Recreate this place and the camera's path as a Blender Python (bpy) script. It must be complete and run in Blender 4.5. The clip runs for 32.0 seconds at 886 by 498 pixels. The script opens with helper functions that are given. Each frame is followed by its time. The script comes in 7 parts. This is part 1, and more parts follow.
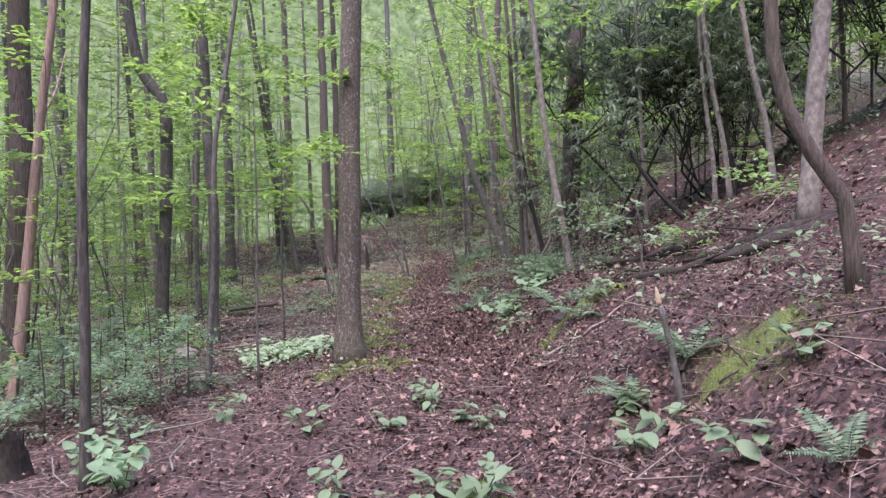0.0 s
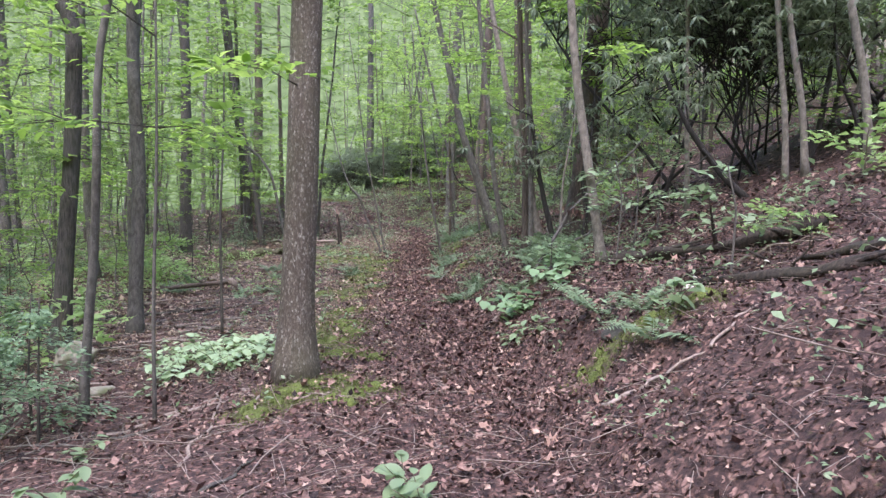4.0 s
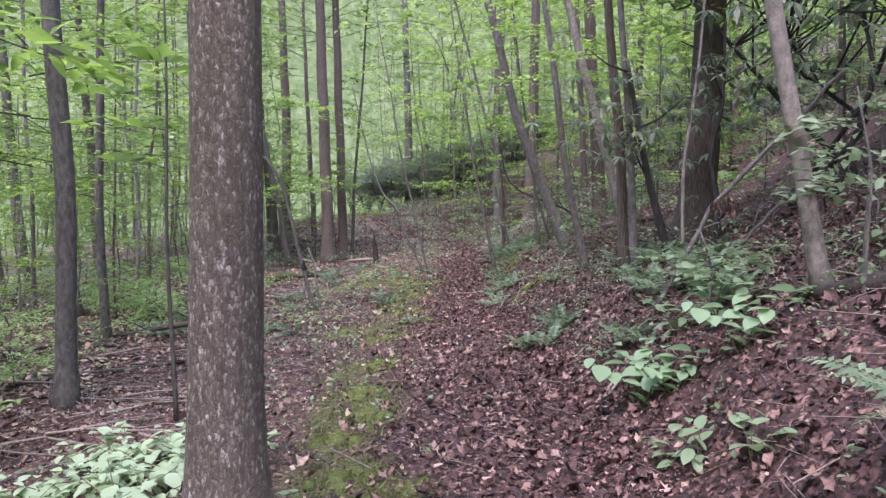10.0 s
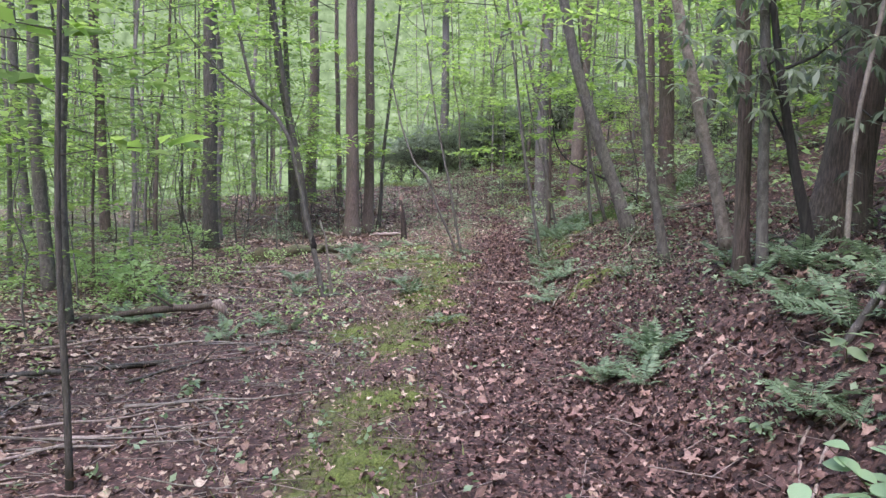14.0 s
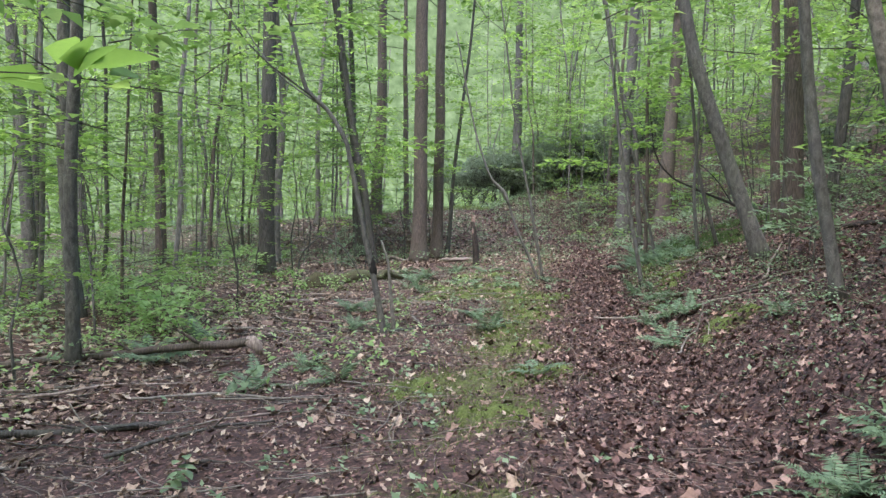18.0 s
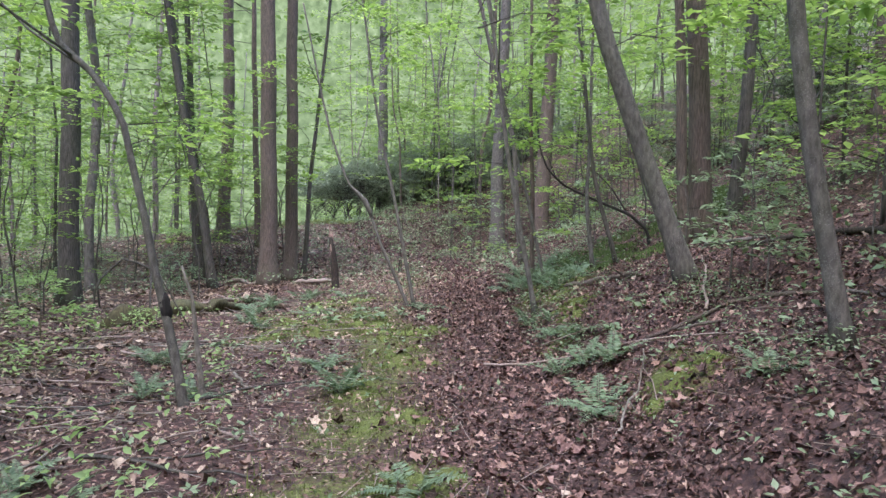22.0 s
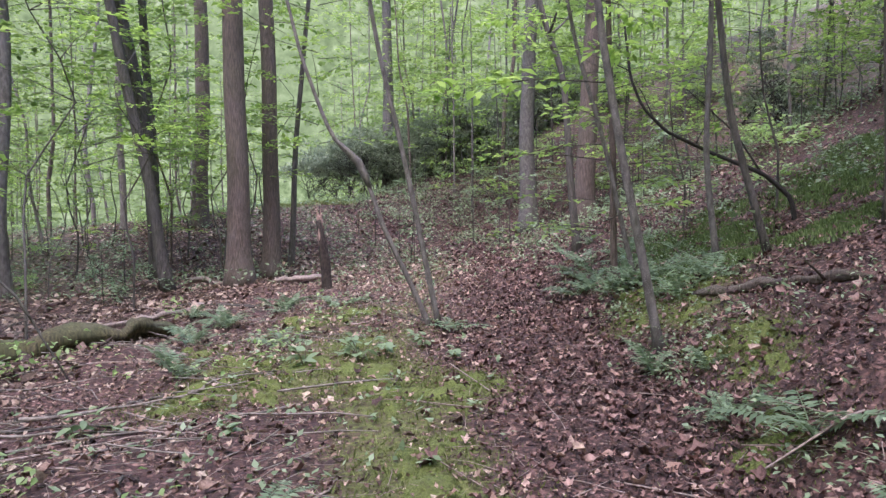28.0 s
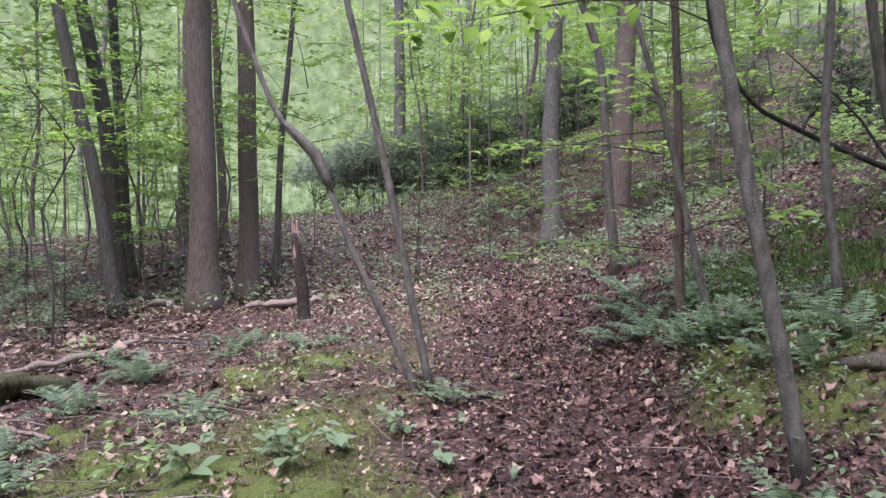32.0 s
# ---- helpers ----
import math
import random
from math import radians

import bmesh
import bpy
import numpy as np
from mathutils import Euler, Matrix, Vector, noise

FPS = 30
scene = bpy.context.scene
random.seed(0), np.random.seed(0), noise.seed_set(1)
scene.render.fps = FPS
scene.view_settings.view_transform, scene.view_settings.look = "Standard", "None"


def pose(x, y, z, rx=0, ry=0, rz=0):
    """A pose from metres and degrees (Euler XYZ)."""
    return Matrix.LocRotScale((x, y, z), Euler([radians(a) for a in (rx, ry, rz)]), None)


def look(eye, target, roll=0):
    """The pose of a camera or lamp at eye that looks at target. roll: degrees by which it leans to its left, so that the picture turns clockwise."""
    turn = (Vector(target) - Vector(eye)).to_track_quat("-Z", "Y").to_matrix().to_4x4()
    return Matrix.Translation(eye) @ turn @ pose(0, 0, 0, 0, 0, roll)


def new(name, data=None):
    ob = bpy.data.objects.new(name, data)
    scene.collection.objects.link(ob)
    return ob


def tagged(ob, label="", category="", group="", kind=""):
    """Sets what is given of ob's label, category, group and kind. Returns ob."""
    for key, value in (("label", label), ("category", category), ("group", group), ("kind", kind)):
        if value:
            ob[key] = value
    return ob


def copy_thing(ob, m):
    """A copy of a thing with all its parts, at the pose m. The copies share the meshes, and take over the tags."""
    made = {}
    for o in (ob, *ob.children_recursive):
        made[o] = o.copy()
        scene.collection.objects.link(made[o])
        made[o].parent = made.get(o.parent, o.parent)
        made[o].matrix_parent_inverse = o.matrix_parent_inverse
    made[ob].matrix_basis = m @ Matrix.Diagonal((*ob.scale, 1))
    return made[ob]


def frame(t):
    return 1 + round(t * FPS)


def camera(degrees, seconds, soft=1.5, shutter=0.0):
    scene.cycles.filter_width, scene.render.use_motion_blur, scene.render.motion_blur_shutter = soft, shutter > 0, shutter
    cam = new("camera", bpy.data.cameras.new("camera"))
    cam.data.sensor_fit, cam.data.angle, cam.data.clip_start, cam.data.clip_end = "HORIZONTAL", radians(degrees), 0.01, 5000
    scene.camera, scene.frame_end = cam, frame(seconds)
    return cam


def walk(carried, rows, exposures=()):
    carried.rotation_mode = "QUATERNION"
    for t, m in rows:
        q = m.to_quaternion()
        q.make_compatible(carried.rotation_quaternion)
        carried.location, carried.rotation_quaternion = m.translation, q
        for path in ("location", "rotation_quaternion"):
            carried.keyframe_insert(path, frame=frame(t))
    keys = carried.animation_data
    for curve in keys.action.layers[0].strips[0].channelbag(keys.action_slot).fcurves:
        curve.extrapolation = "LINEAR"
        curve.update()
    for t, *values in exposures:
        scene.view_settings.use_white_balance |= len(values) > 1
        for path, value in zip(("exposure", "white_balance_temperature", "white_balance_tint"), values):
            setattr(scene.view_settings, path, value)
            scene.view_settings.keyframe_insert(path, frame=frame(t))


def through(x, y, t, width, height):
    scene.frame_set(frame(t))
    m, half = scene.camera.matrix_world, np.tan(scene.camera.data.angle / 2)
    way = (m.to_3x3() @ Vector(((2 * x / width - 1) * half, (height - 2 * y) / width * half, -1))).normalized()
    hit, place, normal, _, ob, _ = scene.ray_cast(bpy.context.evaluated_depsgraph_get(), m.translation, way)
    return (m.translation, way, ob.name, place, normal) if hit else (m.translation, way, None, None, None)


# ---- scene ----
cam = camera(62.2, 32.0, soft=1.4)
EXPO = 2.24
ROWS = [
    (0, 0.084, 0.249, 1.343, -1.90, 0.96, -0.52),
    (0.5, 0.085, 0.677, 1.387, -0.85, -0.65, 0.59),
    (1, 0.020, 1.025, 1.378, -1.08, -0.97, 0.32),
    (1.5, 0.031, 1.390, 1.347, -1.61, -1.43, -0.54),
    (2, 0.036, 1.771, 1.317, -2.14, -1.68, -0.94),
    (2.5, -0.011, 2.198, 1.274, -2.49, -1.83, -1.32),
    (3, -0.011, 2.641, 1.264, -3.23, -1.75, -1.64),
    (3.5, -0.021, 2.999, 1.250, -3.76, -1.74, -2.24),
    (5.5, -0.046, 4.306, 1.202, -3.57, 0.68, -0.99),
    (6, -0.052, 4.672, 1.143, -3.02, 0.99, -1.16),
    (6.5, -0.119, 5.001, 1.095, -2.68, 1.36, -1.51),
    (7, -0.136, 5.355, 1.081, -2.54, 1.62, -2.15),
    (7.5, -0.125, 5.716, 1.095, -3.07, 1.58, -2.48),
    (8, -0.154, 6.074, 1.102, -3.26, 1.82, -2.57),
    (8.5, -0.107, 6.392, 1.130, -2.97, 1.41, -1.34),
    (9, -0.080, 6.670, 1.122, -3.11, 1.04, 0.74),
    (9.5, -0.119, 6.993, 1.117, -3.32, 1.22, 1.22),
    (10, -0.127, 7.332, 1.079, -2.72, 0.88, 1.10),
    (10.5, -0.151, 7.702, 1.066, -2.32, 0.58, 0.52),
    (11, -0.209, 8.056, 1.069, -2.27, 0.01, 0.15),
    (11.5, -0.226, 8.444, 1.066, -2.55, -0.76, -0.27),
    (12, -0.248, 8.784, 1.060, -3.16, -1.36, -0.33),
    (12.5, -0.308, 9.115, 1.051, -3.89, -1.60, -0.19),
    (13, -0.306, 9.441, 1.039, -4.86, -1.20, 0.45),
    (13.5, -0.302, 9.723, 1.028, -5.22, -1.22, 1.97),
    (14, -0.312, 10.004, 1.048, -4.82, -1.28, 3.68),
    (14.5, -0.311, 10.251, 1.056, -4.42, -1.69, 7.64),
    (15, -0.279, 10.501, 1.054, -4.57, -2.14, 10.90),
    (15.5, -0.314, 10.739, 1.002, -3.66, -1.48, 10.99),
    (17.5, -0.705, 11.876, 0.829, -1.77, -0.56, 9.95),
    (18, -0.750, 12.255, 0.839, -2.82, -1.50, 8.86),
    (18.5, -0.778, 12.555, 0.846, -3.03, -2.44, 7.25),
    (19, -0.851, 12.918, 0.822, -1.85, -1.58, 5.53),
    (19.5, -0.880, 13.350, 0.772, -1.36, -1.09, 4.58),
    (20, -0.920, 13.727, 0.790, -1.83, -0.89, 2.73),
    (20.5, -0.947, 14.084, 0.798, -2.58, -0.66, 0.71),
    (21, -0.901, 14.451, 0.804, -3.01, -1.13, -0.11),
    (21.5, -0.843, 14.794, 0.818, -2.81, -1.17, -0.92),
    (22, -0.840, 15.203, 0.819, -1.44, -1.02, -1.39),
    (22.5, -0.804, 15.667, 0.810, -1.13, -1.66, 1.69),
    (23, -0.803, 16.074, 0.779, -1.18, -2.14, 2.48),
    (23.5, -0.823, 16.504, 0.786, -0.19, -1.46, 2.83),
    (24, -0.765, 16.946, 0.844, 0.25, -1.26, 4.76),
    (24.5, -0.793, 17.286, 0.834, 0.57, -0.81, 4.88),
    (25, -0.848, 17.697, 0.811, 0.46, 0.36, 4.57),
    (25.5, -0.895, 18.182, 0.820, -0.90, 0.25, 4.10),
    (26, -0.997, 18.567, 0.809, -2.89, 0.83, 2.11),
    (26.5, -1.085, 18.930, 0.789, -3.81, 0.81, 0.70),
    (28.5, -1.040, 20.350, 0.742, -2.73, -0.09, -2.16),
    (29, -1.004, 20.659, 0.721, -2.67, -0.01, -4.95),
    (29.5, -0.991, 20.981, 0.752, -3.27, 0.74, -6.35),
    (30, -0.924, 21.307, 0.797, -3.26, 0.62, -4.78),
    (30.5, -0.873, 21.651, 0.802, -3.33, 0.50, -3.52),
    (31, -0.840, 21.997, 0.797, -3.49, 0.99, -2.51),
    (31.5, -0.811, 22.355, 0.796, -3.01, 0.77, -0.70),
    (32, -0.815, 22.702, 0.786, -2.17, 0.06, 0.90),
]
walk(cam, [(t, pose(x, y, z, 90 + pitch, roll, yaw)) for t, x, y, z, pitch, roll, yaw in ROWS], [(0.0, EXPO - 0.12, 6000, 36.0), (1.2, EXPO - 0.1, 6000, 35.0), (2.5, EXPO - 0.05, 6000, 28.0), (6.0, EXPO, 6000, 27.0), (10.0, EXPO, 5950, 38.0), (13.0, EXPO + 0.08, 5950, 34.0), (15.0, EXPO + 0.05, 6000, 25.0), (18.0, EXPO - 0.05, 6000, 17.0), (20.0, EXPO - 0.02, 5950, 21.0), (24.0, EXPO - 0.02, 5950, 30.0), (26.0, EXPO - 0.04, 5950, 34.0), (28.0, EXPO, 6000, 35.0), (32.0, EXPO, 6000, 35.0)])

# ---- world and light ----
world = bpy.data.worlds.new("sky")
scene.world = world
world.use_nodes = True
sky = world.node_tree.nodes.new("ShaderNodeTexSky")
sky.sky_type, sky.sun_disc = "NISHITA", False
sky.sun_elevation, sky.sun_rotation = radians(62), radians(200)
sky.air_density, sky.dust_density, sky.ozone_density = 1.0, 1.5, 1.6
world.node_tree.links.new(sky.outputs[0], world.node_tree.nodes["Background"].inputs[0])
world.node_tree.nodes["Background"].inputs[1].default_value = 0.13

sun = new("sun", bpy.data.lights.new("sun", "SUN"))
sun.data.energy, sun.data.angle, sun.data.color = 1.2, radians(50), (1.0, 0.96, 0.88)
sun.matrix_world = look((0, 0, 30), (6.0, 15.0, 0))


# ---- materials ----
def material(name):
    m = bpy.data.materials.new(name)
    m.use_nodes = True
    t = m.node_tree
    return m, t, t.nodes, t.nodes["Principled BSDF"]


def node(t, kind, **values):
    n = t.nodes.new("ShaderNode" + kind)
    for k, v in values.items():
        n.inputs[k.replace("_", " ")].default_value = v
    return n


def ramp(t, source, stops):
    n = t.nodes.new("ShaderNodeValToRGB")
    while len(n.color_ramp.elements) < len(stops):
        n.color_ramp.elements.new(0.5)
    for e, (p, c) in zip(n.color_ramp.elements, stops):
        e.position, e.color = p, (*c, 1)
    t.links.new(source, n.inputs[0])
    return n.outputs[0]


def mix(t, factor, a, b):
    n = t.nodes.new("ShaderNodeMix")
    n.data_type = "RGBA"
    for i, v in ((0, factor), (6, a), (7, b)):
        if isinstance(v, (int, float)):
            n.inputs[i].default_value = v
        elif isinstance(v, tuple):
            n.inputs[i].default_value = (*v, 1)
        else:
            t.links.new(v, n.inputs[i])
    return n.outputs[2]


def coords(t, scale=(1, 1, 1), kind="Object"):
    c, m = t.nodes.new("ShaderNodeTexCoord"), t.nodes.new("ShaderNodeMapping")
    m.inputs["Scale"].default_value = scale
    t.links.new(c.outputs[kind], m.inputs[0])
    return m.outputs[0]


def noisy(t, vector, scale, detail=4.0, rough_=0.6):
    n = node(t, "TexNoise", Scale=scale, Detail=detail, Roughness=rough_)
    t.links.new(vector, n.inputs["Vector"])
    return n.outputs[0]


def bumped(t, bsdf, height, strength, distance):
    b = node(t, "Bump", Strength=strength, Distance=distance)
    t.links.new(height, b.inputs["Height"])
    t.links.new(b.outputs[0], bsdf.inputs["Normal"])


def bark(name, dark, light, spots=0.0, spot=(0.55, 0.56, 0.5), ridge=0.6, grain=(14, 14, 2.2), green=0.25):
    m, t, nodes, b = material(name)
    v = coords(t, grain)
    fine = noisy(t, v, 3.0, 6.0, 0.7)
    split = node(t, "TexVoronoi", Scale=2.2)
    t.links.new(v, split.inputs["Vector"])
    cracks = ramp(t, split.outputs["Distance"], ((0.15, (0.25, 0.25, 0.25)), (0.55, (1, 1, 1))))
    colour = mix(t, cracks, dark, ramp(t, fine, ((0.34, dark), (0.62, light))))
    broad = noisy(t, coords(t, (1.3, 1.3, 0.6)), 1.4, 3.0)
    colour = mix(t, ramp(t, broad, ((0.4, (0, 0, 0)), (0.75, (green, green, green)))), colour, (0.10, 0.13, 0.05))
    worn = noisy(t, coords(t, (3, 3, 1.1)), 1.7, 5.0, 0.7)
    colour = mix(t, ramp(t, worn, ((0.48, (0, 0, 0)), (0.66, (0.5, 0.5, 0.5)))), colour, tuple(0.5 * c + 0.25 * sum(light) / 3 for c in light))
    if spots:
        vo = node(t, "TexVoronoi", Scale=120.0)
        t.links.new(mix(t, 0.03, coords(t, (1, 1, 0.55)), noisy(t, coords(t), 30.0, 2.0)), vo.inputs["Vector"])
        cover = noisy(t, coords(t), 3.5, 3.0)
        near = ramp(t, vo.outputs["Distance"], ((0.1, (1, 1, 1)), (0.36, (0, 0, 0))))
        where = ramp(t, cover, ((0.42, (0.15 * spots, 0.15 * spots, 0.15 * spots)), (0.6, (spots, spots, spots))))
        colour = mix(t, mix(t, 1.0, (0, 0, 0), mix(t, near, (0, 0, 0), where)), colour, spot)
    t.links.new(colour, b.inputs["Base Color"])
    b.inputs["Roughness"].default_value = 0.9
    bumped(t, b, fine, ridge, 0.02)
    return m


def scaly_bark(name):
    """Grey-brown bark broken into small upright scales, some of them pale with lichen."""
    m, t, nodes, b = material(name)
    warp = node(t, "TexNoise", Scale=38.0, Detail=4.0, Roughness=0.65)
    t.links.new(coords(t), warp.inputs["Vector"])
    v = mix(t, 0.022, coords(t, (1, 1, 0.5)), warp.outputs["Color"])
    cell, rim = node(t, "TexVoronoi", Scale=78.0), node(t, "TexVoronoi", Scale=78.0)
    rim.feature = "DISTANCE_TO_EDGE"
    t.links.new(v, cell.inputs["Vector"])
    t.links.new(v, rim.inputs["Vector"])
    sep = nodes.new("ShaderNodeSeparateColor")
    t.links.new(cell.outputs["Color"], sep.inputs[0])
    scale = ramp(t, sep.outputs[0], ((0.0, (0.115, 0.092, 0.068)), (0.5, (0.18, 0.147, 0.113)), (0.84, (0.26, 0.22, 0.178)), (0.95, (0.44, 0.41, 0.35))))
    ridge = noisy(t, coords(t, (40, 40, 3.5)), 1.0, 4.0, 0.7)
    crack = ramp(t, rim.outputs["Distance"], ((0.0, (0.1, 0.1, 0.1)), (0.3, (1, 1, 1))))
    groove = ramp(t, ridge, ((0.36, (0.25, 0.25, 0.25)), (0.55, (1, 1, 1))))
    colour = mix(t, mix(t, crack, (0.3, 0.3, 0.3), groove), (0.048, 0.036, 0.028), scale)
    broad = noisy(t, coords(t, (1.3, 1.3, 0.6)), 1.8, 3.0)
    colour = mix(t, ramp(t, broad, ((0.42, (0, 0, 0)), (0.75, (0.35, 0.35, 0.35)))), colour, (0.11, 0.12, 0.055))
    t.links.new(colour, b.inputs["Base Color"])
    b.inputs["Roughness"].default_value = 0.9
    both = nodes.new("ShaderNodeMath")
    both.operation = "ADD"
    t.links.new(crack, both.inputs[0])
    t.links.new(ridge, both.inputs[1])
    bumped(t, b, both.outputs[0], 0.75, 0.006)
    return m


def leafy(name, stops, gloss=0.5, through=0.45, spec=0.3, dry=False):
    """A thin leaf: lit from both sides, with a colour of its own for each leaf."""
    m, t, nodes, b = material(name)
    g = nodes.new("ShaderNodeNewGeometry")
    colour = ramp(t, g.outputs["Random Per Island"], stops)
    vein = noisy(t, coords(t), 60.0, 3.0)
    colour = mix(t, ramp(t, vein, ((0.3, (0, 0, 0)), (0.8, (0.35, 0.35, 0.35)))), colour, stops[0][1])
    if dry:
        spot = noisy(t, coords(t), 32.0, 4.0, 0.7)
        colour = mix(t, ramp(t, spot, ((0.46, (0, 0, 0)), (0.68, (0.7, 0.7, 0.7)))), colour, stops[1][1] if len(stops) > 3 else stops[0][1])
        colour = mix(t, ramp(t, noisy(t, coords(t), 45.0, 3.0), ((0.52, (0, 0, 0)), (0.75, (0.45, 0.45, 0.45)))), colour, stops[-2][1])
        bumped(t, b, noisy(t, coords(t), 110.0, 3.0), 0.7, 0.012)
    t.links.new(colour, b.inputs["Base Color"])
    b.inputs["Roughness"].default_value = gloss
    b.inputs["Specular IOR Level"].default_value = spec
    tr = nodes.new("ShaderNodeBsdfTranslucent")
    bright = t.nodes.new("ShaderNodeHueSaturation")
    bright.inputs["Hue"].default_value, bright.inputs["Saturation"].default_value, bright.inputs["Value"].default_value = 0.485, 1.1, 1.5
    t.links.new(colour, bright.inputs["Color"])
    t.links.new(bright.outputs[0], tr.inputs[0])
    ms = nodes.new("ShaderNodeMixShader")
    ms.inputs[0].default_value = through
    t.links.new(b.outputs[0], ms.inputs[1])
    t.links.new(tr.outputs[0], ms.inputs[2])
    t.links.new(ms.outputs[0], nodes["Material Output"].inputs[0])
    return m


def ground_material():
    m, t, nodes, b = material("forest_soil")
    v = coords(t)
    a = noisy(t, v, 26.0, 6.0, 0.7)
    w = noisy(t, v, 2.3, 4.0)
    soil = ramp(t, a, ((0.32, (0.008, 0.004, 0.00516)), (0.5, (0.045, 0.024, 0.0189)), (0.72, (0.14, 0.076, 0.0585))))
    cell = node(t, "TexVoronoi", Scale=27.0, Randomness=1.0)
    warp = mix(t, 0.12, v, noisy(t, v, 9.0, 2.0))
    t.links.new(warp, cell.inputs["Vector"])
    sep = nodes.new("ShaderNodeSeparateColor")
    t.links.new(cell.outputs["Color"], sep.inputs[0])
    leaf = ramp(t, sep.outputs[0], ((0.0, (0.03, 0.016, 0.0138)), (0.45, (0.09, 0.047, 0.0378)), (0.8, (0.20, 0.11, 0.086)), (1.0, (0.38, 0.23, 0.181))))
    edge0 = ramp(t, cell.outputs["Distance"], ((0.3, (1, 1, 1)), (0.62, (0, 0, 0))))
    soil = mix(t, edge0, soil, leaf)
    soil = mix(t, ramp(t, w, ((0.45, (0, 0, 0)), (0.7, (0.35, 0.35, 0.35)))), soil, (0.075, 0.04, 0.034))
    at = nodes.new("ShaderNodeAttribute")
    at.attribute_name = "moss"
    edge = noisy(t, v, 11.0, 5.0, 0.65)
    add = nodes.new("ShaderNodeMath")
    add.operation = "ADD"
    t.links.new(at.outputs["Fac"], add.inputs[0])
    t.links.new(edge, add.inputs[1])
    mossy = ramp(t, add.outputs[0], ((0.79, (0, 0, 0)), (1.02, (0.8, 0.8, 0.8))))
    green = ramp(t, a, ((0.3, (0.05, 0.062, 0.014)), (0.7, (0.20, 0.255, 0.055))))
    green = mix(t, ramp(t, noisy(t, v, 16.0, 5.0, 0.7), ((0.44, (0, 0, 0)), (0.6, (0.85, 0.85, 0.85)))), green, (0.055, 0.036, 0.022))
    far = nodes.new("ShaderNodeAttribute")
    far.attribute_name = "herbs"
    herb = ramp(t, noisy(t, v, 3.0, 6.0, 0.7), ((0.36, (0.13, 0.085, 0.072)), (0.52, (0.14, 0.14, 0.075)), (0.72, (0.20, 0.27, 0.12))))
    colour = mix(t, far.outputs["Fac"], mix(t, mossy, soil, green), herb)
    t.links.new(colour, b.inputs["Base Color"])
    b.inputs["Roughness"].default_value = 0.93
    bumped(t, b, a, 0.8, 0.03)
    return m


def moss_material():
    m, t, nodes, b = material("moss")
    v = coords(t)
    a = noisy(t, v, 70.0, 5.0, 0.7)
    w = noisy(t, v, 6.0, 3.0)
    c = ramp(t, a, ((0.3, (0.042, 0.052, 0.012)), (0.52, (0.125, 0.165, 0.033)), (0.75, (0.245, 0.31, 0.075))))
    c = mix(t, ramp(t, w, ((0.46, (0, 0, 0)), (0.66, (0.4, 0.4, 0.4)))), c, (0.12, 0.13, 0.035))
    c = mix(t, ramp(t, noisy(t, v, 22.0, 4.0, 0.7), ((0.5, (0, 0, 0)), (0.72, (0.6, 0.6, 0.6)))), c, (0.075, 0.06, 0.03))
    t.links.new(c, b.inputs["Base Color"])
    b.inputs["Roughness"].default_value = 0.95
    bumped(t, b, a, 1.0, 0.02)
    return m


def rock_material():
    m, t, nodes, b = material("weathered_rock")
    v = coords(t)
    a = noisy(t, v, 9.0, 7.0, 0.65)
    c = ramp(t, a, ((0.3, (0.13, 0.115, 0.085)), (0.7, (0.40, 0.37, 0.29))))
    c = mix(t, ramp(t, noisy(t, v, 2.6, 3.0), ((0.46, (0, 0, 0)), (0.6, (0.8, 0.8, 0.8)))), c, (0.09, 0.11, 0.03))
    t.links.new(c, b.inputs["Base Color"])
    b.inputs["Roughness"].default_value = 0.9
    bumped(t, b, a, 0.7, 0.03)
    return m


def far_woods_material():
    """Distant leaves with the pale sky between them, their daylight painted in and given off as glow."""
    m, t, nodes, b = material("glowing_distant_leaves")
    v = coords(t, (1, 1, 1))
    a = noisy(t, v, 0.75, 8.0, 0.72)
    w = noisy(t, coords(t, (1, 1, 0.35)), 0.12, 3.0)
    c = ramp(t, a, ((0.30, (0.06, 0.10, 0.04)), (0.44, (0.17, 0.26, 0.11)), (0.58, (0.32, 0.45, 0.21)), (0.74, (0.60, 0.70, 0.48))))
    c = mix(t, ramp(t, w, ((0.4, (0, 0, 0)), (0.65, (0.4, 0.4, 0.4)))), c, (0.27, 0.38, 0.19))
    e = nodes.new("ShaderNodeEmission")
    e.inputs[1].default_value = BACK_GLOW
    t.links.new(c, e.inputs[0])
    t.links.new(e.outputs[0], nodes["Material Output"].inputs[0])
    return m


# Strength of the backdrop's own light, which also brightens the woods from the sides.
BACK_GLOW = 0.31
BARK_MAIN = scaly_bark("scaly_lichened_bark")
BARK_BROWN = bark("brown_furrowed_bark", (0.036, 0.028, 0.022), (0.178, 0.132, 0.107), spots=0.3, spot=(0.34, 0.33, 0.29), ridge=1.0, grain=(22, 22, 2.2))
BARK_GREY = bark("smooth_grey_bark", (0.05, 0.045, 0.04), (0.165, 0.148, 0.13), spots=0.4, ridge=0.4, grain=(8, 8, 3))
BARK_DARK = bark("dark_wet_bark", (0.026, 0.023, 0.02), (0.12, 0.105, 0.09), spots=0.35, spot=(0.30, 0.30, 0.26), ridge=0.7)
# Grey bark lightened in colour to stand in for haze over distant trunks.
BARK_HAZE = bark("haze_paled_bark", (0.085, 0.075, 0.066), (0.25, 0.222, 0.198), ridge=0.4, grain=(8, 8, 3))
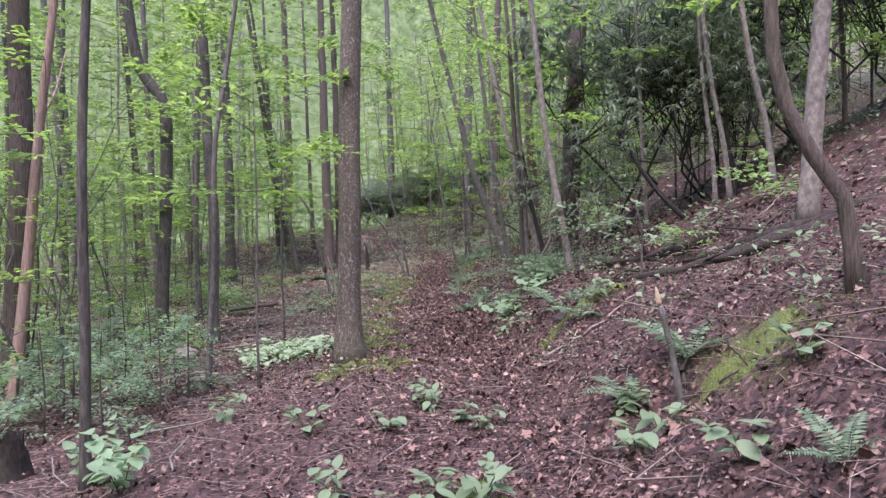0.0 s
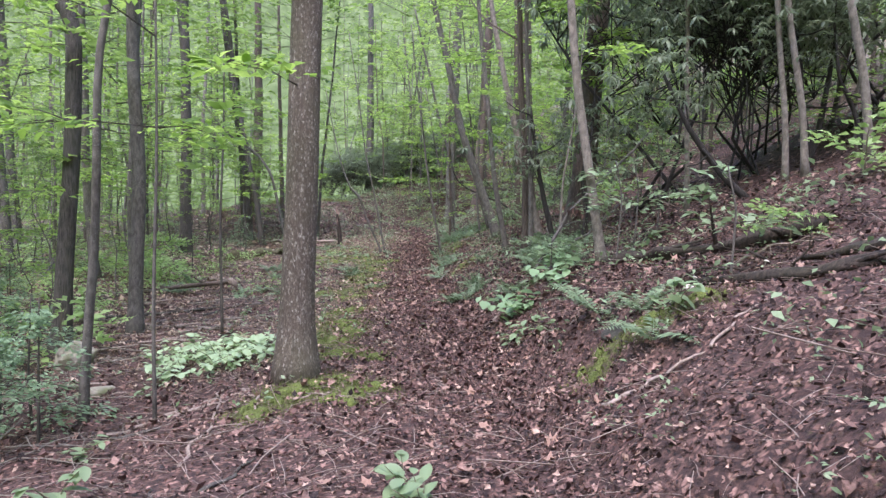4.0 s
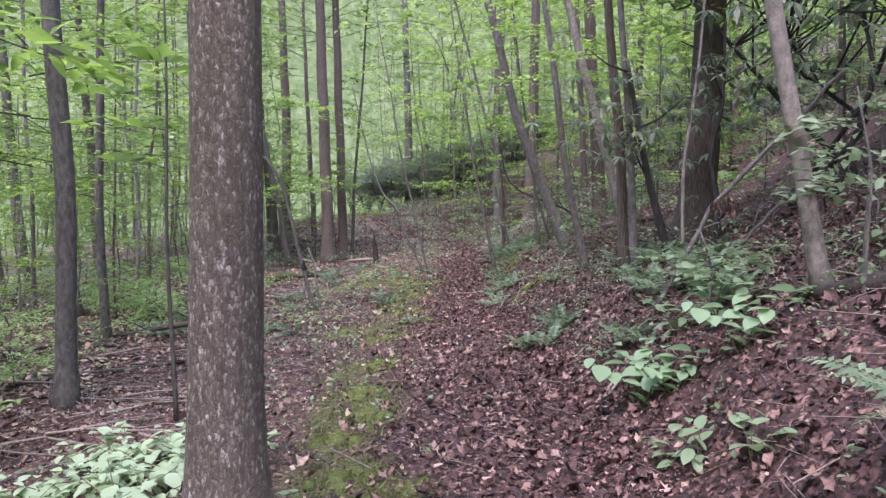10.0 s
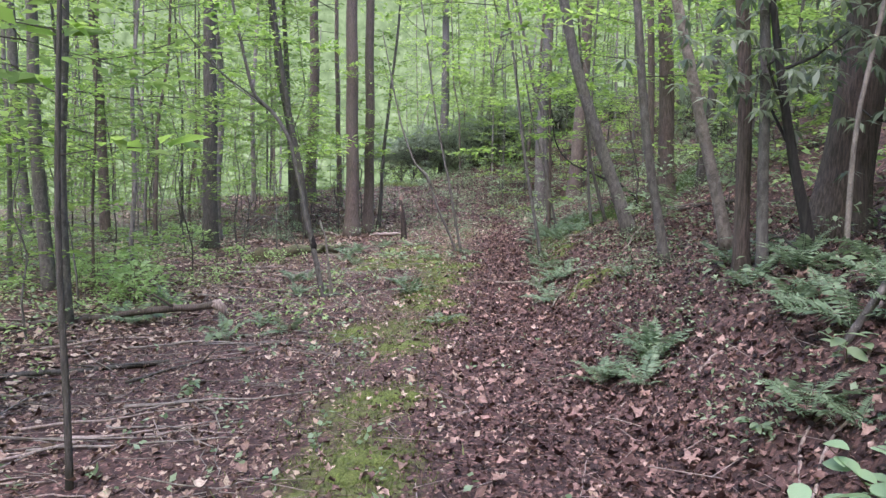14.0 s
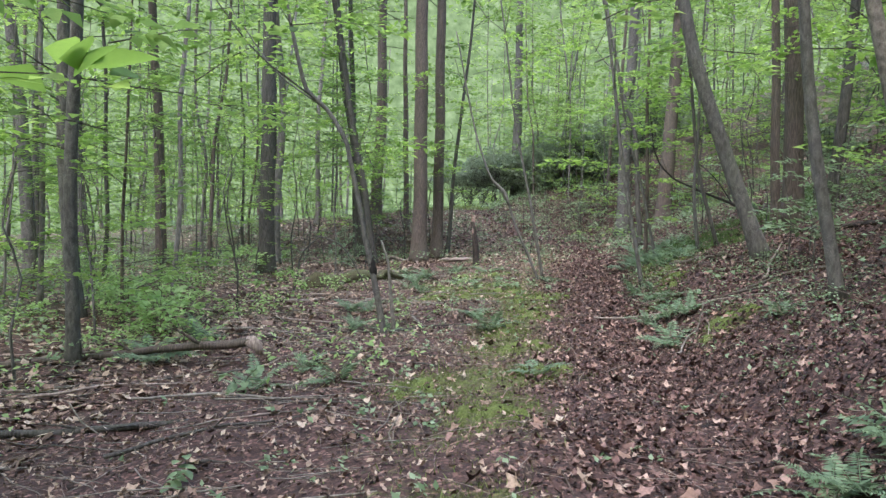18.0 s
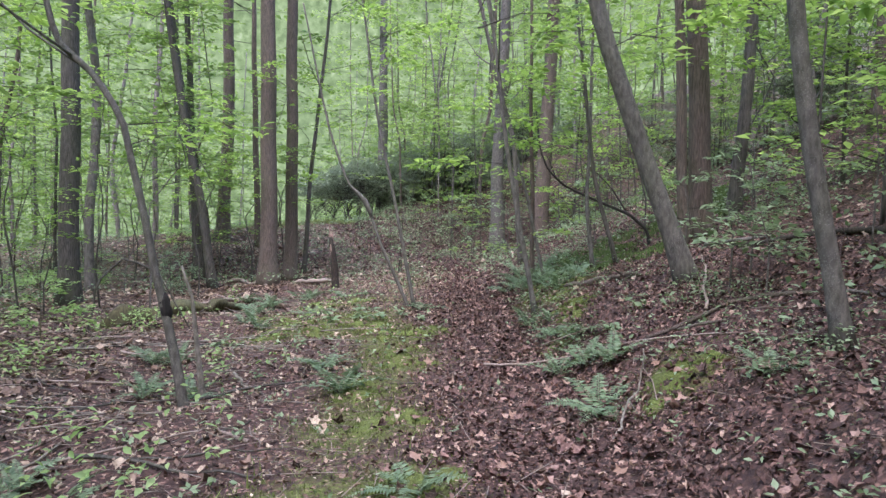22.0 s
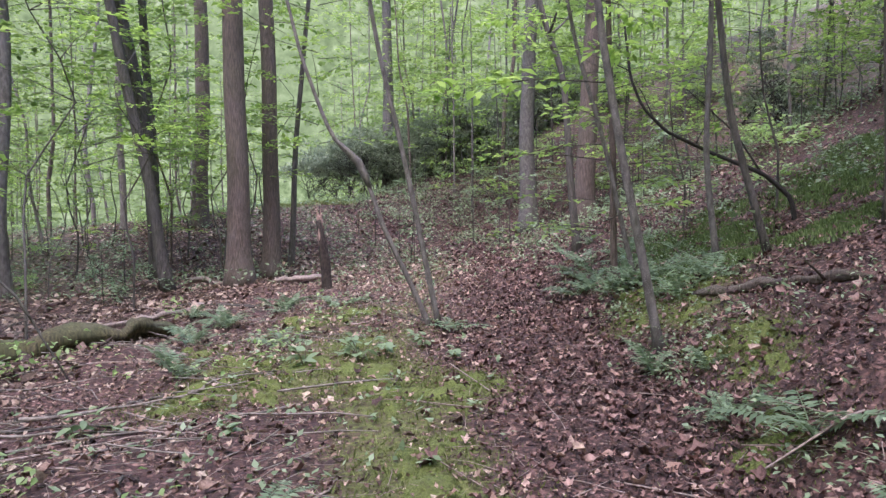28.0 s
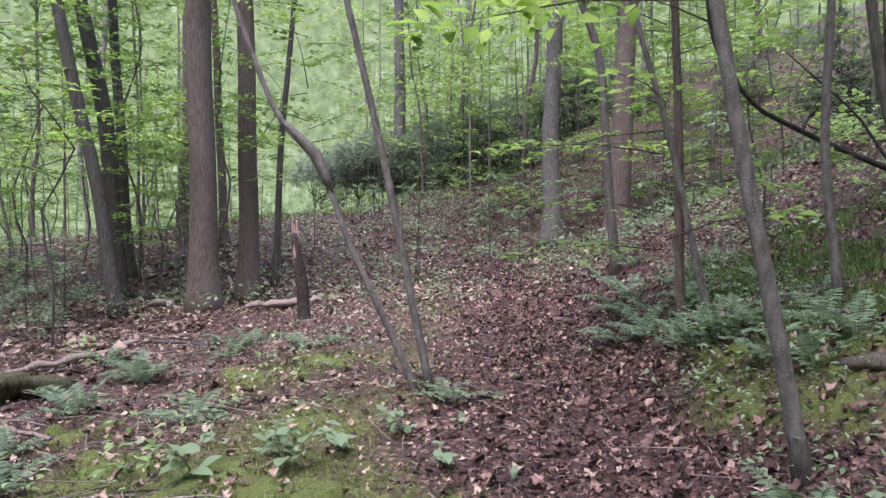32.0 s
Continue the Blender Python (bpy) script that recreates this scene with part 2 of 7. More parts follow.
BARK_PALE = bark("pale_blotched_bark", (0.10, 0.085, 0.07), (0.30, 0.26, 0.215), spots=0.5, ridge=0.4, grain=(6, 6, 4))
BARK_ROT = bark("rotten_wood", (0.006, 0.004, 0.003), (0.07, 0.049, 0.038), ridge=1.0, grain=(12, 12, 5), green=0.15)
BARK_CHAR = bark("black_rotten_wood", (0.008, 0.007, 0.006), (0.03, 0.024, 0.02), ridge=1.0, green=0.0)
BARK_BLACK = bark("black_rhododendron_bark", (0.010, 0.009, 0.008), (0.05, 0.043, 0.038), ridge=0.7, green=0.1)
BARK_PINK = bark("barkless_dead_wood", (0.20, 0.125, 0.10), (0.40, 0.27, 0.215), ridge=0.6, green=0.05)
WOOD_PALE = bark("bleached_stick_wood", (0.17, 0.13, 0.105), (0.40, 0.32, 0.265), ridge=0.5, green=0.05)
WOOD_FRESH = bark("fresh_broken_wood", (0.34, 0.23, 0.13), (0.56, 0.42, 0.27), ridge=0.4, green=0.0)
LEAF_CANOPY = leafy("sunlit_canopy_leaves", ((0.0, (0.10, 0.17, 0.05)), (0.5, (0.165, 0.265, 0.08)), (1.0, (0.26, 0.365, 0.125))), 0.55, 0.62)
LEAF_UNDER = leafy("understory_leaves", ((0.0, (0.115, 0.20, 0.055)), (0.5, (0.185, 0.30, 0.09)), (1.0, (0.28, 0.40, 0.135))), 0.5, 0.6)
LEAF_RHODO = leafy("rhododendron_leaves", ((0.0, (0.08, 0.11, 0.066)), (0.6, (0.165, 0.215, 0.13)), (1.0, (0.31, 0.37, 0.25))), 0.33, 0.48, 0.5)
LEAF_FERN = leafy("fern_fronds", ((0.0, (0.09, 0.14, 0.075)), (0.5, (0.165, 0.24, 0.135)), (1.0, (0.26, 0.345, 0.205))), 0.42, 0.3)
LEAF_HERB = leafy("seedling_leaves", ((0.0, (0.11, 0.17, 0.08)), (0.5, (0.20, 0.285, 0.15)), (1.0, (0.32, 0.42, 0.255))), 0.45, 0.35, 0.4)
LEAF_BROAD = leafy("broad_bank_leaves", ((0.0, (0.14, 0.24, 0.11)), (0.5, (0.245, 0.37, 0.20)), (1.0, (0.37, 0.50, 0.31))), 0.45, 0.35, 0.4)
LEAF_PALE = leafy("pale_leaf_undersides", ((0.0, (0.14, 0.26, 0.10)), (0.4, (0.36, 0.49, 0.27)), (1.0, (0.60, 0.70, 0.50))), 0.5, 0.3, 0.4)
LITTER = leafy("fallen_brown_leaves", ((0.0, (0.018, 0.010, 0.0086)), (0.32, (0.068, 0.038, 0.0315)), (0.66, (0.185, 0.106, 0.088)), (0.88, (0.385, 0.245, 0.199)), (1.0, (0.64, 0.47, 0.365))), 0.55, 0.05, 0.25, dry=True)
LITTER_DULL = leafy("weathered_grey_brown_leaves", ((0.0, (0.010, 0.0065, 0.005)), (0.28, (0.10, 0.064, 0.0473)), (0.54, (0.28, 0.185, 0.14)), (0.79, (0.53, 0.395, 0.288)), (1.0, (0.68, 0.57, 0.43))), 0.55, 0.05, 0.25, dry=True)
# Darker LITTER copy: the bank's darkness, leaf-gap shade and tree shade put into colour.
LITTER_DARK = leafy("darker_fallen_leaves", ((0.0, (0.007, 0.004, 0.00344)), (0.36, (0.034, 0.0195, 0.0162)), (0.69, (0.13, 0.073, 0.06)), (0.88, (0.31, 0.192, 0.153)), (1.0, (0.55, 0.39, 0.301))), 0.45, 0.05, 0.3, dry=True)
LITTER_BIG = leafy("large_tan_fallen_leaves", ((0.0, (0.22, 0.12, 0.086)), (0.5, (0.43, 0.265, 0.198)), (1.0, (0.66, 0.49, 0.37))), 0.5, 0.1, 0.5, dry=True)
STEM = bark("green_brown_stem", (0.06, 0.055, 0.03), (0.16, 0.14, 0.08), ridge=0.3)
LEAF_NEEDLE = leafy("blue_green_needles", ((0.0, (0.10, 0.165, 0.09)), (0.5, (0.19, 0.29, 0.165)), (1.0, (0.31, 0.42, 0.26))), 0.5, 0.4)
LEAF_BRIGHT = leafy("light_green_bush_leaves", ((0.0, (0.18, 0.30, 0.10)), (0.5, (0.28, 0.42, 0.16)), (1.0, (0.42, 0.56, 0.27))), 0.5, 0.5)
LEAF_SPRAY = leafy("light_green_twig_leaves", ((0.0, (0.12, 0.215, 0.055)), (0.5, (0.20, 0.33, 0.085)), (1.0, (0.31, 0.45, 0.14))), 0.5, 0.6)
LEAF_CLUB = leafy("clubmoss_shoots", ((0.0, (0.05, 0.085, 0.026)), (0.5, (0.115, 0.175, 0.055)), (1.0, (0.205, 0.29, 0.10))), 0.5, 0.2)
LEAF_GRASS = leafy("yellow_green_shoots", ((0.0, (0.08, 0.11, 0.03)), (0.5, (0.16, 0.205, 0.06)), (1.0, (0.29, 0.35, 0.14))), 0.6, 0.3)
BARK_MOSSY = bark("moss_grown_rotten_wood", (0.03, 0.026, 0.014), (0.135, 0.122, 0.055), ridge=0.8, green=0.65)
SOIL, MOSS, ROCK = ground_material(), moss_material(), rock_material()
ROCK_WET = bark("damp_dark_stone", (0.008, 0.007, 0.006), (0.05, 0.043, 0.036), ridge=0.6, grain=(7, 7, 7), green=0.3)
MUSHROOM = bark("pale_mushroom_flesh", (0.42, 0.37, 0.30), (0.66, 0.61, 0.53), ridge=0.15, grain=(18, 18, 18), green=0.0)


# ---- the lie of the land ----
def run_line(y):
    """Where the trail's middle lies, and how high, at y."""
    yy = (-40, 0, 5, 10, 14, 17, 20, 22, 25, 28, 33, 37, 40, 43, 46, 50.5, 55, 75, 110, 400)
    xx = (0.2, 0.2, 0.15, 0.12, 0.08, -0.08, -0.12, -0.13, -0.14, -0.15, 0.1, 0.25, -0.6, -2.3, -3.9, -5.9, -8.0, -14.0, -32.0, -60.0)
    zz = (0.6, 0.03, -0.25, -0.48, -0.59, -0.65, -0.74, -0.75, -0.69, -0.62, -0.56, -0.48, -0.25, 0.2, 0.6, 1.08, 0.8, -0.2, -2.5, -6.0)
    return np.interp(y, yy, xx), np.interp(y, yy, zz)


def rough(x, y):
    """Soft unevenness of the ground, without steps."""
    a = np.sin(1.7 * x + 0.9 * y + 0.4) * np.sin(1.1 * y - 0.6 * x + 1.9)
    b = np.sin(3.9 * x - 1.3 * y + 2.2) * np.sin(3.1 * y + 1.4 * x)
    c = np.sin(8.3 * x + 2.9 * y) * np.sin(7.1 * y - 3.3 * x + 0.7)
    return a, b, c


def hollow_end(x, y):
    """The far end of the hollow: a saddle on the lower side, where the trail goes over, and a steep head above it."""
    head = np.interp(y, (34, 38, 43, 47, 52, 57, 75, 120), (-0.55, -0.46, -0.15, 0.4, 1.35, 2.1, 3.6, 5.0))
    saddle = np.interp(y, (34, 38, 42, 46, 50.5, 52.5, 60, 90, 400), (-0.6, -0.35, 0.1, 0.6, 1.08, 1.0, -0.4, -3.5, -8.0))
    w = np.clip((x + 5.2) / 3.4, 0, 1)
    w = w * w * (3 - 2 * w)
    hill = np.interp(x, (1.0, 2.2, 3.2, 5, 8, 12, 20, 35, 60, 400), (0, 0.25, 0.65, 1.4, 2.9, 4.7, 7.9, 12, 16, 21))
    fall = np.interp(x, (-400, -60, -25, -12, -8, -5), (-6, -4, -1.6, -0.6, -0.12, 0))
    rise = np.clip((y - 43.5) / 9.0, 0, 1) * np.interp(x, (-4.6, -3.0, 0.0, 4.0, 10.0, 20.0), (0, 0.35, 1.1, 1.7, 2.0, 1.5))
    return saddle + (head - saddle) * w + hill + fall + rise


def ground_z(x, y):
    yn = np.minimum(y, 41.0)
    xc, zc = run_line(np.minimum(y, 37.0))
    u = x - xc
    uu = (-400, -60, -25, -12, -8, -5, -3, -1.6, -0.8, 0, 0.55, 0.85, 1.25, 1.7, 2.2, 3.2, 5, 8, 12, 20, 35, 60, 400)
    hh = (-9, -4, -1.6, -0.75, -0.5, -0.33, -0.2, -0.07, -0.01, 0, 0.02, 0.13, 0.4, 0.72, 1.02, 1.36, 2.15, 3.6, 5.4, 8.6, 13, 17, 22)
    h = np.interp(u, uu, hh) * np.where(u < 0, np.interp(yn, (12, 17, 21, 26, 34), (1.5, 1.4, 0.7, 0.6, 0.7)), 1.0)
    a, b, c = rough(x, y)
    side = np.clip(np.abs(u) - 0.5, 0, 2.0) / 2.0
    bank = np.exp(-((u - 1.5) / 0.7) ** 2)
    h = h - 0.4 * np.clip((u - 1.4) / 0.8, 0, 1) * np.interp(yn, (16.5, 19.5, 21.5, 23.5, 29, 35), (0, 0.7, 0.6, 0.3, 0.8, 0))
    h = h - 0.16 * np.exp(-((x - 1.55) / 0.4) ** 2 - ((y - 4.85) / 0.5) ** 2)
    h = h + 0.06 * np.tanh((u - 1.27 - 0.08 * np.sin(2.3 * y) - 0.04 * np.sin(5.9 * y)) / 0.07) * np.interp(y, (7.6, 8.6, 12.6, 14.0), (0, 1, 1, 0)) * np.exp(-((u - 1.27) / 0.6) ** 2)
    far = np.clip((y - 36.0) / 5.5, 0, 1)
    far = far * far * (3 - 2 * far)
    base = (zc + h) * (1 - far) + hollow_end(x, y) * far
    return base + a * (0.012 + 0.045 * side) + b * (0.008 + 0.025 * side + 0.03 * bank) + c * (0.006 + 0.01 * side + 0.02 * bank)


def moss_spots():
    """Where cushions of moss lie along the trail: x, y, radius."""
    near = ((-1.02, 14.36, 0.45), (-1.11, 15.79, 0.4), (-0.95, 13.35, 0.4), (-0.76, 10.29, 0.38), (-0.37, 10.04, 0.22), (-0.45, 11.54, 0.22), (-0.84, 11.94, 0.3), (-1.11, 9.94, 0.4), (-1.05, 12.75, 0.3))
    middle = ((-1.21, 21.23, 0.55), (-1.11, 23.79, 0.6), (-1.41, 22.35, 0.45), (-0.87, 19.58, 0.5), (-1.17, 18.05, 0.45), (-1.97, 19.18, 0.5), (1.15, 21.02, 0.5), (-1.11, 24.50, 0.45), (0.78, 23.99, 0.4))
    later = ((-3.17, 26.35, 0.55), (-2.25, 26.86, 0.75), (-0.92, 25.73, 0.5), (-1.94, 27.89, 0.65), (-2.92, 26.96, 0.45), (-3.14, 25.84, 0.45), (1.34, 25.63, 0.35), (1.17, 25.22, 0.3), (1.66, 27.27, 0.5), (0.95, 27.3, 0.42), (1.2, 26.7, 0.4), (1.12, 27.95, 0.35), (-1.55, 26.5, 0.55))
    last = ((1.27, 25.43, 0.26), (1.0, 25.6, 0.24), (1.15, 24.9, 0.3), (-0.75, 26.1, 0.4), (-1.42, 25.85, 0.5), (-2.5, 26.2, 0.5), (-0.55, 9.7, 0.4), (-0.9, 11.7, 0.3), (1.41, 8.95, 0.24), (1.75, 8.75, 0.2), (2.15, 8.75, 0.3), (-1.3, 9.3, 0.3), (2.10, 4.72, 0.5), (0.25, 4.35, 0.3), (-2.67, 29.36, 0.75), (-3.57, 27.89, 0.45), (-2.17, 30.21, 0.55), (1.00, 27.38, 0.35))
    return near + middle + later + last


def moss_amount(x, y):
    xc, _ = run_line(y)
    u = x - xc
    m = (0.33 + 0.12 * np.sin(2.3 * y + 1.7 * u) * np.sin(1.1 * y - 2.1 * u)) * np.exp(-((u + 1.3) / 0.75) ** 2) * np.clip((y - 8) / 4, 0, 1) * np.clip((46 - y) / 8, 0, 1)
    m = m + 0.18 * np.exp(-((u - 1.6) / 0.5) ** 2)
    for px, py, pr in moss_spots():
        m = m + 0.42 * np.exp(-((x - px) ** 2 + ((y - py) / 1.3) ** 2) / (0.8 * pr) ** 2)
    return np.clip(m, 0, 0.6)


def mesh(name, verts, faces, mat, smooth=False):
    """A mesh from arrays of corners and of faces that all have as many corners."""
    verts, faces = np.asarray(verts, dtype=np.float32), np.asarray(faces, dtype=np.int32)
    me = bpy.data.meshes.new(name)
    n, k = faces.shape
    me.vertices.add(len(verts))
    me.vertices.foreach_set("co", verts.ravel())
    me.loops.add(n * k)
    me.loops.foreach_set("vertex_index", faces.ravel())
    me.polygons.add(n)
    me.polygons.foreach_set("loop_start", np.arange(0, n * k, k, dtype=np.int32))
    me.polygons.foreach_set("loop_total", np.full(n, k, dtype=np.int32))
    if smooth:
        me.polygons.foreach_set("use_smooth", np.ones(n, dtype=bool))
    me.materials.append(mat)
    me.update(calc_edges=True)
    return me


def part(name, me, parent, label="", at=None):
    ob = new(name, me)
    ob.parent = parent
    if at is not None:
        ob.matrix_basis = at
    return tagged(ob, label)


def spaced(fine_lo, fine_hi, step, lo, hi, grow):
    mid = list(np.arange(fine_lo, fine_hi + step / 2, step))
    s, v, up = step, fine_hi, []
    while v < hi:
        s *= grow
        v += s
        up.append(min(v, hi))
    s, v, down = step, fine_lo, []
    while v > lo:
        s *= grow
        v -= s
        down.append(max(v, lo))
    return np.array(down[::-1] + mid + up)


def build_ground():
    xs, ys = spaced(-4.5, 4.5, 0.09, -400, 400, 1.12), spaced(1.0, 38.0, 0.1, -300, 420, 1.1)
    X, Y = np.meshgrid(xs, ys)
    Z = ground_z(X, Y)
    rng = np.random.default_rng(5)
    Z = Z + rng.normal(0, 0.006, Z.shape) * (np.abs(X) < 5)
    v = np.stack([X, Y, Z], -1).reshape(-1, 3)
    ny, nx = X.shape
    i = (np.arange(ny - 1)[:, None] * nx + np.arange(nx - 1)).ravel()
    f = np.stack([i, i + 1, i + nx + 1, i + nx], -1)
    me = mesh("ground", v, f, SOIL, True)
    a = me.attributes.new("moss", "FLOAT", "POINT")
    a.data.foreach_set("value", moss_amount(v[:, 0], v[:, 1]).astype(np.float32))
    xc, _ = run_line(v[:, 1])
    u = v[:, 0] - xc
    herbs = np.clip(np.maximum((-u - 8) / 8, (u - 9.0) / 14), 0, 0.6) * np.clip((v[:, 1] - 6) / 8, 0, 1)
    a = me.attributes.new("herbs", "FLOAT", "POINT")
    a.data.foreach_set("value", herbs.astype(np.float32))
    return tagged(new("ground", me), "sloping forest floor of dark soil and moss beside the trail", "ground", kind="structure")


build_ground()


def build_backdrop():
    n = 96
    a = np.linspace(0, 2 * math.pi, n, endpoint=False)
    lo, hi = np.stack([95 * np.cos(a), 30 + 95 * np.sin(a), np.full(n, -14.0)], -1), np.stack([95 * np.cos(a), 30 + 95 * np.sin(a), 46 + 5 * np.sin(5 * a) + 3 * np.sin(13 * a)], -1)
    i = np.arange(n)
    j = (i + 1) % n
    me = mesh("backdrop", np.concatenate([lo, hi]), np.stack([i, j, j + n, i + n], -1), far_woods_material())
    return tagged(new("backdrop", me), "glowing backdrop painted as distant woods with pale gaps of sky", "backdrop", kind="structure")


build_backdrop()


# ---- shapes shared by the plants ----
def smooth_path(points, n, soft=0.22):
    """Points spread evenly on a soft curve through the given ones."""
    p = np.asarray(points, dtype=float)
    if len(p) == 2:
        return p[0] + (p[1] - p[0]) * np.linspace(0, 1, n)[:, None]
    run = np.concatenate([[0], np.cumsum(np.linalg.norm(np.diff(p, axis=0), axis=1))])
    fine = np.linspace(0, run[-1], 241)
    line = np.stack([np.interp(fine, run, p[:, k]) for k in range(3)], -1)
    width = max(5, int(241 * min(soft, 0.5 / (len(p) - 1))) // 2 * 2 + 1)
    half = width // 2
    w = np.hanning(width + 2)[1:-1]
    w /= w.sum()
    head, tail = 2 * line[0] - line[half:0:-1], 2 * line[-1] - line[-2:-half - 2:-1]
    bent = np.concatenate([head, line, tail])
    bent = np.stack([np.convolve(bent[:, k], w, "valid") for k in range(3)], -1)
    return bent[np.linspace(0, 240, n).round().astype(int)]


def tube(path, radii, sides, rng=None, lumpy=0.0, closed=True):
    """A tapering round bar along a path: corners and four-cornered faces."""
    path, radii = np.asarray(path, dtype=float), np.asarray(radii, dtype=float)
    n = len(path)
    d = np.gradient(path, axis=0)
    d /= np.linalg.norm(d, axis=1, keepdims=True) + 1e-9
    ref = np.array([0.0, 1.0, 0.0]) if abs(d[:, 1]).mean() < 0.8 else np.array([1.0, 0.0, 0.0])
    s = np.cross(d, ref)
    s /= np.linalg.norm(s, axis=1, keepdims=True) + 1e-9
    w = np.cross(s, d)
    a = np.linspace(0, 2 * math.pi, sides, endpoint=False)
    r = radii[:, None] * np.ones(sides)
    if rng is not None and lumpy:
        ph = rng.uniform(0, 6.28, 4)
        k = np.arange(n)[:, None]
        r = r * (1 + lumpy * (np.sin(2 * a + ph[0] + 0.21 * k) * 0.5 + np.sin(3 * a + ph[1] - 0.33 * k) * 0.35 + rng.normal(0, 0.12, (n, sides))))
    v = path[:, None] + r[..., None] * (np.cos(a)[None, :, None] * s[:, None] + np.sin(a)[None, :, None] * w[:, None])
    i, j = np.meshgrid(np.arange(n - 1), np.arange(sides), indexing="ij")
    j2 = (j + 1) % sides
    f = np.stack([i * sides + j, i * sides + j2, (i + 1) * sides + j2, (i + 1) * sides + j], -1).reshape(-1, 4)
    v = v.reshape(-1, 3)
    if closed:
        c0, c1 = len(v), len(v) + 1
        v = np.concatenate([v, path[:1], path[-1:]])
        k = np.arange(sides)
        k2 = (k + 1) % sides
        top = (n - 1) * sides
        f = np.concatenate([f, np.stack([k2, k, np.full(sides, c0), np.full(sides, c0)], -1)[:, [0, 1, 2, 2]], np.stack([top + k, top + k2, np.full(sides, c1), np.full(sides, c1)], -1)[:, [0, 1, 2, 2]]])
    return v, f


def tube_mesh(name, path, radii, sides, mat, rng=None, lumpy=0.0):
    v, f = tube(path, radii, sides, rng, lumpy)
    quads, tris = f[f[:, 2] != f[:, 3]], f[f[:, 2] == f[:, 3]][:, :3]
    me = bpy.data.meshes.new(name)
    me.from_pydata(v.tolist(), [], quads.tolist() + tris.tolist())
    me.polygons.foreach_set("use_smooth", np.ones(len(me.polygons), dtype=bool))
    me.materials.append(mat)
    me.update()
    return me


def joined(pieces):
    """One set of corners and faces out of several."""
    vs, fs, n = [], [], 0
    for v, f in pieces:
        vs.append(v)
        fs.append(f + n)
        n += len(v)
    return np.concatenate(vs), np.concatenate(fs)


def turns(n, rng, tilt, heading=None):
    """n turning matrices: any heading, and tilts of about that many degrees."""
    h = rng.uniform(0, 2 * math.pi, n) if heading is None else np.asarray(heading, dtype=float)
    a, b = np.radians(rng.normal(0, tilt, n)), np.radians(rng.normal(0, tilt, n))
    z, o = np.zeros(n), np.ones(n)
    rz = np.stack([np.cos(h), -np.sin(h), z, np.sin(h), np.cos(h), z, z, z, o], -1).reshape(n, 3, 3)
    rx = np.stack([o, z, z, z, np.cos(a), -np.sin(a), z, np.sin(a), np.cos(a)], -1).reshape(n, 3, 3)
    ry = np.stack([np.cos(b), z, np.sin(b), z, o, z, -np.sin(b), z, np.cos(b)], -1).reshape(n, 3, 3)
    return rz @ rx @ ry


def scattered(shape, m, p, s):
    """A shape (corners, faces) set down at places p, with turns m and sizes s."""
    v, f = shape
    n, k = len(p), len(v)
    out = np.einsum("nij,kj->nki", m, v) * np.asarray(s)[:, None, None] + np.asarray(p)[:, None]
    return out.reshape(-1, 3), (f[None] + (np.arange(n) * k)[:, None, None]).reshape(-1, f.shape[1])


def blade(length=1.0, width=0.45, fold=0.12, droop=0.12, tip=0.62):
    """A pointed leaf along +y, folded along its rib: four triangles."""
    v = np.array([[0, 0, 0], [-width / 2, length * 0.42, fold], [0, length * 0.5, -0.02], [width / 2, length * 0.42, fold], [-width * 0.3, length * tip + 0.12, fold * 0.4 - droop * 0.4], [width * 0.3, length * tip + 0.12, fold * 0.4 - droop * 0.4], [0, length, -droop]])
    f = np.array([[0, 2, 1], [0, 3, 2], [1, 2, 4], [2, 3, 5], [2, 6, 4], [2, 5, 6]])
    return v, f


def ovate(width, droop):
    """A broad pointed leaf with a round outline, folded along its rib."""
    y = np.array([0.0, 0.12, 0.3, 0.52, 0.74, 0.9, 1.0])
    half = width * np.array([0.0, 0.3, 0.47, 0.5, 0.36, 0.16, 0.0])
    z = 0.08 * y - droop * y * y
    rib = np.stack([0 * y, y, z], -1)
    left, right = rib[1:-1] + np.stack([-half[1:-1], 0 * y[1:-1], 0.22 * half[1:-1]], -1), rib[1:-1] + np.stack([half[1:-1], 0 * y[1:-1], 0.22 * half[1:-1]], -1)
    v = np.concatenate([rib, left, right])
    f = []
    for a, way in ((7, 1), (12, -1)):
        side = [[0, 1, a], [5, 6, a + 4]]
        for k in range(4):
            side += [[k + 1, k + 2, a + k + 1], [k + 1, a + k + 1, a + k]]
        f += [p[::way] for p in side]
    return v, np.array(f)


def simple_blade(width=0.5, droop=0.15):
    return np.array([[0, 0, 0], [-width / 2, 0.45, 0.06], [width / 2, 0.45, 0.06], [0, 1, -droop]]), np.array([[0, 2, 1], [1, 2, 3]])


def lobed(lobes, deep, curl, long=1.0, seed=0):
    """A fallen lobed leaf, curled: a fan of triangles round its middle."""
    rng = np.random.default_rng(seed)
    n = lobes * 2
    a = np.linspace(0, 2 * math.pi, n, endpoint=False) + rng.normal(0, 0.08, n)
    r = np.where(np.arange(n) % 2 == 0, 0.55, 0.55 * deep) * rng.uniform(0.85, 1.1, n)
    x, y = r * np.cos(a), long * r * np.sin(a)
    z = curl * (np.abs(x) ** 1.5 * 0.9 + 0.4 * y * y) + rng.normal(0, 0.025, n)
    v = np.concatenate([[[0, 0, 0]], np.stack([x, y, z], -1)])
    k = np.arange(n)
    return v, np.stack([np.zeros(n, int), 1 + k, 1 + (k + 1) % n], -1)


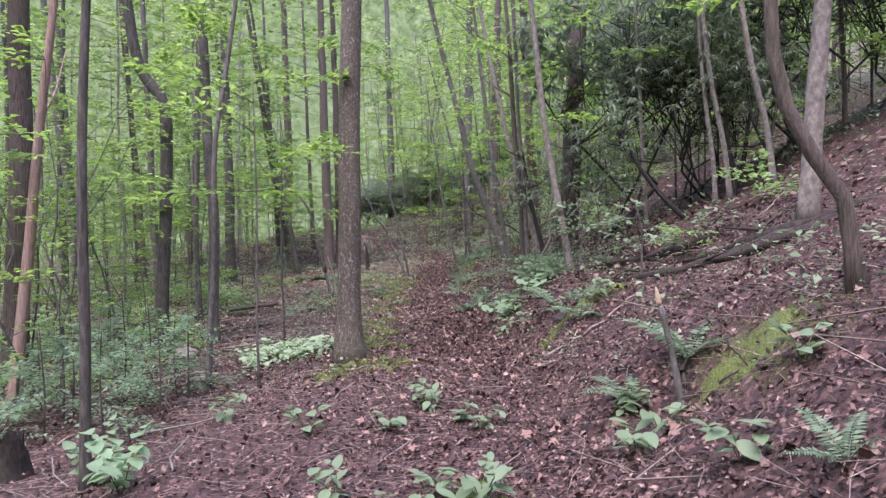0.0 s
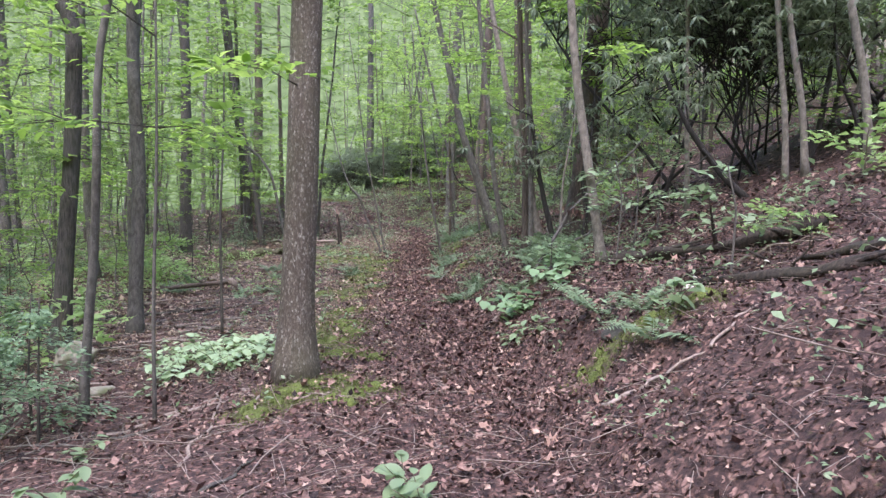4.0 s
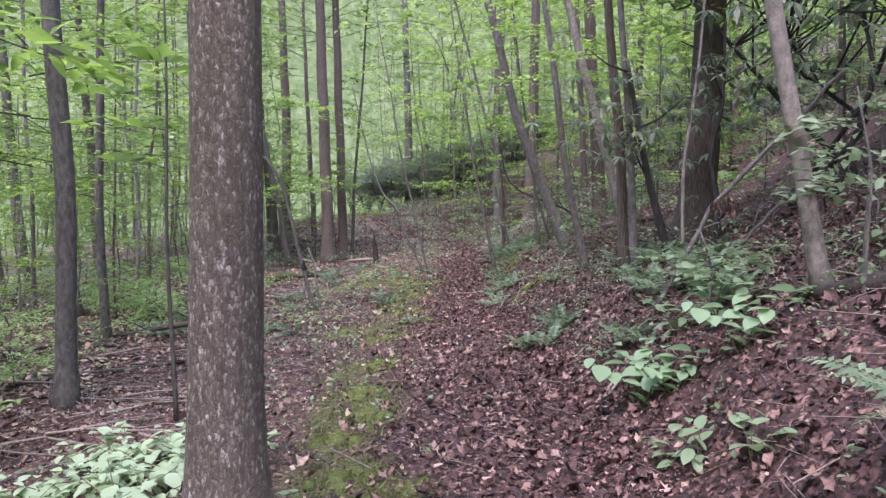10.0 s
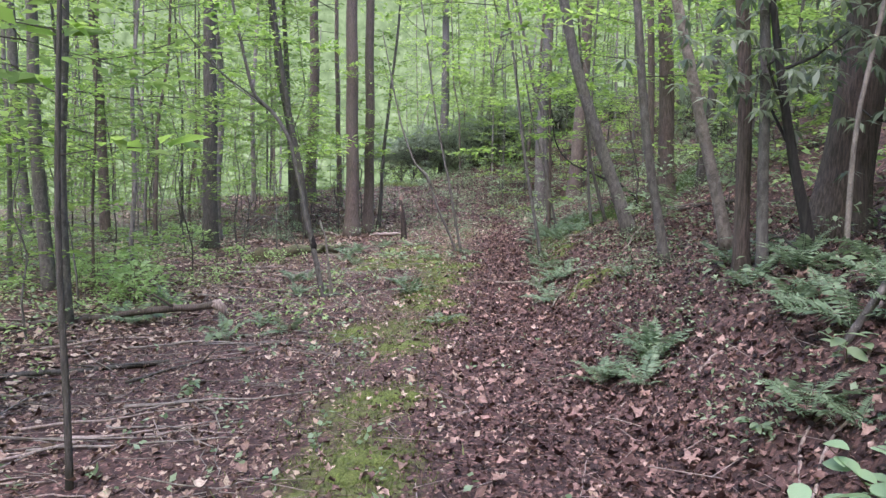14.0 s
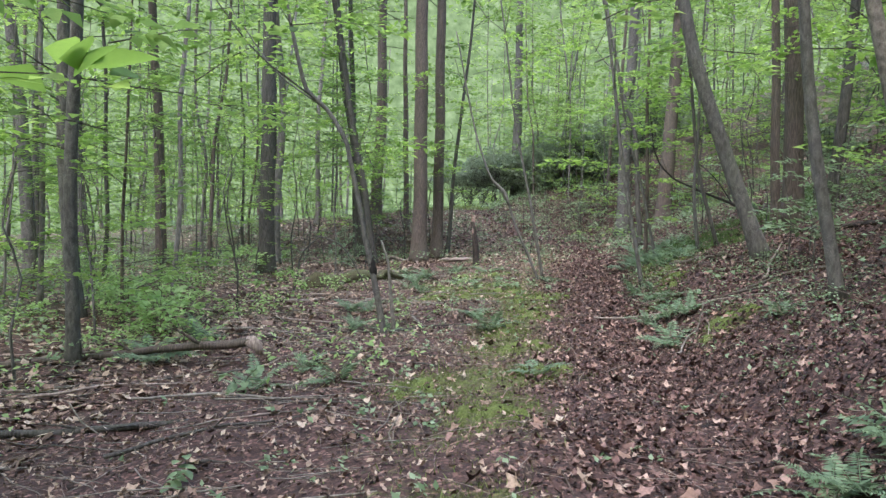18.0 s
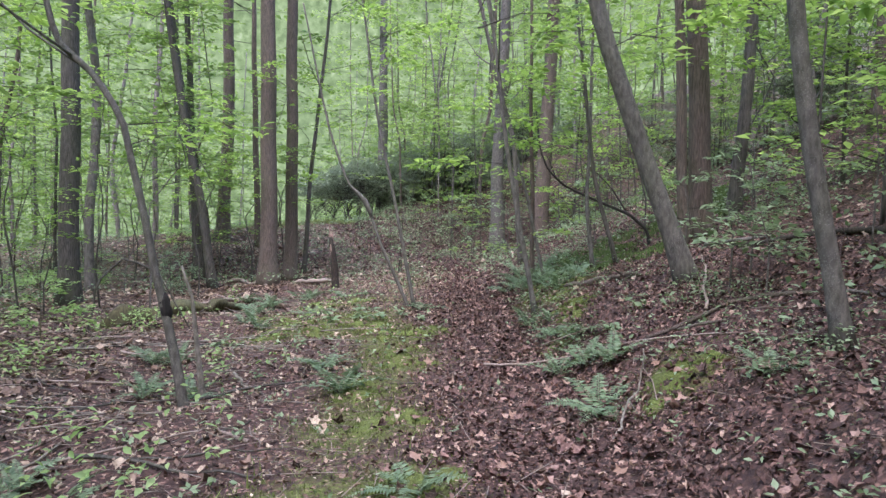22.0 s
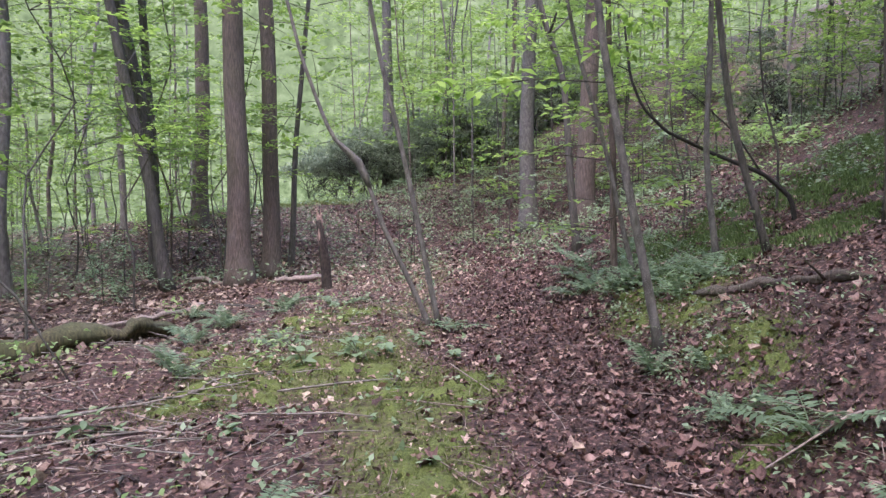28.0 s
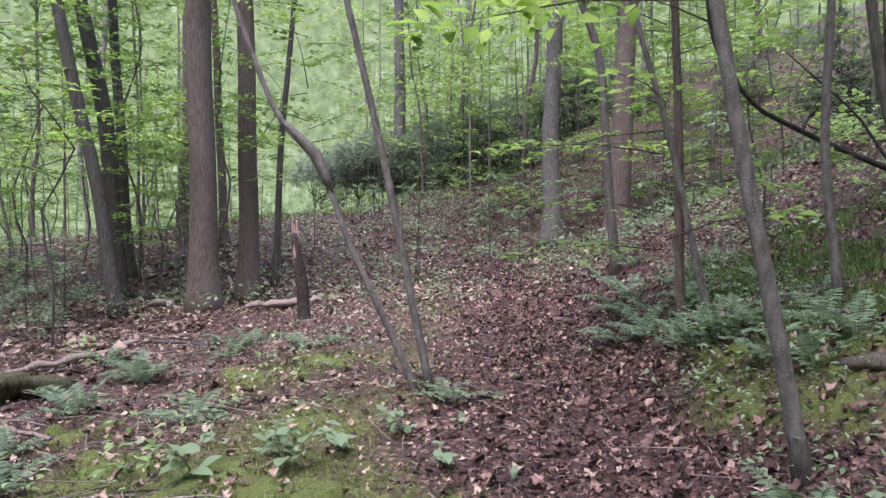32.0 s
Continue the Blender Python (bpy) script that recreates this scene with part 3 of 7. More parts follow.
def maple(curl, seed=0):
    """A fallen five-lobed leaf with a notched foot, curled."""
    rng = np.random.default_rng(seed)
    deg = np.array([-90, -62, -28, -4, 28, 58, 90, 122, 152, 184, 208, 242])
    r = np.array([0.14, 0.5, 0.33, 0.6, 0.4, 0.45, 0.68, 0.45, 0.4, 0.6, 0.33, 0.5]) * rng.uniform(0.88, 1.12, 12)
    a = np.radians(deg)
    x, y = r * np.cos(a), r * np.sin(a)
    z = curl * (x * x * 0.6 + 0.5 * np.abs(y) * y) + rng.normal(0, 0.03, 12)
    v = np.concatenate([[[0, 0, 0.0]], np.stack([x, y, z], -1)])
    k = np.arange(12)
    return v, np.stack([np.zeros(12, int), 1 + k, 1 + (k + 1) % 12], -1)


# ---- trees ----
def spray(rng, length, leaf, count, flat=14, shape=None):
    """A level side branch with leaves along both sides: wood and leaves, from the origin along +y."""
    bend = rng.normal(0, 0.12)
    path = np.array([[bend * s * s * length, s * length, 0.12 * s * length - 0.22 * length * s * s] for s in np.linspace(0, 1, 6)])
    wood = tube(path[::2], np.linspace(0.007, 0.002, 3) * (0.6 + length * 0.5), 3, closed=False)
    s = rng.uniform(0.2, 1.0, count)
    side = rng.choice([-1, 1], count)
    reach = np.abs(rng.normal(0, 0.2, count)) * length * (1.15 - s)
    p = np.stack([bend * s * s * length + side * reach, s * length + reach * 0.5, 0.12 * s * length - 0.22 * length * s * s - reach * 0.18 + rng.normal(0, 0.03, count)], -1)
    m = turns(count, rng, flat, heading=-side * rng.uniform(0.3, 1.4, count))
    leaves = scattered(shape or simple_blade(0.55), m, p, leaf * rng.uniform(0.7, 1.25, count))
    return wood, leaves


def spun(piece, heading, lift, at):
    c, s = math.cos(heading), math.sin(heading)
    cl, sl = math.cos(lift), math.sin(lift)
    m = np.array([[c, -s, 0], [s, c, 0], [0, 0, 1]]) @ np.array([[1, 0, 0], [0, cl, -sl], [0, sl, cl]])
    return piece[0] @ m.T + np.asarray(at), piece[1]


def crown_meshes(seed, height, spread, boughs, leaves, leaf, low):
    """Boughs and leaves of a tree round an upright line, from low up to height."""
    rng = np.random.default_rng(seed)
    woods, greens = [], []
    for k in range(boughs):
        z = low + (height - low) * (k + rng.uniform(0, 1)) / boughs
        reach = spread * (1.0 - 0.55 * (z - low) / (height - low + 1e-6)) * rng.uniform(0.6, 1.15)
        w, g = spray(rng, reach, leaf, leaves, 9)
        h, lift = rng.uniform(0, 2 * math.pi), rng.uniform(-0.05, 0.45)
        woods.append(spun(w, h, lift, (0, 0, z)))
        greens.append(spun(g, h, lift, (0, 0, z)))
    (wv, wf), (gv, gf) = joined(woods), joined(greens)
    wf = np.concatenate([wf[:, [0, 1, 2]], wf[:, [0, 2, 3]]])
    me = mesh("crown", np.concatenate([gv, wv]), np.concatenate([gf, wf + len(gv)]), LEAF_CANOPY if leaf > 0.15 else LEAF_UNDER)
    me.materials.append(BARK_DARK)
    me.polygons.foreach_set("material_index", np.concatenate([np.zeros(len(gf), np.int32), np.ones(len(wf), np.int32)]))
    return me


TALL_CROWNS = [crown_meshes(100 + k, 17, 4.2, 24, 23, 0.305, 8.0) for k in range(5)]
MID_CROWNS = [crown_meshes(130 + k, 11, 2.9, 24, 37, 0.205, 2.6) for k in range(5)]
LOW_CROWNS = [crown_meshes(160 + k, 5.0, 1.7, 24, 38, 0.135, 0.35) for k in range(5)]


def spray_meshes(seed, length, leaf, count, mat=None):
    rng = np.random.default_rng(seed)
    wood, leaves = spray(rng, length, leaf, count, 16, blade(1.0, 0.5, 0.05, 0.14))
    tris = np.concatenate([wood[1][:, [0, 1, 2]], wood[1][:, [0, 2, 3]]])
    me = mesh("leaf_spray", np.concatenate([leaves[0], wood[0]]), np.concatenate([leaves[1], tris + len(leaves[0])]), mat or LEAF_SPRAY)
    me.materials.append(BARK_DARK)
    me.polygons.foreach_set("material_index", np.concatenate([np.zeros(len(leaves[1]), np.int32), np.ones(len(tris), np.int32)]))
    return me


SPRAYS = [spray_meshes(200 + k, 1.0 + 0.12 * k, 0.11 + 0.008 * k, 50 + 6 * k) for k in range(6)]
BIG_SPRAYS = [spray_meshes(220 + k, 0.7, 0.2, 12) for k in range(3)]
PALE_SPRAYS = [spray_meshes(230 + k, 0.5, 0.11, 15, LEAF_HERB) for k in range(4)]


def leaf_sprays(thing, path, heights, kinds, rng):
    """Leafy twigs on a trunk at the given heights."""
    for z in heights:
        i = int(np.argmin(np.abs(path[:, 2] - z)))
        leaves = kinds[int(rng.integers(0, len(kinds)))]
        at = pose(*path[i], rng.uniform(0, 18), 0, rng.uniform(0, 360))
        tagged(part("leaf_spray", leaves, thing, at=at), kind="stuff")


def trunk_path(x, y, offsets, height):
    z0 = float(ground_z(x, y))
    pts = [(0, 0, -0.12)] + [(dx, 0.0, dz) for dx, dz in offsets]
    (ax, _, az), (bx, _, bz) = pts[-2], pts[-1]
    slope = max(-0.35, min(0.35, (bx - ax) / max(bz - az, 0.3)))
    if height > bz + 0.5:
        pts.append((bx + slope * 0.7 * (height - bz), 0.0, height))
    return z0, pts


def tree(x, y, r, offsets, height, mat, label, crown=None, turn=0.0, sides=12, flare=0.55, name="tree", limbs=0, seed=0, lumpy=0.05, sprays=0, low=2.0, big=False, pale=False, sharp=False, knob=None):
    """One standing tree: its trunk through the given offsets (sideways, up), and its crown."""
    rng = np.random.default_rng(abs(int(1000 * x + 10 * y)) + seed)
    z0, pts = trunk_path(x, y, offsets, height)
    n = max(10, int(height * (6 if sharp else 3.2)))
    path = smooth_path(pts, n, 0.035 if sharp else 0.22)
    wave = np.linspace(0, height, n)
    path[:, 1] += 0.012 * wave * math.sin(turn + x) + 0.03 * np.sin(0.7 * wave + x) * np.clip(wave / 2, 0, 1)
    path[:, 0] += 0.012 * np.sin(1.9 * wave + y) * np.clip(wave, 0, 1)
    z = path[:, 2]
    radii = r * (1 - 0.6 * np.clip(z, 0, None) / height) * (1 + flare * np.exp(-np.clip(z, 0, None) / (1.7 * r + 0.02)))
    thing = new(name)
    thing.matrix_basis = pose(x, y, z0)
    tagged(thing, label, "tree", group="forest trees")
    part("trunk", tube_mesh("trunk", path, radii, sides, mat, rng, lumpy), thing)
    if knob:
        i = int(np.argmin(np.abs(path[:, 2] - knob)))
        q = path[max(i - 2, 0):i + 3]
        part("knob", tube_mesh("knob", q, radii[i] * np.array([0.8, 1.9, 2.1, 1.6, 0.7]), 10, mat, rng, 0.25), thing, "swollen knobbly elbow")
    for k in range(limbs):
        i = int(n * rng.uniform(0.45, 0.85))
        h, out = rng.uniform(0, 6.28), rng.uniform(0.8, 1.8)
        q = path[i] + np.array([[0, 0, 0], [math.cos(h) * out * 0.5, math.sin(h) * out * 0.5, out * 0.3], [math.cos(h) * out, math.sin(h) * out, out * 0.9]])
        part("branch", tube_mesh("branch", smooth_path(q, 7), np.linspace(radii[i] * 0.45, 0.006, 7), 6, mat), thing)
    if sprays:
        leaf_sprays(thing, path, rng.uniform(low, min(height - 0.3, low + 4.5), sprays), PALE_SPRAYS if pale else BIG_SPRAYS if big else SPRAYS, rng)
    if crown is not None:
        top = path[-1]
        at = pose(top[0] * 0.8, 0, 0, 0, 0, math.degrees(turn))
        tagged(part("crown", crown, thing, at=at), kind="stuff")
    return thing


# ---- the trees along the trail ----
tree(-1.165, 10.54, 0.163, [(0.01, 1.6), (0.07, 3.12)], 19, BARK_MAIN, "large straight lichen-spotted maple standing at the trail's edge", TALL_CROWNS[0], sides=28, flare=0.75, lumpy=0.03, seed=1, sprays=6, low=2.4)
tree(-7.20, 12.80, 0.205, [(0.2, 2.46), (0.32, 5.05)], 18, BARK_BROWN, "brown forest tree with furrowed bark behind shrubs", TALL_CROWNS[1], sprays=6, low=2.4)
tree(-5.76, 10.32, 0.085, [(0.19, 1.76), (0.74, 5.64)], 8, BARK_PINK, "leaning dead tree stripped of its bark", name="dead_tree", limbs=2)
tree(-2.50, 5.55, 0.041, [(0.06, 2.0), (0.14, 3.6)], 8, BARK_DARK, "thin dark straight young tree", limbs=2)
tree(-5.30, 14.40, 0.135, [(0.16, 2.4), (0.27, 4.6), (0.22, 5.0), (-0.2, 5.5), (-0.36, 6.1), (-0.45, 6.9)], 14, BARK_DARK, "dark tree with a sharp bend in its trunk", TALL_CROWNS[2], sharp=True, sides=14)
tree(-4.60, 15.50, 0.117, [(0.08, 2.68), (-0.01, 4.66)], 15, BARK_GREY, "slim grey-brown tree on the leaf-strewn slope", MID_CROWNS[0], sides=16, sprays=8, low=2.4)
tree(-8.74, 31.70, 0.225, [(0.04, 4.55), (0.01, 7.29)], 19, BARK_DARK, "dark straight forest tree with a thick vine on its trunk", TALL_CROWNS[3], sprays=6, low=2.4)
tree(-5.00, 34.90, 0.237, [(-0.03, 3.27), (-0.07, 5.13)], 20, BARK_BROWN, "large red-brown tree beside another by the trail", TALL_CROWNS[4], sides=20, sprays=6, low=2.4)
tree(-4.72, 36.50, 0.193, [(0.02, 3.46), (-0.02, 5.55)], 20, BARK_BROWN, "tall brown tree standing close behind its neighbour", TALL_CROWNS[0], sides=16, sprays=6, low=2.4)
tree(-6.91, 42.08, 0.120, [(-0.09, 2.62), (-0.17, 5.58)], 16, BARK_BROWN, "reddish slim tree behind the large pair", TALL_CROWNS[1], sprays=6, low=2.4)
tree(-6.46, 34.94, 0.124, [(-0.32, 1.98), (-0.96, 5.25)], 14, BARK_DARK, "dark leaning trunk of a forked tree", MID_CROWNS[1], sprays=8, low=2.4)
tree(-7.60, 37.40, 0.171, [(-0.12, 3.12), (-0.64, 5.93)], 16, BARK_DARK, "dark leaning tree beside a thinner trunk", MID_CROWNS[2], sprays=6, low=2.4)
tree(-8.30, 39.50, 0.130, [(-0.15, 3.32), (-0.31, 6.52)], 15, BARK_DARK, "third dark trunk rising behind a forked tree", MID_CROWNS[3], sprays=8, low=2.4)
tree(-9.00, 45.00, 0.268, [(0.22, 4.89), (0.17, 8.91)], 22, BARK_BROWN, "tall straight brown tree farther off", TALL_CROWNS[2], sprays=6, low=2.4)
tree(-3.21, 54.95, 0.273, [(0.02, 4.63), (-0.04, 9.51)], 22, BARK_GREY, "distant straight grey tree on the trail's bank", TALL_CROWNS[3], sprays=6, low=2.4)
tree(1.95, 43.50, 0.263, [(-0.06, 3.45), (0.09, 6.59)], 19, BARK_GREY, "straight grey tree standing at the foot of the slope", TALL_CROWNS[4], sides=16, sprays=6, low=2.4)
tree(3.10, 40.50, 0.273, [(0.09, 2.5), (0.23, 5.17)], 19, BARK_BROWN, "large furrowed brown tree on the slope", TALL_CROWNS[1], sides=16, sprays=6, low=2.4)
tree(1.61, 33.70, 0.076, [(-0.2, 2.35), (-0.29, 3.35), (-0.55, 4.01)], 9, BARK_DARK, "dark thin tree bending over at its top", limbs=3, sprays=4, low=1.9)
tree(1.27, 29.45, 0.047, [(-0.05, 1.94), (-0.08, 2.95)], 9, BARK_BROWN, "thin reddish-brown young tree", LOW_CROWNS[0], sprays=4, low=1.9)
tree(1.51, 29.29, 0.035, [(-0.39, 1.56), (-0.65, 2.46), (-0.76, 2.85)], 6, BARK_GREY, "thin sapling leaning over the trail", limbs=2, name="sapling", sprays=4, low=1.9)
tree(0.85, 26.15, 0.041, [(-0.2, 0.93), (-0.39, 2.0), (-0.54, 2.79)], 7, BARK_GREY, "mottled young tree leaning out of the mossy bank", limbs=2, name="sapling", sprays=4, low=1.9)
tree(2.25, 28.55, 0.040, [(-0.16, 1.33), (-0.13, 2.43)], 7, BARK_GREY, "thin upright sapling on the bank", limbs=2, name="sapling", sprays=4, low=1.9)
tree(-1.07, 28.67, 0.032, [(-0.28, 0.56), (-0.6, 1.23), (-0.81, 1.82), (-0.87, 1.95), (-0.94, 2.02), (-1.19, 2.26), (-1.34, 2.64), (-1.52, 3.19)], 5.5, BARK_GREY, "crooked sapling with a knobbly elbow above the trail", sharp=True, knob=1.93, sprays=0, limbs=1, name="sapling", flare=0.25)
tree(-0.99, 28.75, 0.035, [(-0.22, 1.03), (-0.45, 2.06), (-0.7, 3.2)], 7.5, BARK_GREY, "slender sapling growing from the same foot as a crooked one", limbs=3, name="sapling", flare=0.25, sprays=4, low=1.9)
tree(-4.54, 37.77, 0.076, [(0.21, 3.53), (0.48, 5.82)], 11, BARK_DARK, "thin dark tree leaning past a bigger trunk", MID_CROWNS[3], sprays=8, low=2.4)
tree(2.36, 23.95, 0.115, [(-0.24, 0.55), (-0.57, 1.34), (-1.15, 3.05)], 12, BARK_GREY, "grey tree leaning far over the trail from the bank", MID_CROWNS[4], sides=16, sprays=8, low=2.4)
tree(3.75, 27.35, 0.185, [(-0.04, 1.25), (-0.16, 3.34)], 17, BARK_BROWN, "straight brown tree on the bank behind a leaning one", TALL_CROWNS[0], sides=16, sprays=6, low=2.4)
tree(3.33, 26.95, 0.09, [(-0.06, 1.26), (-0.16, 3.44)], 13, BARK_BROWN, "slim straight tree beside a thicker one", MID_CROWNS[0], sprays=8, low=2.4)
tree(2.15, 20.30, 0.068, [(-0.27, 1.34), (-0.43, 2.34)], 9, BARK_GREY, "slender grey tree leaning from the bank", limbs=3, sprays=4, low=1.9)
tree(4.90, 28.80, 0.12, [(0.17, 1.99), (0.25, 3.12)], 13, BARK_DARK, "dark tree leaning up the slope", MID_CROWNS[1], sprays=8, low=2.4)
tree(3.10, 17.50, 0.223, [(0.12, 1.33), (0.22, 2.53)], 18, BARK_BROWN, "massive brown tree with a swollen foot on the bank", TALL_CROWNS[2], sides=22, sprays=6, low=2.4)
tree(2.51, 15.99, 0.023, [(0.02, 1.15), (0.17, 2.21)], 5, BARK_PALE, "thin pale sapling against a massive trunk", name="sapling", sprays=4, low=1.9)
tree(2.09, 17.09, 0.071, [(-0.06, 1.58), (-0.15, 2.71)], 9, BARK_BROWN, "upright young tree on the bank", limbs=3, sprays=4, low=1.9)
tree(2.14, 16.69, 0.050, [(-0.07, 1.49), (-0.14, 2.56)], 8, BARK_GREY, "upright grey young tree beside another", limbs=2, sprays=4, low=1.9)
tree(2.91, 20.05, 0.082, [(-0.21, 0.74), (-0.64, 2.41), (-0.92, 3.42)], 10, BARK_PALE, "pale blotched tree leaning over the bank", limbs=2, sprays=8, low=2.4)
tree(2.30, 12.20, 0.059, [(-0.26, 1.28), (-0.39, 2.1)], 10, BARK_PALE, "pale blotched young tree rising behind a fallen log", limbs=2, sides=14, sprays=8, low=2.4)
tree(2.73, 4.81, 0.052, [(-0.09, 0.62), (-0.4, 0.94), (-0.56, 1.37), (-0.58, 1.91)], 5, BARK_BROWN, "crooked tree with a strong bend low on its trunk", limbs=1, sides=14)
tree(4.05, 8.09, 0.10, [(0.08, 1.14), (0.17, 2.37)], 14, BARK_PALE, "pale ringed beech-like tree on the bank", TALL_CROWNS[4], sides=18, lumpy=0.1, flare=0.3, sprays=8, low=2.4)
tree(-2.85, 14.24, 0.023, [(-0.01, 1.58), (0.01, 3.03)], 4.2, BARK_DARK, "thin straight sapling holding broad leaves", name="sapling", flare=0.2, sprays=6, low=1.9, big=True)
bent = tree(-3.05, 22.1, 0.047, [(-0.06, 0.3), (-0.16, 0.8), (-0.22, 1.07), (-0.30, 1.35), (-0.40, 1.83), (-0.50, 2.22), (-0.61, 2.70), (-0.85, 3.09), (-1.2, 3.4)], 5.2, BARK_GREY, "bent lichened sapling with a dark rotten collar", limbs=2, name="sapling", flare=0.15, sprays=6, low=1.9, sharp=True, lumpy=0.16)
part("rotten_collar", tube_mesh("rotten_collar", smooth_path([(-0.17, 0, 0.86), (-0.2, 0, 0.98), (-0.225, 0, 1.1)], 7), np.array([0.03, 0.052, 0.058, 0.05, 0.056, 0.05, 0.03]), 12, BARK_CHAR, np.random.default_rng(15), 0.3), bent, "black rotten collar")
tree(-2.99, 22.45, 0.034, [(-0.05, 0.4), (-0.11, 1.0), (-0.16, 1.13), (-0.22, 1.31)], 1.32, BARK_PALE, "broken lichened sapling stem with a kinked top", name="sapling", flare=0.2, sharp=True, lumpy=0.12)
tree(-8.50, 23.20, 0.125, [(-0.19, 2.25), (-0.24, 4.59)], 14, BARK_GREY, "grey tree standing on the lower slope", MID_CROWNS[4], sprays=8, low=2.4)
tree(-6.35, 20.10, 0.082, [(-0.07, 2.68), (0.07, 4.65)], 14, BARK_GREY, "slim grey tree on the lower slope", MID_CROWNS[0], sprays=8, low=2.4)
tree(-13.99, 29.18, 0.178, [(-0.27, 4.07), (-0.62, 7.2)], 18, BARK_GREY, "grey tree deep in the lower woods", TALL_CROWNS[0], sprays=6, low=2.4)
tree(-2.98, 9.92, 0.045, [(0.13, 1.5), (0.18, 3.2), (0.34, 4.0)], 8, BARK_GREY, "thin curving young tree on the lower slope", limbs=2, sprays=4, low=1.9)
tree(-2.21, 9.57, 0.019, [(0.01, 1.07), (0.02, 2.01)], 4, BARK_GREY, "very thin sapling rising from dead branches", name="sapling", flare=0.2, sprays=4, low=1.9)
tree(2.47, 27.70, 0.042, [(-0.24, 0.75), (-0.44, 1.45), (-0.57, 2.3)], 7, BARK_DARK, "dark slender tree leaning down the slope", limbs=2, sprays=4, low=1.9, flare=0.3)
tree(-17.23, 35.89, 0.208, [(-0.35, 5.41), (-0.58, 9.13)], 20, BARK_GREY, "large grey tree deep in the lower woods", TALL_CROWNS[1], sprays=6, low=2.4)
tree(-13.89, 35.25, 0.182, [(-0.16, 5.24), (-0.36, 8.82)], 19, BARK_BROWN, "brown tree deep in the lower woods", TALL_CROWNS[2], sprays=6, low=2.4)


# ---- the woods round about ----
def wood_fill():
    rng = np.random.default_rng(77)
    tall_mats = (BARK_BROWN, BARK_HAZE, BARK_DARK)
    spots = []

    def free(x, y, gap):
        return all((x - a) ** 2 + (y - b) ** 2 > gap * gap for a, b in spots)

    kinds = []
    for k in range(9):
        lean = rng.normal(0, 0.25)
        kink = rng.normal(0, 0.16, 3)
        kinds.append(([(0.3 * lean + kink[0], 1.7), (0.6 * lean + kink[1], 3.4), (lean + kink[2], 5.2), (1.5 * lean + rng.normal(0, 0.25), 9.0)], tall_mats[k % 3]))
    protos = {}
    plan = (("tall", 105), ("mid", 170), ("low", 110))
    for size, wanted in plan:
        got, tries = 0, 0
        while got < wanted and tries < 6000:
            tries += 1
            y = rng.uniform(-14, 92) if size == "tall" else rng.uniform(8, 80)
            xc, _ = run_line(y)
            pick = rng.random()
            u = rng.uniform(-48, 34) if size == "tall" or pick < 0.2 else (rng.uniform(-30, -6) if pick < 0.58 else rng.uniform(4.5, 20))
            x = float(xc + u)
            clear_left, clear_right = (-8.5, 7.0) if size == "tall" else ((-7.5, 6.5) if size == "mid" else (-6.5, 5.0))
            if y < 46 and clear_left < u < clear_right:
                continue
            if y >= 46 and -3.2 < u < 2.5 and y < 70:
                continue
            if y < 6 and -9 < x < 8:
                continue
            if u > 0 and rng.random() < 0.15:
                continue
            gap = {"tall": 2.4, "mid": 1.5, "low": 1.0}[size]
            if not free(x, y, gap):
                continue
            spots.append((x, y))
            got += 1
            k = int(rng.integers(0, 9))
            key = (size, k)
            if key not in protos:
                offsets, mat = kinds[k]
                if size == "tall":
                    r, h, crown, word = 0.05 + 0.009 * k, 19.0, TALL_CROWNS[k % 5], "tall slender forest tree with a bare trunk and bright green crown"
                elif size == "mid":
                    r, h, crown, word = 0.03 + 0.005 * k, 11.5, MID_CROWNS[k % 5], "thin understory tree with level sprays of bright green leaves"
                else:
                    r, h, crown, word = 0.016 + 0.002 * k, 5.6, LOW_CROWNS[k % 5], "small leafy sapling among the forest trees"
                    offsets = [(0.4 * dx, 0.45 * dz) for dx, dz in offsets]
                protos[key] = tree(x, y, r, offsets, h, mat, word, crown, turn=rng.uniform(0, 6.28), sides=8, name="tree" if size != "low" else "sapling")
            else:
                copy_thing(protos[key], pose(x, y, float(ground_z(x, y)), 0, 0, rng.uniform(0, 360)) @ Matrix.Scale(float(rng.uniform(0.85, 1.15)), 4))


wood_fill()


def hill_saplings():
    """Leafy saplings and thin stems up the slope above the trail."""
    rng = np.random.default_rng(79)
    protos = []
    for k in range(46):
        y = rng.uniform(22, 62)
        x = float(run_line(y)[0] + rng.uniform(4.2, 17))
        turn = rng.uniform(0, 6.28)
        if k < 4:
            lean = rng.normal(0, 0.3)
            protos.append(tree(x, y, 0.022 + 0.006 * k, [(0.3 * lean, 1.0), (lean, 3.0)], 6.2, (BARK_DARK, BARK_GREY)[k % 2], "slim sapling with light-green leaves on the slope", LOW_CROWNS[k], turn=turn, sides=7, name="sapling"))
        else:
            copy_thing(protos[k % 4], pose(x, y, float(ground_z(x, y)), 0, 0, math.degrees(turn)) @ Matrix.Scale(float(rng.uniform(0.6, 1.2)), 4))


hill_saplings()


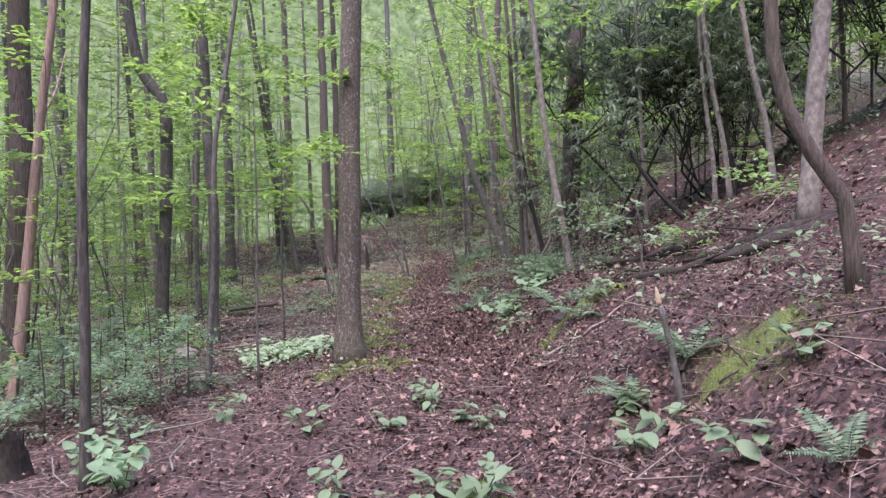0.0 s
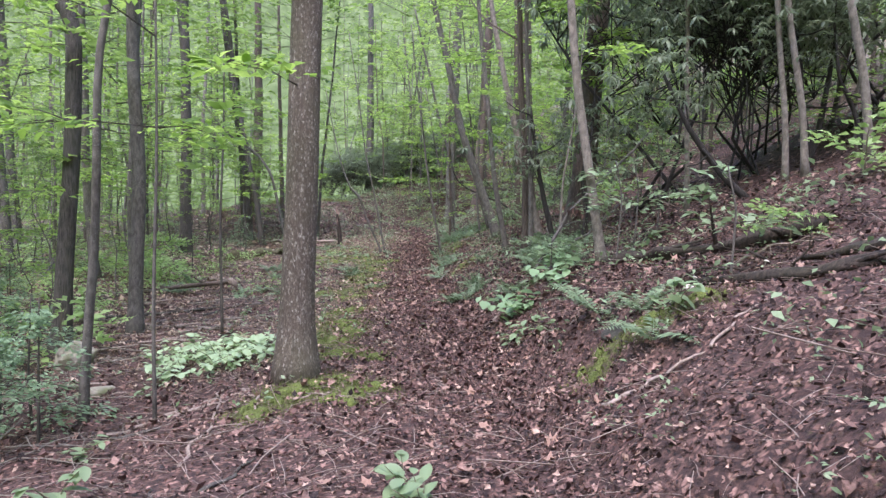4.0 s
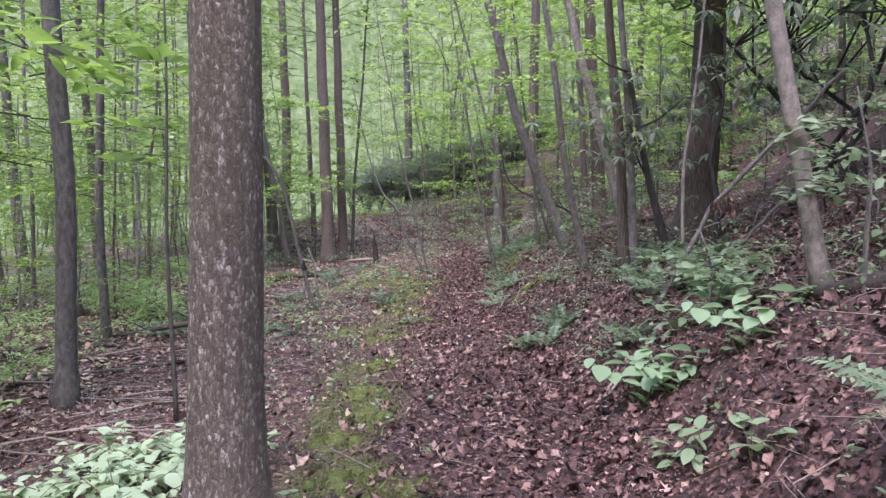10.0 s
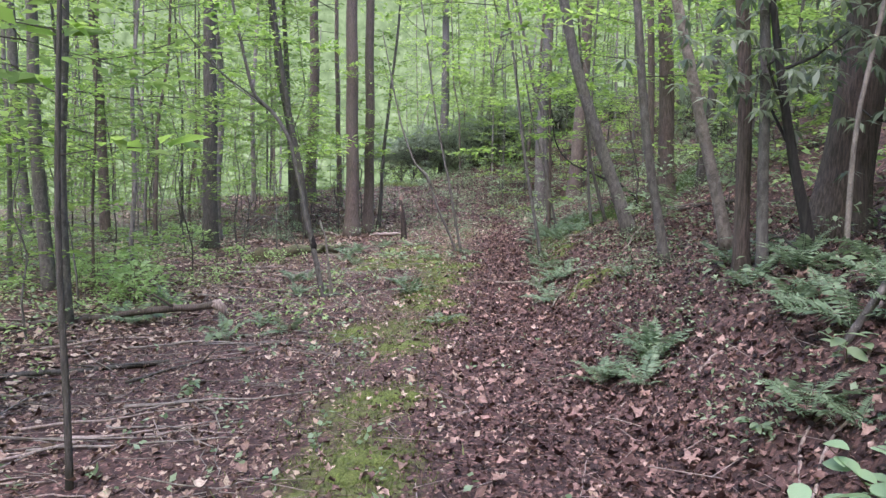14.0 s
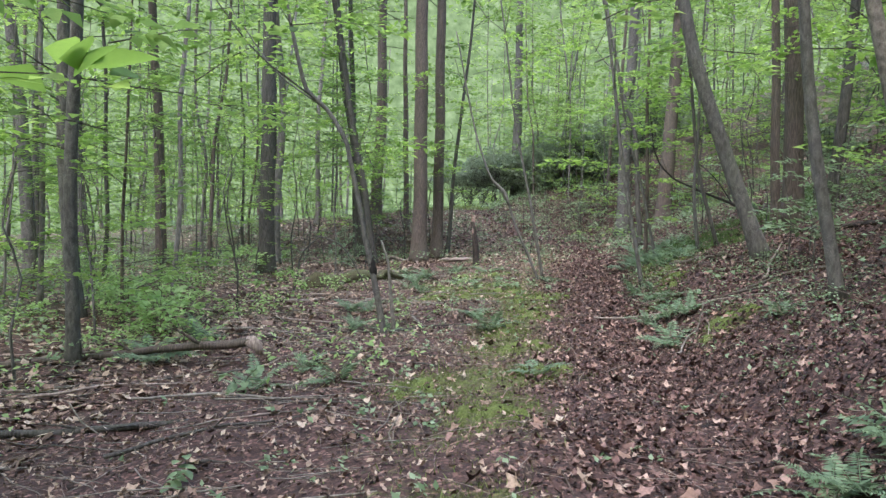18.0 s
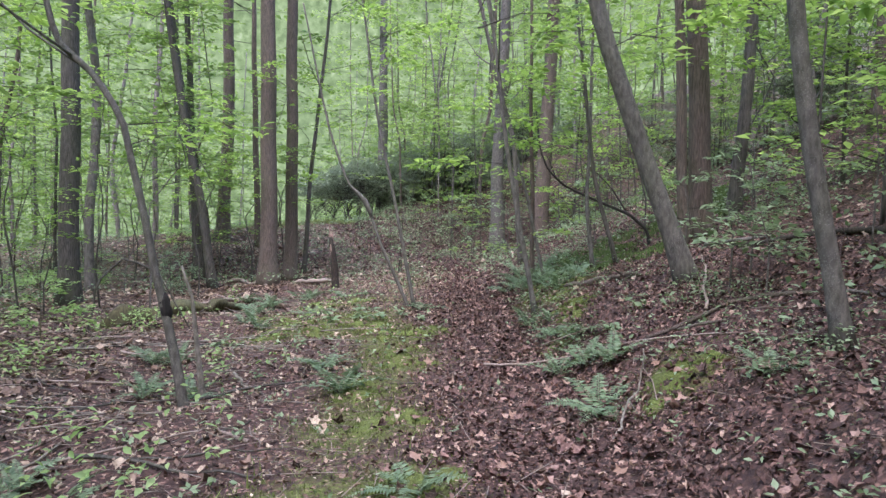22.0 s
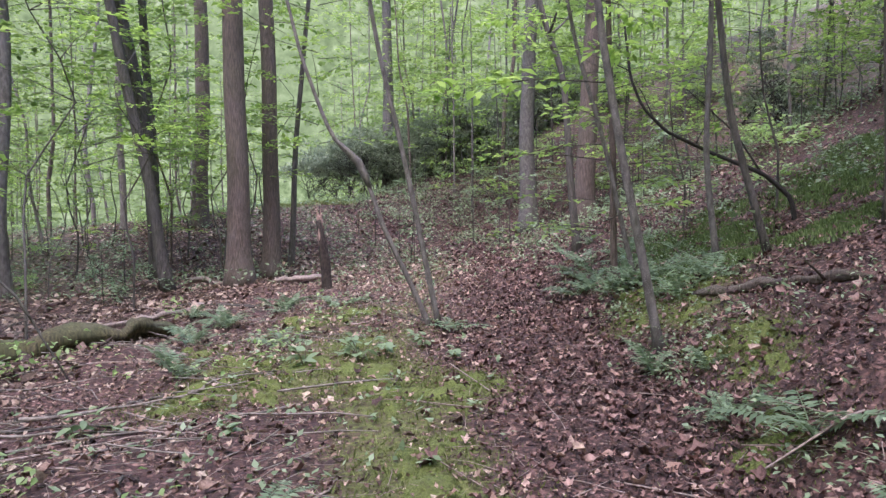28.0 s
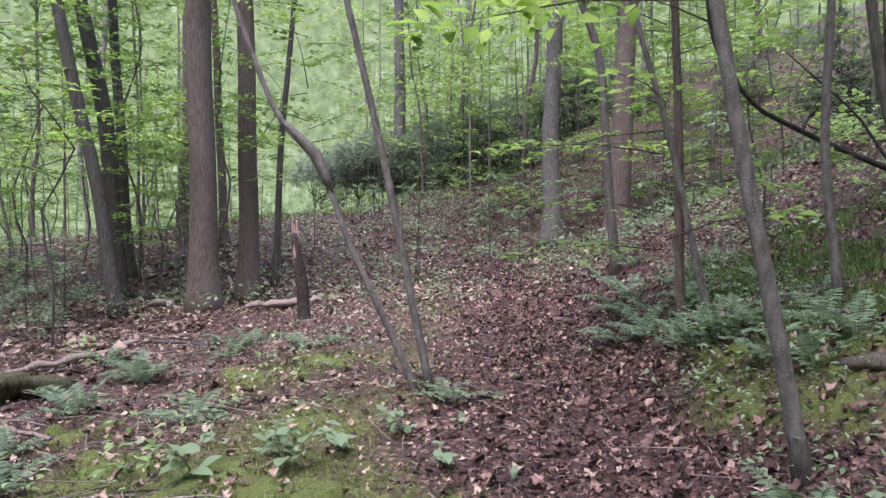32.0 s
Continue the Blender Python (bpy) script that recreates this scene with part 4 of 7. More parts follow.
def far_saplings():
    """Knee- to head-high saplings on the slope at the end of the hollow."""
    rng = np.random.default_rng(86)
    protos = []
    for k in range(52):
        y = rng.uniform(35.5, 51.0)
        x = float(run_line(y)[0] + rng.choice([rng.uniform(0.9, 8.0), rng.uniform(-3.4, -1.2)], p=[0.8, 0.2]))
        turn = rng.uniform(0, 360)
        if k < 4:
            lean = rng.normal(0, 0.2)
            protos.append(tree(x, y, 0.013, [(0.4 * lean, 0.6), (lean, 1.3)], 1.7 + 0.25 * k, BARK_DARK, "young sapling with a few pale-green leaves on the far slope", name="sapling", sides=5, flare=0.2, sprays=4 + k % 2, low=0.35, pale=True))
        else:
            copy_thing(protos[k % 4], pose(x, y, float(ground_z(x, y)), 0, 0, turn) @ Matrix.Scale(float(rng.uniform(0.6, 1.5)), 4))


far_saplings()


def thin_stems():
    """Thin crooked saplings between the trees, with a few leaves."""
    rng = np.random.default_rng(83)
    kinds = []
    for k in range(7):
        tall = rng.uniform(2.6, 5.5)
        q = [(0, 0, -0.05)] + [(rng.normal(0, 0.15) * s * tall, rng.normal(0, 0.1) * s * tall, s * tall) for s in (0.2, 0.4, 0.6, 0.8, 1.0)]
        p = smooth_path(q, 12)
        stem = tube(p, np.linspace(0.018, 0.004, 12) * rng.uniform(0.7, 1.3), 5, closed=False)
        pieces, greens = [], []
        for j in range(10):
            i = int(rng.integers(3, 12))
            h, l = rng.uniform(0, 6.28), rng.uniform(0.4, 1.1)
            w, leaves = spray(rng, 1.2 * l, 0.13, 26, 8)
            lift = rng.uniform(-0.05, 0.4)
            pieces.append(spun(w, h, lift, p[i]))
            greens.append(spun(leaves, h, lift, p[i]))
        wood = (BARK_DARK, BARK_GREY)[k % 2]
        kinds.append((mesh("sapling", *stem, wood, True), mesh("twig", *joined(pieces), wood, True), mesh("crown", *joined(greens), LEAF_SPRAY)))
    for k in range(104):
        y = rng.uniform(9, 46)
        u = rng.uniform(-14, -5.0) if k % 5 < 4 else rng.uniform(2.6, 9)
        x = float(run_line(y)[0] + u)
        stem, twigs, leaves = kinds[k % 7]
        ob = new("sapling", stem)
        ob.matrix_basis = pose(x, y, float(ground_z(x, y)), 0, 0, rng.uniform(0, 360)) @ Matrix.Scale(float(rng.uniform(0.7, 1.25)), 4)
        tagged(ob, "thin crooked sapling with a few light-green leaves", "tree", group="thin saplings")
        tagged(part("twig", twigs, ob), kind="stuff")
        tagged(part("crown", leaves, ob), kind="stuff")


thin_stems()

# ---- leafy saplings on the bank ----
for sx, sy, sh in ((2.35, 11.85, 1.5), (2.8, 12.7, 1.7), (1.75, 12.9, 0.9), (3.4, 13.6, 1.8), (2.6, 9.3, 1.2), (3.3, 20.2, 1.8), (2.5, 24.6, 1.5), (2.35, 22.8, 1.25), (2.75, 23.2, 1.5), (2.5, 22.3, 1.0), (3.6, 22.4, 2.0), (2.9, 31.5, 1.8), (4.2, 26.5, 2.2), (4.6, 17.2, 2.2), (5.2, 20.2, 2.4)):
    tree(sx, sy, 0.012, [(0.04, 0.5 * sh), (-0.05, 0.8 * sh)], sh, BARK_GREY, "small sapling with level sprays of pale-green leaves", name="sapling", sides=6, flare=0.2, sprays=8, low=0.35 * sh, pale=True)

# ---- rhododendrons ----
def whorls(rng, centres, leaf, per=8):
    """Rosettes of long drooping leaves round the given points."""
    n = len(centres)
    p = np.repeat(np.asarray(centres), per, 0)
    heading = np.tile(np.linspace(0, 6.28, per, endpoint=False), n) + np.repeat(rng.uniform(0, 6, n), per)
    m = turns(n * per, rng, 14, heading)
    droop = np.radians(rng.normal(-24, 17, n * per))
    z0, o = np.zeros(n * per), np.ones(n * per)
    rx = np.stack([o, z0, z0, z0, np.cos(droop), -np.sin(droop), z0, np.sin(droop), np.cos(droop)], -1).reshape(-1, 3, 3)
    return scattered(simple_blade(0.27, 0.12), m @ rx, p, leaf * rng.uniform(0.75, 1.2, n * per))


def rhododendron(seed, reach, tall, boughs, skirt=0.42):
    """A crooked-stemmed evergreen shrub: black stems, each a part, that fork into boughs with whorls of leaves at their ends."""
    rng = np.random.default_rng(seed)
    thing = new("rhododendron")
    stems = []
    for k in range(4):
        h, out = 1.57 * k + rng.uniform(-0.7, 0.7), reach * rng.uniform(0.15, 1.0)
        top = tall * rng.uniform(0.5, 0.8)
        kink = rng.normal(0, 0.34, (2, 2))
        q = [(0.4 * math.cos(2 * h + 1), 0.4 * math.sin(2 * h + 1), -0.15), (0.45 * out * math.cos(h) + kink[0, 0], 0.45 * out * math.sin(h) + kink[0, 1], top * 0.28), (0.6 * out * math.cos(h + 0.5) + kink[1, 0], 0.6 * out * math.sin(h + 0.5) + kink[1, 1], top * 0.62), (out * math.cos(h), out * math.sin(h), top)]
        p = smooth_path(q, 14, 0.1)
        part("stem", tube_mesh("stem", p, np.linspace(0.036, 0.011, 14) * rng.uniform(0.6, 1.15), 7, BARK_BLACK, rng, 0.12), thing)
        stems.append(p)
    centres, twigs = [], []
    for k in range(boughs):
        p = stems[k % 4]
        start = p[int(rng.integers(6, 14))]
        h = rng.uniform(0, 6.28)
        r = reach * math.sqrt(rng.uniform(0.02, 1))
        lid = math.sqrt(max(0.08, 1.05 - (r / reach) ** 2))
        end = np.array([r * math.cos(h), r * math.sin(h), tall * (skirt + (1.0 - skirt) * lid * rng.uniform(0.15, 1.0))])
        bend = (start + end) / 2 + rng.normal(0, 0.16, 3) + np.array([0, 0, -0.1])
        twigs.append(tube(smooth_path([start, bend, end], 6), np.linspace(0.013, 0.004, 6), 4, closed=False))
        count = int(rng.integers(6, 14))
        centres.append(end + rng.normal(0, 1, (count, 3)) * np.array([0.3, 0.3, 0.15]))
    v, f = joined(twigs)
    tagged(part("branchwork", mesh("branchwork", v, f, BARK_BLACK, True), thing), kind="stuff")
    v, f = whorls(rng, np.concatenate(centres), 0.18)
    tagged(part("foliage", mesh("foliage", v, f, LEAF_RHODO), thing), kind="stuff")
    return tagged(thing, "dark evergreen rhododendron with crooked black stems", "shrub", group="rhododendron thicket")


def thickets():
    rng = np.random.default_rng(3)
    kinds = [rhododendron(40 + k, 2.0, 4.4, 86, 0.56) for k in range(3)]
    placed = set()
    full = [rhododendron(50 + k, 2.0, 3.8, 84, 0.12) for k in range(2)]
    near = [(5.4, 15.2), (7.1, 14.6), (6.4, 17.4), (9.4, 15.0), (4.4, 16.2)]
    far = [(-5.6, 54.6), (-4.4, 53.6), (-3.3, 54.8), (-2.4, 53.2), (-1.2, 54.4), (-0.2, 53.0), (-4.0, 56.6), (-1.8, 56.8), (0.4, 57.0), (-6.4, 57.0), (1.3, 54.6), (2.7, 55.6), (1.0, 52.3), (3.9, 54.2), (5.4, 55.8)]
    hill = [(9.2, 34.5), (11.3, 36.5), (7.6, 38.5), (12.5, 32.5), (13.0, 27.0), (9.0, 42.0), (6.4, 51.5), (4.6, 56.5), (8.8, 47.5)]
    for k, (x, y) in enumerate(near + hill + far):
        low = (x, y) in far and x > -3.6 or (x, y) in hill
        protos = full if low else kinds
        s = rng.uniform(0.85, 1.2) * (0.95 if y > 52 else 0.62 if y > 40 else 0.8 if y > 26 else 1.0)
        at = pose(x, y, float(ground_z(x, y)), 0, 0, rng.uniform(0, 360)) @ Matrix.Scale(float(s), 4)
        proto = protos[k % len(protos)]
        if proto.name in placed:
            copy_thing(proto, at)
        else:
            proto.matrix_basis = at
            placed.add(proto.name)


thickets()


def bank_trunks():
    """The black trunks and pale stems that stand under the near thicket."""
    for x, y, q, r in ((4.62, 13.35, [(0, 0, -0.1), (-0.35, 0.02, 0.22), (-0.62, 0.06, 0.55), (-0.9, 0.1, 0.95), (-1.25, 0.2, 1.7)], 0.058), (5.5, 13.6, [(0, 0, -0.1), (0.03, 0, 0.4), (-0.08, 0.02, 0.85), (-0.12, 0.05, 1.5), (-0.3, 0.1, 2.4)], 0.062), (5.62, 13.66, [(-0.04, 0, 0.1), (0.1, 0, 0.6), (0.16, 0.02, 1.0), (0.3, 0.05, 1.9)], 0.055), (2.52, 16.6, [(0, 0, -0.1), (-0.08, 0, 0.35), (-0.19, 0, 0.75), (-0.32, 0, 1.35), (-0.5, 0.05, 2.5)], 0.062), (2.95, 16.2, [(0, 0, -0.1), (0.05, 0, 0.5), (-0.05, 0.02, 1.1), (0.1, 0, 1.7), (0.15, 0.05, 2.7)], 0.042), (6.1, 13.2, [(0, 0, -0.1), (-0.15, 0, 0.5), (-0.4, 0.02, 1.0), (-0.5, 0.05, 1.8)], 0.045)):
        rng = np.random.default_rng(int(100 * x))
        thing = new("rhododendron")
        thing.matrix_basis = pose(x, y, float(ground_z(x, y)))
        p = smooth_path(q, 16, 0.08)
        part("trunk", tube_mesh("trunk", p, np.linspace(r, 0.35 * r, 16), 9, BARK_BLACK, rng, 0.15), thing)
        for k in range(5):
            i = int(rng.integers(6, 15))
            d = rng.normal(0, 1, 3) * np.array([0.8, 0.4, 0.4]) + np.array([0, 0, 0.25])
            d *= rng.uniform(0.35, 0.9) / np.linalg.norm(d)
            part("branch", tube_mesh("branch", smooth_path([p[i], p[i] + 0.5 * d + np.array([0, 0, -0.05]), p[i] + d], 7), np.linspace(0.3 * r, 0.006, 7), 5, BARK_BLACK, rng, 0.1), thing)
        v, f = whorls(rng, p[-1] + (np.array([0.25, 0, -0.72]) if x < 3 else 0.0) + rng.normal(0, 1, (84, 3)) * np.array([0.6, 0.4, 0.36]), 0.165)
        tagged(part("foliage", mesh("foliage", v, f, LEAF_RHODO), thing), kind="stuff")
        tagged(thing, "crooked black rhododendron trunk on the bank", "shrub", group="rhododendron thicket")


bank_trunks()

for sx, sy, sr, lean in ((5.25, 13.1, 0.05, -0.32), (5.05, 13.25, 0.045, -0.2), (5.75, 12.5, 0.055, -0.38), (4.2, 14.6, 0.04, -0.1)):
    tree(sx, sy, sr, [(0.35 * lean, 0.9), (lean, 2.0), (1.6 * lean, 3.4)], 8, BARK_PALE, "slim pale blotched stem rising beside the rhododendrons", limbs=2, sprays=3, low=2.6)


# ---- logs, branches, sticks and stones ----
def lying(name, points, r0, r1, mat, label, category, lift=0.6, sides=9, bends=0.02, forks=0, seed=0):
    """A piece of wood on the ground through the points (x, y), with broken ends."""
    rng = np.random.default_rng(seed + int(100 * abs(points[0][0]) + 7 * points[0][1]))
    flat = smooth_path([(x, y, 0.0) for x, y in points], 14)
    jog = rng.normal(0, bends + 0.5 * r0, (16, 2))
    flat[1:-1, :2] += 1.3 * (0.25 * jog[1:13] + 0.5 * jog[2:14] + 0.25 * jog[3:15])
    radii = np.linspace(r0, r1, 14)
    if r0 > 0.04:
        radii = radii * (1 + 0.2 * rng.normal(0, 1, 14).clip(-1.5, 1.2))
        radii[[0, -1]] *= 0.3
        radii[[1, -2]] *= 0.8
    z = ground_z(flat[:, 0], flat[:, 1])
    z = np.convolve(np.pad(z, 2, mode="edge"), np.ones(5) / 5, "valid")
    path = np.stack([flat[:, 0], flat[:, 1], z + radii * lift], -1)
    base = path[0].copy()
    thing = new(name)
    thing.matrix_basis = Matrix.Translation(base)
    part("wood", tube_mesh("wood", path - base, radii, sides, mat, rng, 0.5 if r0 > 0.04 else 0.12), thing)
    for k in range(forks):
        i = int(rng.integers(4, 12))
        d = np.array([rng.normal(0, 1), rng.normal(0, 1), 0.35])
        d *= (6 * r0 + 0.15) / np.linalg.norm(d)
        q = path[i] - base
        part("twig", tube_mesh("twig", smooth_path([q, q + d * 0.6, q + d * 1.2 + np.array([0, 0, -0.02])], 6), np.linspace(radii[i] * 0.5, 0.004, 6), 5, mat), thing)
    return tagged(thing, label, category)


lying("fallen_log", [(2.15, 12.35), (2.6, 11.6), (3.2, 10.5), (3.97, 9.63)], 0.07, 0.055, BARK_ROT, "dark rotting log with broken ends on the bank", "log", forks=4, lift=0.9)
lying("fallen_log", [(2.31, 9.94), (2.71, 8.63), (3.24, 7.73), (4.25, 7.33)], 0.045, 0.062, BARK_ROT, "black decaying log half sunk in leaves", "log", forks=2)
lying("fallen_log", [(3.00, 8.93), (3.63, 7.93), (4.55, 7.43)], 0.06, 0.05, BARK_ROT, "dark rotten branch beside a decaying log", "log", forks=2)
lying("fallen_branch", [(-6.2, 17.0), (-5.2, 17.7), (-3.7, 17.85)], 0.035, 0.03, BARK_DARK, "dark fallen branch on leaf litter", "branch", forks=2)
lying("fallen_branch", [(-8.87, 19.07), (-7.27, 18.77), (-5.27, 19.07)], 0.03, 0.02, BARK_GREY, "grey fallen branch among dead sticks", "branch", forks=3)
lying("fallen_log", [(1.42, 27.05), (1.75, 26.55), (2.05, 26.0), (2.3, 25.5)], 0.042, 0.05, BARK_BROWN, "brown fallen log lying along the bank", "log", forks=1, lift=1.1)
lying("mossy_log", [(-6.2, 27.5), (-5.3, 27.95), (-4.7, 28.8), (-4.4, 29.5)], 0.145, 0.13, BARK_MOSSY, "broad moss-covered rotting log on the lower slope", "log", lift=0.75, sides=14)
lying("fallen_log", [(-6.37, 36.00), (-5.57, 35.30), (-4.97, 34.53)], 0.06, 0.06, WOOD_PALE, "pale barkless log behind two large trees", "log", lift=1.5)
lying("fallen_log", [(-4.37, 34.90), (-3.77, 35.30), (-3.17, 36.00)], 0.06, 0.05, WOOD_PALE, "pale barkless log beside a broken snag", "log", lift=1.5)
lying("fallen_branch", [(-5.37, 31.81), (-4.27, 31.92), (-3.27, 31.60)], 0.03, 0.02, BARK_DARK, "dark branch on the lower slope", "branch", forks=2)
lying("fallen_branch", [(-5.67, 29.36), (-4.97, 30.64), (-4.67, 31.81)], 0.05, 0.03, WOOD_PALE, "pale broken branch on leaves", "branch", forks=2, lift=1.8)
lying("stick", [(-0.17, 23.27), (0.76, 22.97), (1.26, 22.30), (1.96, 21.12)], 0.014, 0.009, WOOD_PALE, "long thin bleached stick across the trail's edge", "stick", lift=5.0, sides=6)
lying("stick", [(1.21, 7.95), (1.52, 7.98), (1.9, 7.85)], 0.016, 0.01, WOOD_PALE, "long pale stick slanting down the bank to the trail", "stick", lift=1.8, sides=6)
lying("stick", [(-1.55, 10.2), (-1.42, 9.6), (-1.3, 9.1)], 0.017, 0.01, WOOD_PALE, "bent pale stick beside the large maple's foot", "stick", lift=1.6, sides=6, bends=0.05)
lying("stick", [(-3.87, 11.13), (-3.28, 11.26)], 0.02, 0.014, WOOD_PALE, "pale stick lying beside a boulder", "stick", sides=6)
lying("stick", [(-3.4, 10.75), (-3.0, 11.0)], 0.018, 0.012, WOOD_PALE, "short pale stick on the lower slope", "stick", sides=6)
lying("stick", [(-2.3, 9.72), (-1.67, 9.8)], 0.018, 0.012, WOOD_PALE, "straight pale stick below the trail", "stick", sides=6)
lying("stick", [(0.35, 14.97), (0.79, 15.49)], 0.009, 0.006, WOOD_PALE, "thin pale stick on fallen leaves", "stick", sides=6)
lying("stick", [(0.97, 13.12), (1.25, 13.4), (1.62, 13.8)], 0.011, 0.007, WOOD_PALE, "long pale curved stick under leafy plants", "stick", lift=2.2, sides=6)
lying("stick", [(1.15, 15.18), (1.56, 15.43)], 0.013, 0.009, WOOD_PALE, "pale stick beside ferns", "stick", sides=6)
lying("stick", [(0.96, 13.15), (1.36, 13.75), (1.70, 14.00)], 0.013, 0.008, WOOD_PALE, "bent pale stick on the bank", "stick", sides=6)
lying("stick", [(1.94, 22.36), (3.13, 25.65)], 0.018, 0.014, WOOD_PALE, "white barkless stick at a leaning tree's foot", "stick", lift=2.5, sides=6)
lying("stick", [(-4.57, 10.04), (-4.17, 10.84), (-3.57, 11.14)], 0.022, 0.014, WOOD_PALE, "long pale stick on the lower slope", "stick", sides=6, forks=1, lift=2.0)
lying("stick", [(-2.52, 9.33), (-1.85, 9.68)], 0.018, 0.012, WOOD_PALE, "pale broken stick on the lower slope", "stick", sides=6)
lying("stick", [(-1.46, 7.83), (-1.64, 9.23), (-1.92, 10.94)], 0.014, 0.009, WOOD_PALE, "long crooked stick lying beside the path", "stick", sides=6, bends=0.06, forks=1)
lying("stick", [(-2.20, 9.78), (-1.56, 10.14)], 0.02, 0.013, WOOD_PALE, "pale stick by a thin sapling", "stick", sides=6)
lying("stick", [(-1.17, 22.66), (-0.37, 22.35)], 0.009, 0.006, BARK_DARK, "thin dark twig over moss", "stick", sides=6)
lying("stick", [(-0.07, 30.11), (0.76, 30.43), (1.16, 30.85)], 0.01, 0.007, WOOD_PALE, "thin curved stick on the trail", "stick", sides=6)
lying("stick", [(-0.97, 31.81), (0.16, 32.24), (1.06, 32.88)], 0.012, 0.007, WOOD_PALE, "thin stick lying across the trail", "stick", sides=6)
lying("stick", [(-1.07, 33.20), (-0.07, 33.63)], 0.012, 0.007, WOOD_PALE, "pale twig across the trail", "stick", sides=6)


lying("fallen_branch", [(1.33, 22.26), (2.15, 22.4), (2.71, 21.83)], 0.018, 0.025, BARK_BROWN, "long thin brown branch lying on the bank", "branch", lift=1.8, sides=7, forks=3)
lying("fallen_branch", [(2.9, 21.72), (2.78, 20.48)], 0.02, 0.015, BARK_GREY, "grey branch behind a leaning tree's foot", "branch", lift=1.8, sides=7, forks=1)
lying("fallen_branch", [(3.43, 25.32), (3.69, 23.78), (3.98, 22.7)], 0.03, 0.04, BARK_ROT, "dark rotting branch high on the bank", "branch", lift=1.2, forks=3)
lying("fallen_branch", [(3.37, 26.16), (3.72, 24.74)], 0.022, 0.03, BARK_GREY, "grey dead branch beside a rotting branch", "branch", lift=2.0, sides=7, forks=2)


def random_sticks():
    rng = np.random.default_rng(12)
    words = (("stick", WOOD_PALE, "pale weathered stick on the forest floor"), ("stick", BARK_DARK, "dark damp stick on the forest floor"), ("stick", BARK_BROWN, "brown fallen stick among leaves"))
    for k in range(150):
        y = rng.uniform(3.0, 36)
        xc, _ = run_line(y)
        u = rng.choice([rng.uniform(-7.5, -1.0), rng.uniform(1.0, 5.0), rng.uniform(-1, 1)], p=[0.6, 0.32, 0.08])
        x, a, l = float(xc + u), rng.uniform(0, 3.14), rng.uniform(0.25, 1.3) * (0.5 if abs(u) < 1 else 1)
        name, mat, word = words[int(rng.integers(0, 3))]
        dx, dy = math.cos(a) * l / 2, math.sin(a) * l / 2
        lying(name, [(x - dx, y - dy), (x + rng.normal(0, 0.06), y + rng.normal(0, 0.06)), (x + dx, y + dy)], rng.uniform(0.007, 0.02), 0.005, mat, word, "stick", sides=5, lift=1.0, forks=int(rng.integers(0, 2)), seed=k)


random_sticks()


def slope_sticks():
    """Thin dead sticks strewn on the slope below the trail."""
    rng = np.random.default_rng(14)
    for k in range(92):
        x, y, l, a = rng.uniform(-7.8, -2.3), rng.choice([rng.uniform(13.5, 19.5), rng.uniform(19.5, 27.0)]), rng.uniform(0.7, 2.0), rng.normal(0.1, 0.4)
        dx, dy = math.cos(a) * l / 2, math.sin(a) * l / 2
        lying("stick", [(x - dx, y - dy), (x + rng.normal(0, 0.08), y + rng.normal(0, 0.08)), (x + dx, y + dy)], rng.uniform(0.009, 0.02), 0.006, (WOOD_PALE, BARK_PALE, BARK_DARK)[k % 3], ("long pale dead stick on the lower slope", "long grey dead stick on the lower slope", "long dark dead stick on the lower slope")[k % 3], "stick", sides=5, lift=2.8, forks=k % 2, seed=300 + k)


slope_sticks()


def propped(name, points, r0, r1, mat, label, seed=0, twigs=0):
    """A dead branch held up off the ground, through points in space."""
    rng = np.random.default_rng(900 + seed)
    p = smooth_path(points, 14)
    p[1:-1] += rng.normal(0, 0.012, (12, 3))
    base = p[0].copy()
    thing = new(name)
    thing.matrix_basis = Matrix.Translation(base)
    radii = np.linspace(r0, r1, 14)
    part("wood", tube_mesh("wood", p - base, radii, 6, mat, rng, 0.1), thing)
    for k in range(twigs):
        i = int(rng.integers(4, 13))
        d = rng.normal(0, 1, 3) * np.array([1, 1, 0.6])
        d *= rng.uniform(0.2, 0.5) / np.linalg.norm(d)
        q = p[i] - base
        part("twig", tube_mesh("twig", smooth_path([q, q + d * 0.6 + np.array([0, 0, 0.03]), q + d], 5), np.linspace(radii[i] * 0.6, 0.002, 5), 4, mat), thing)
    return tagged(thing, label, "branch", group="dead branches on the bank")


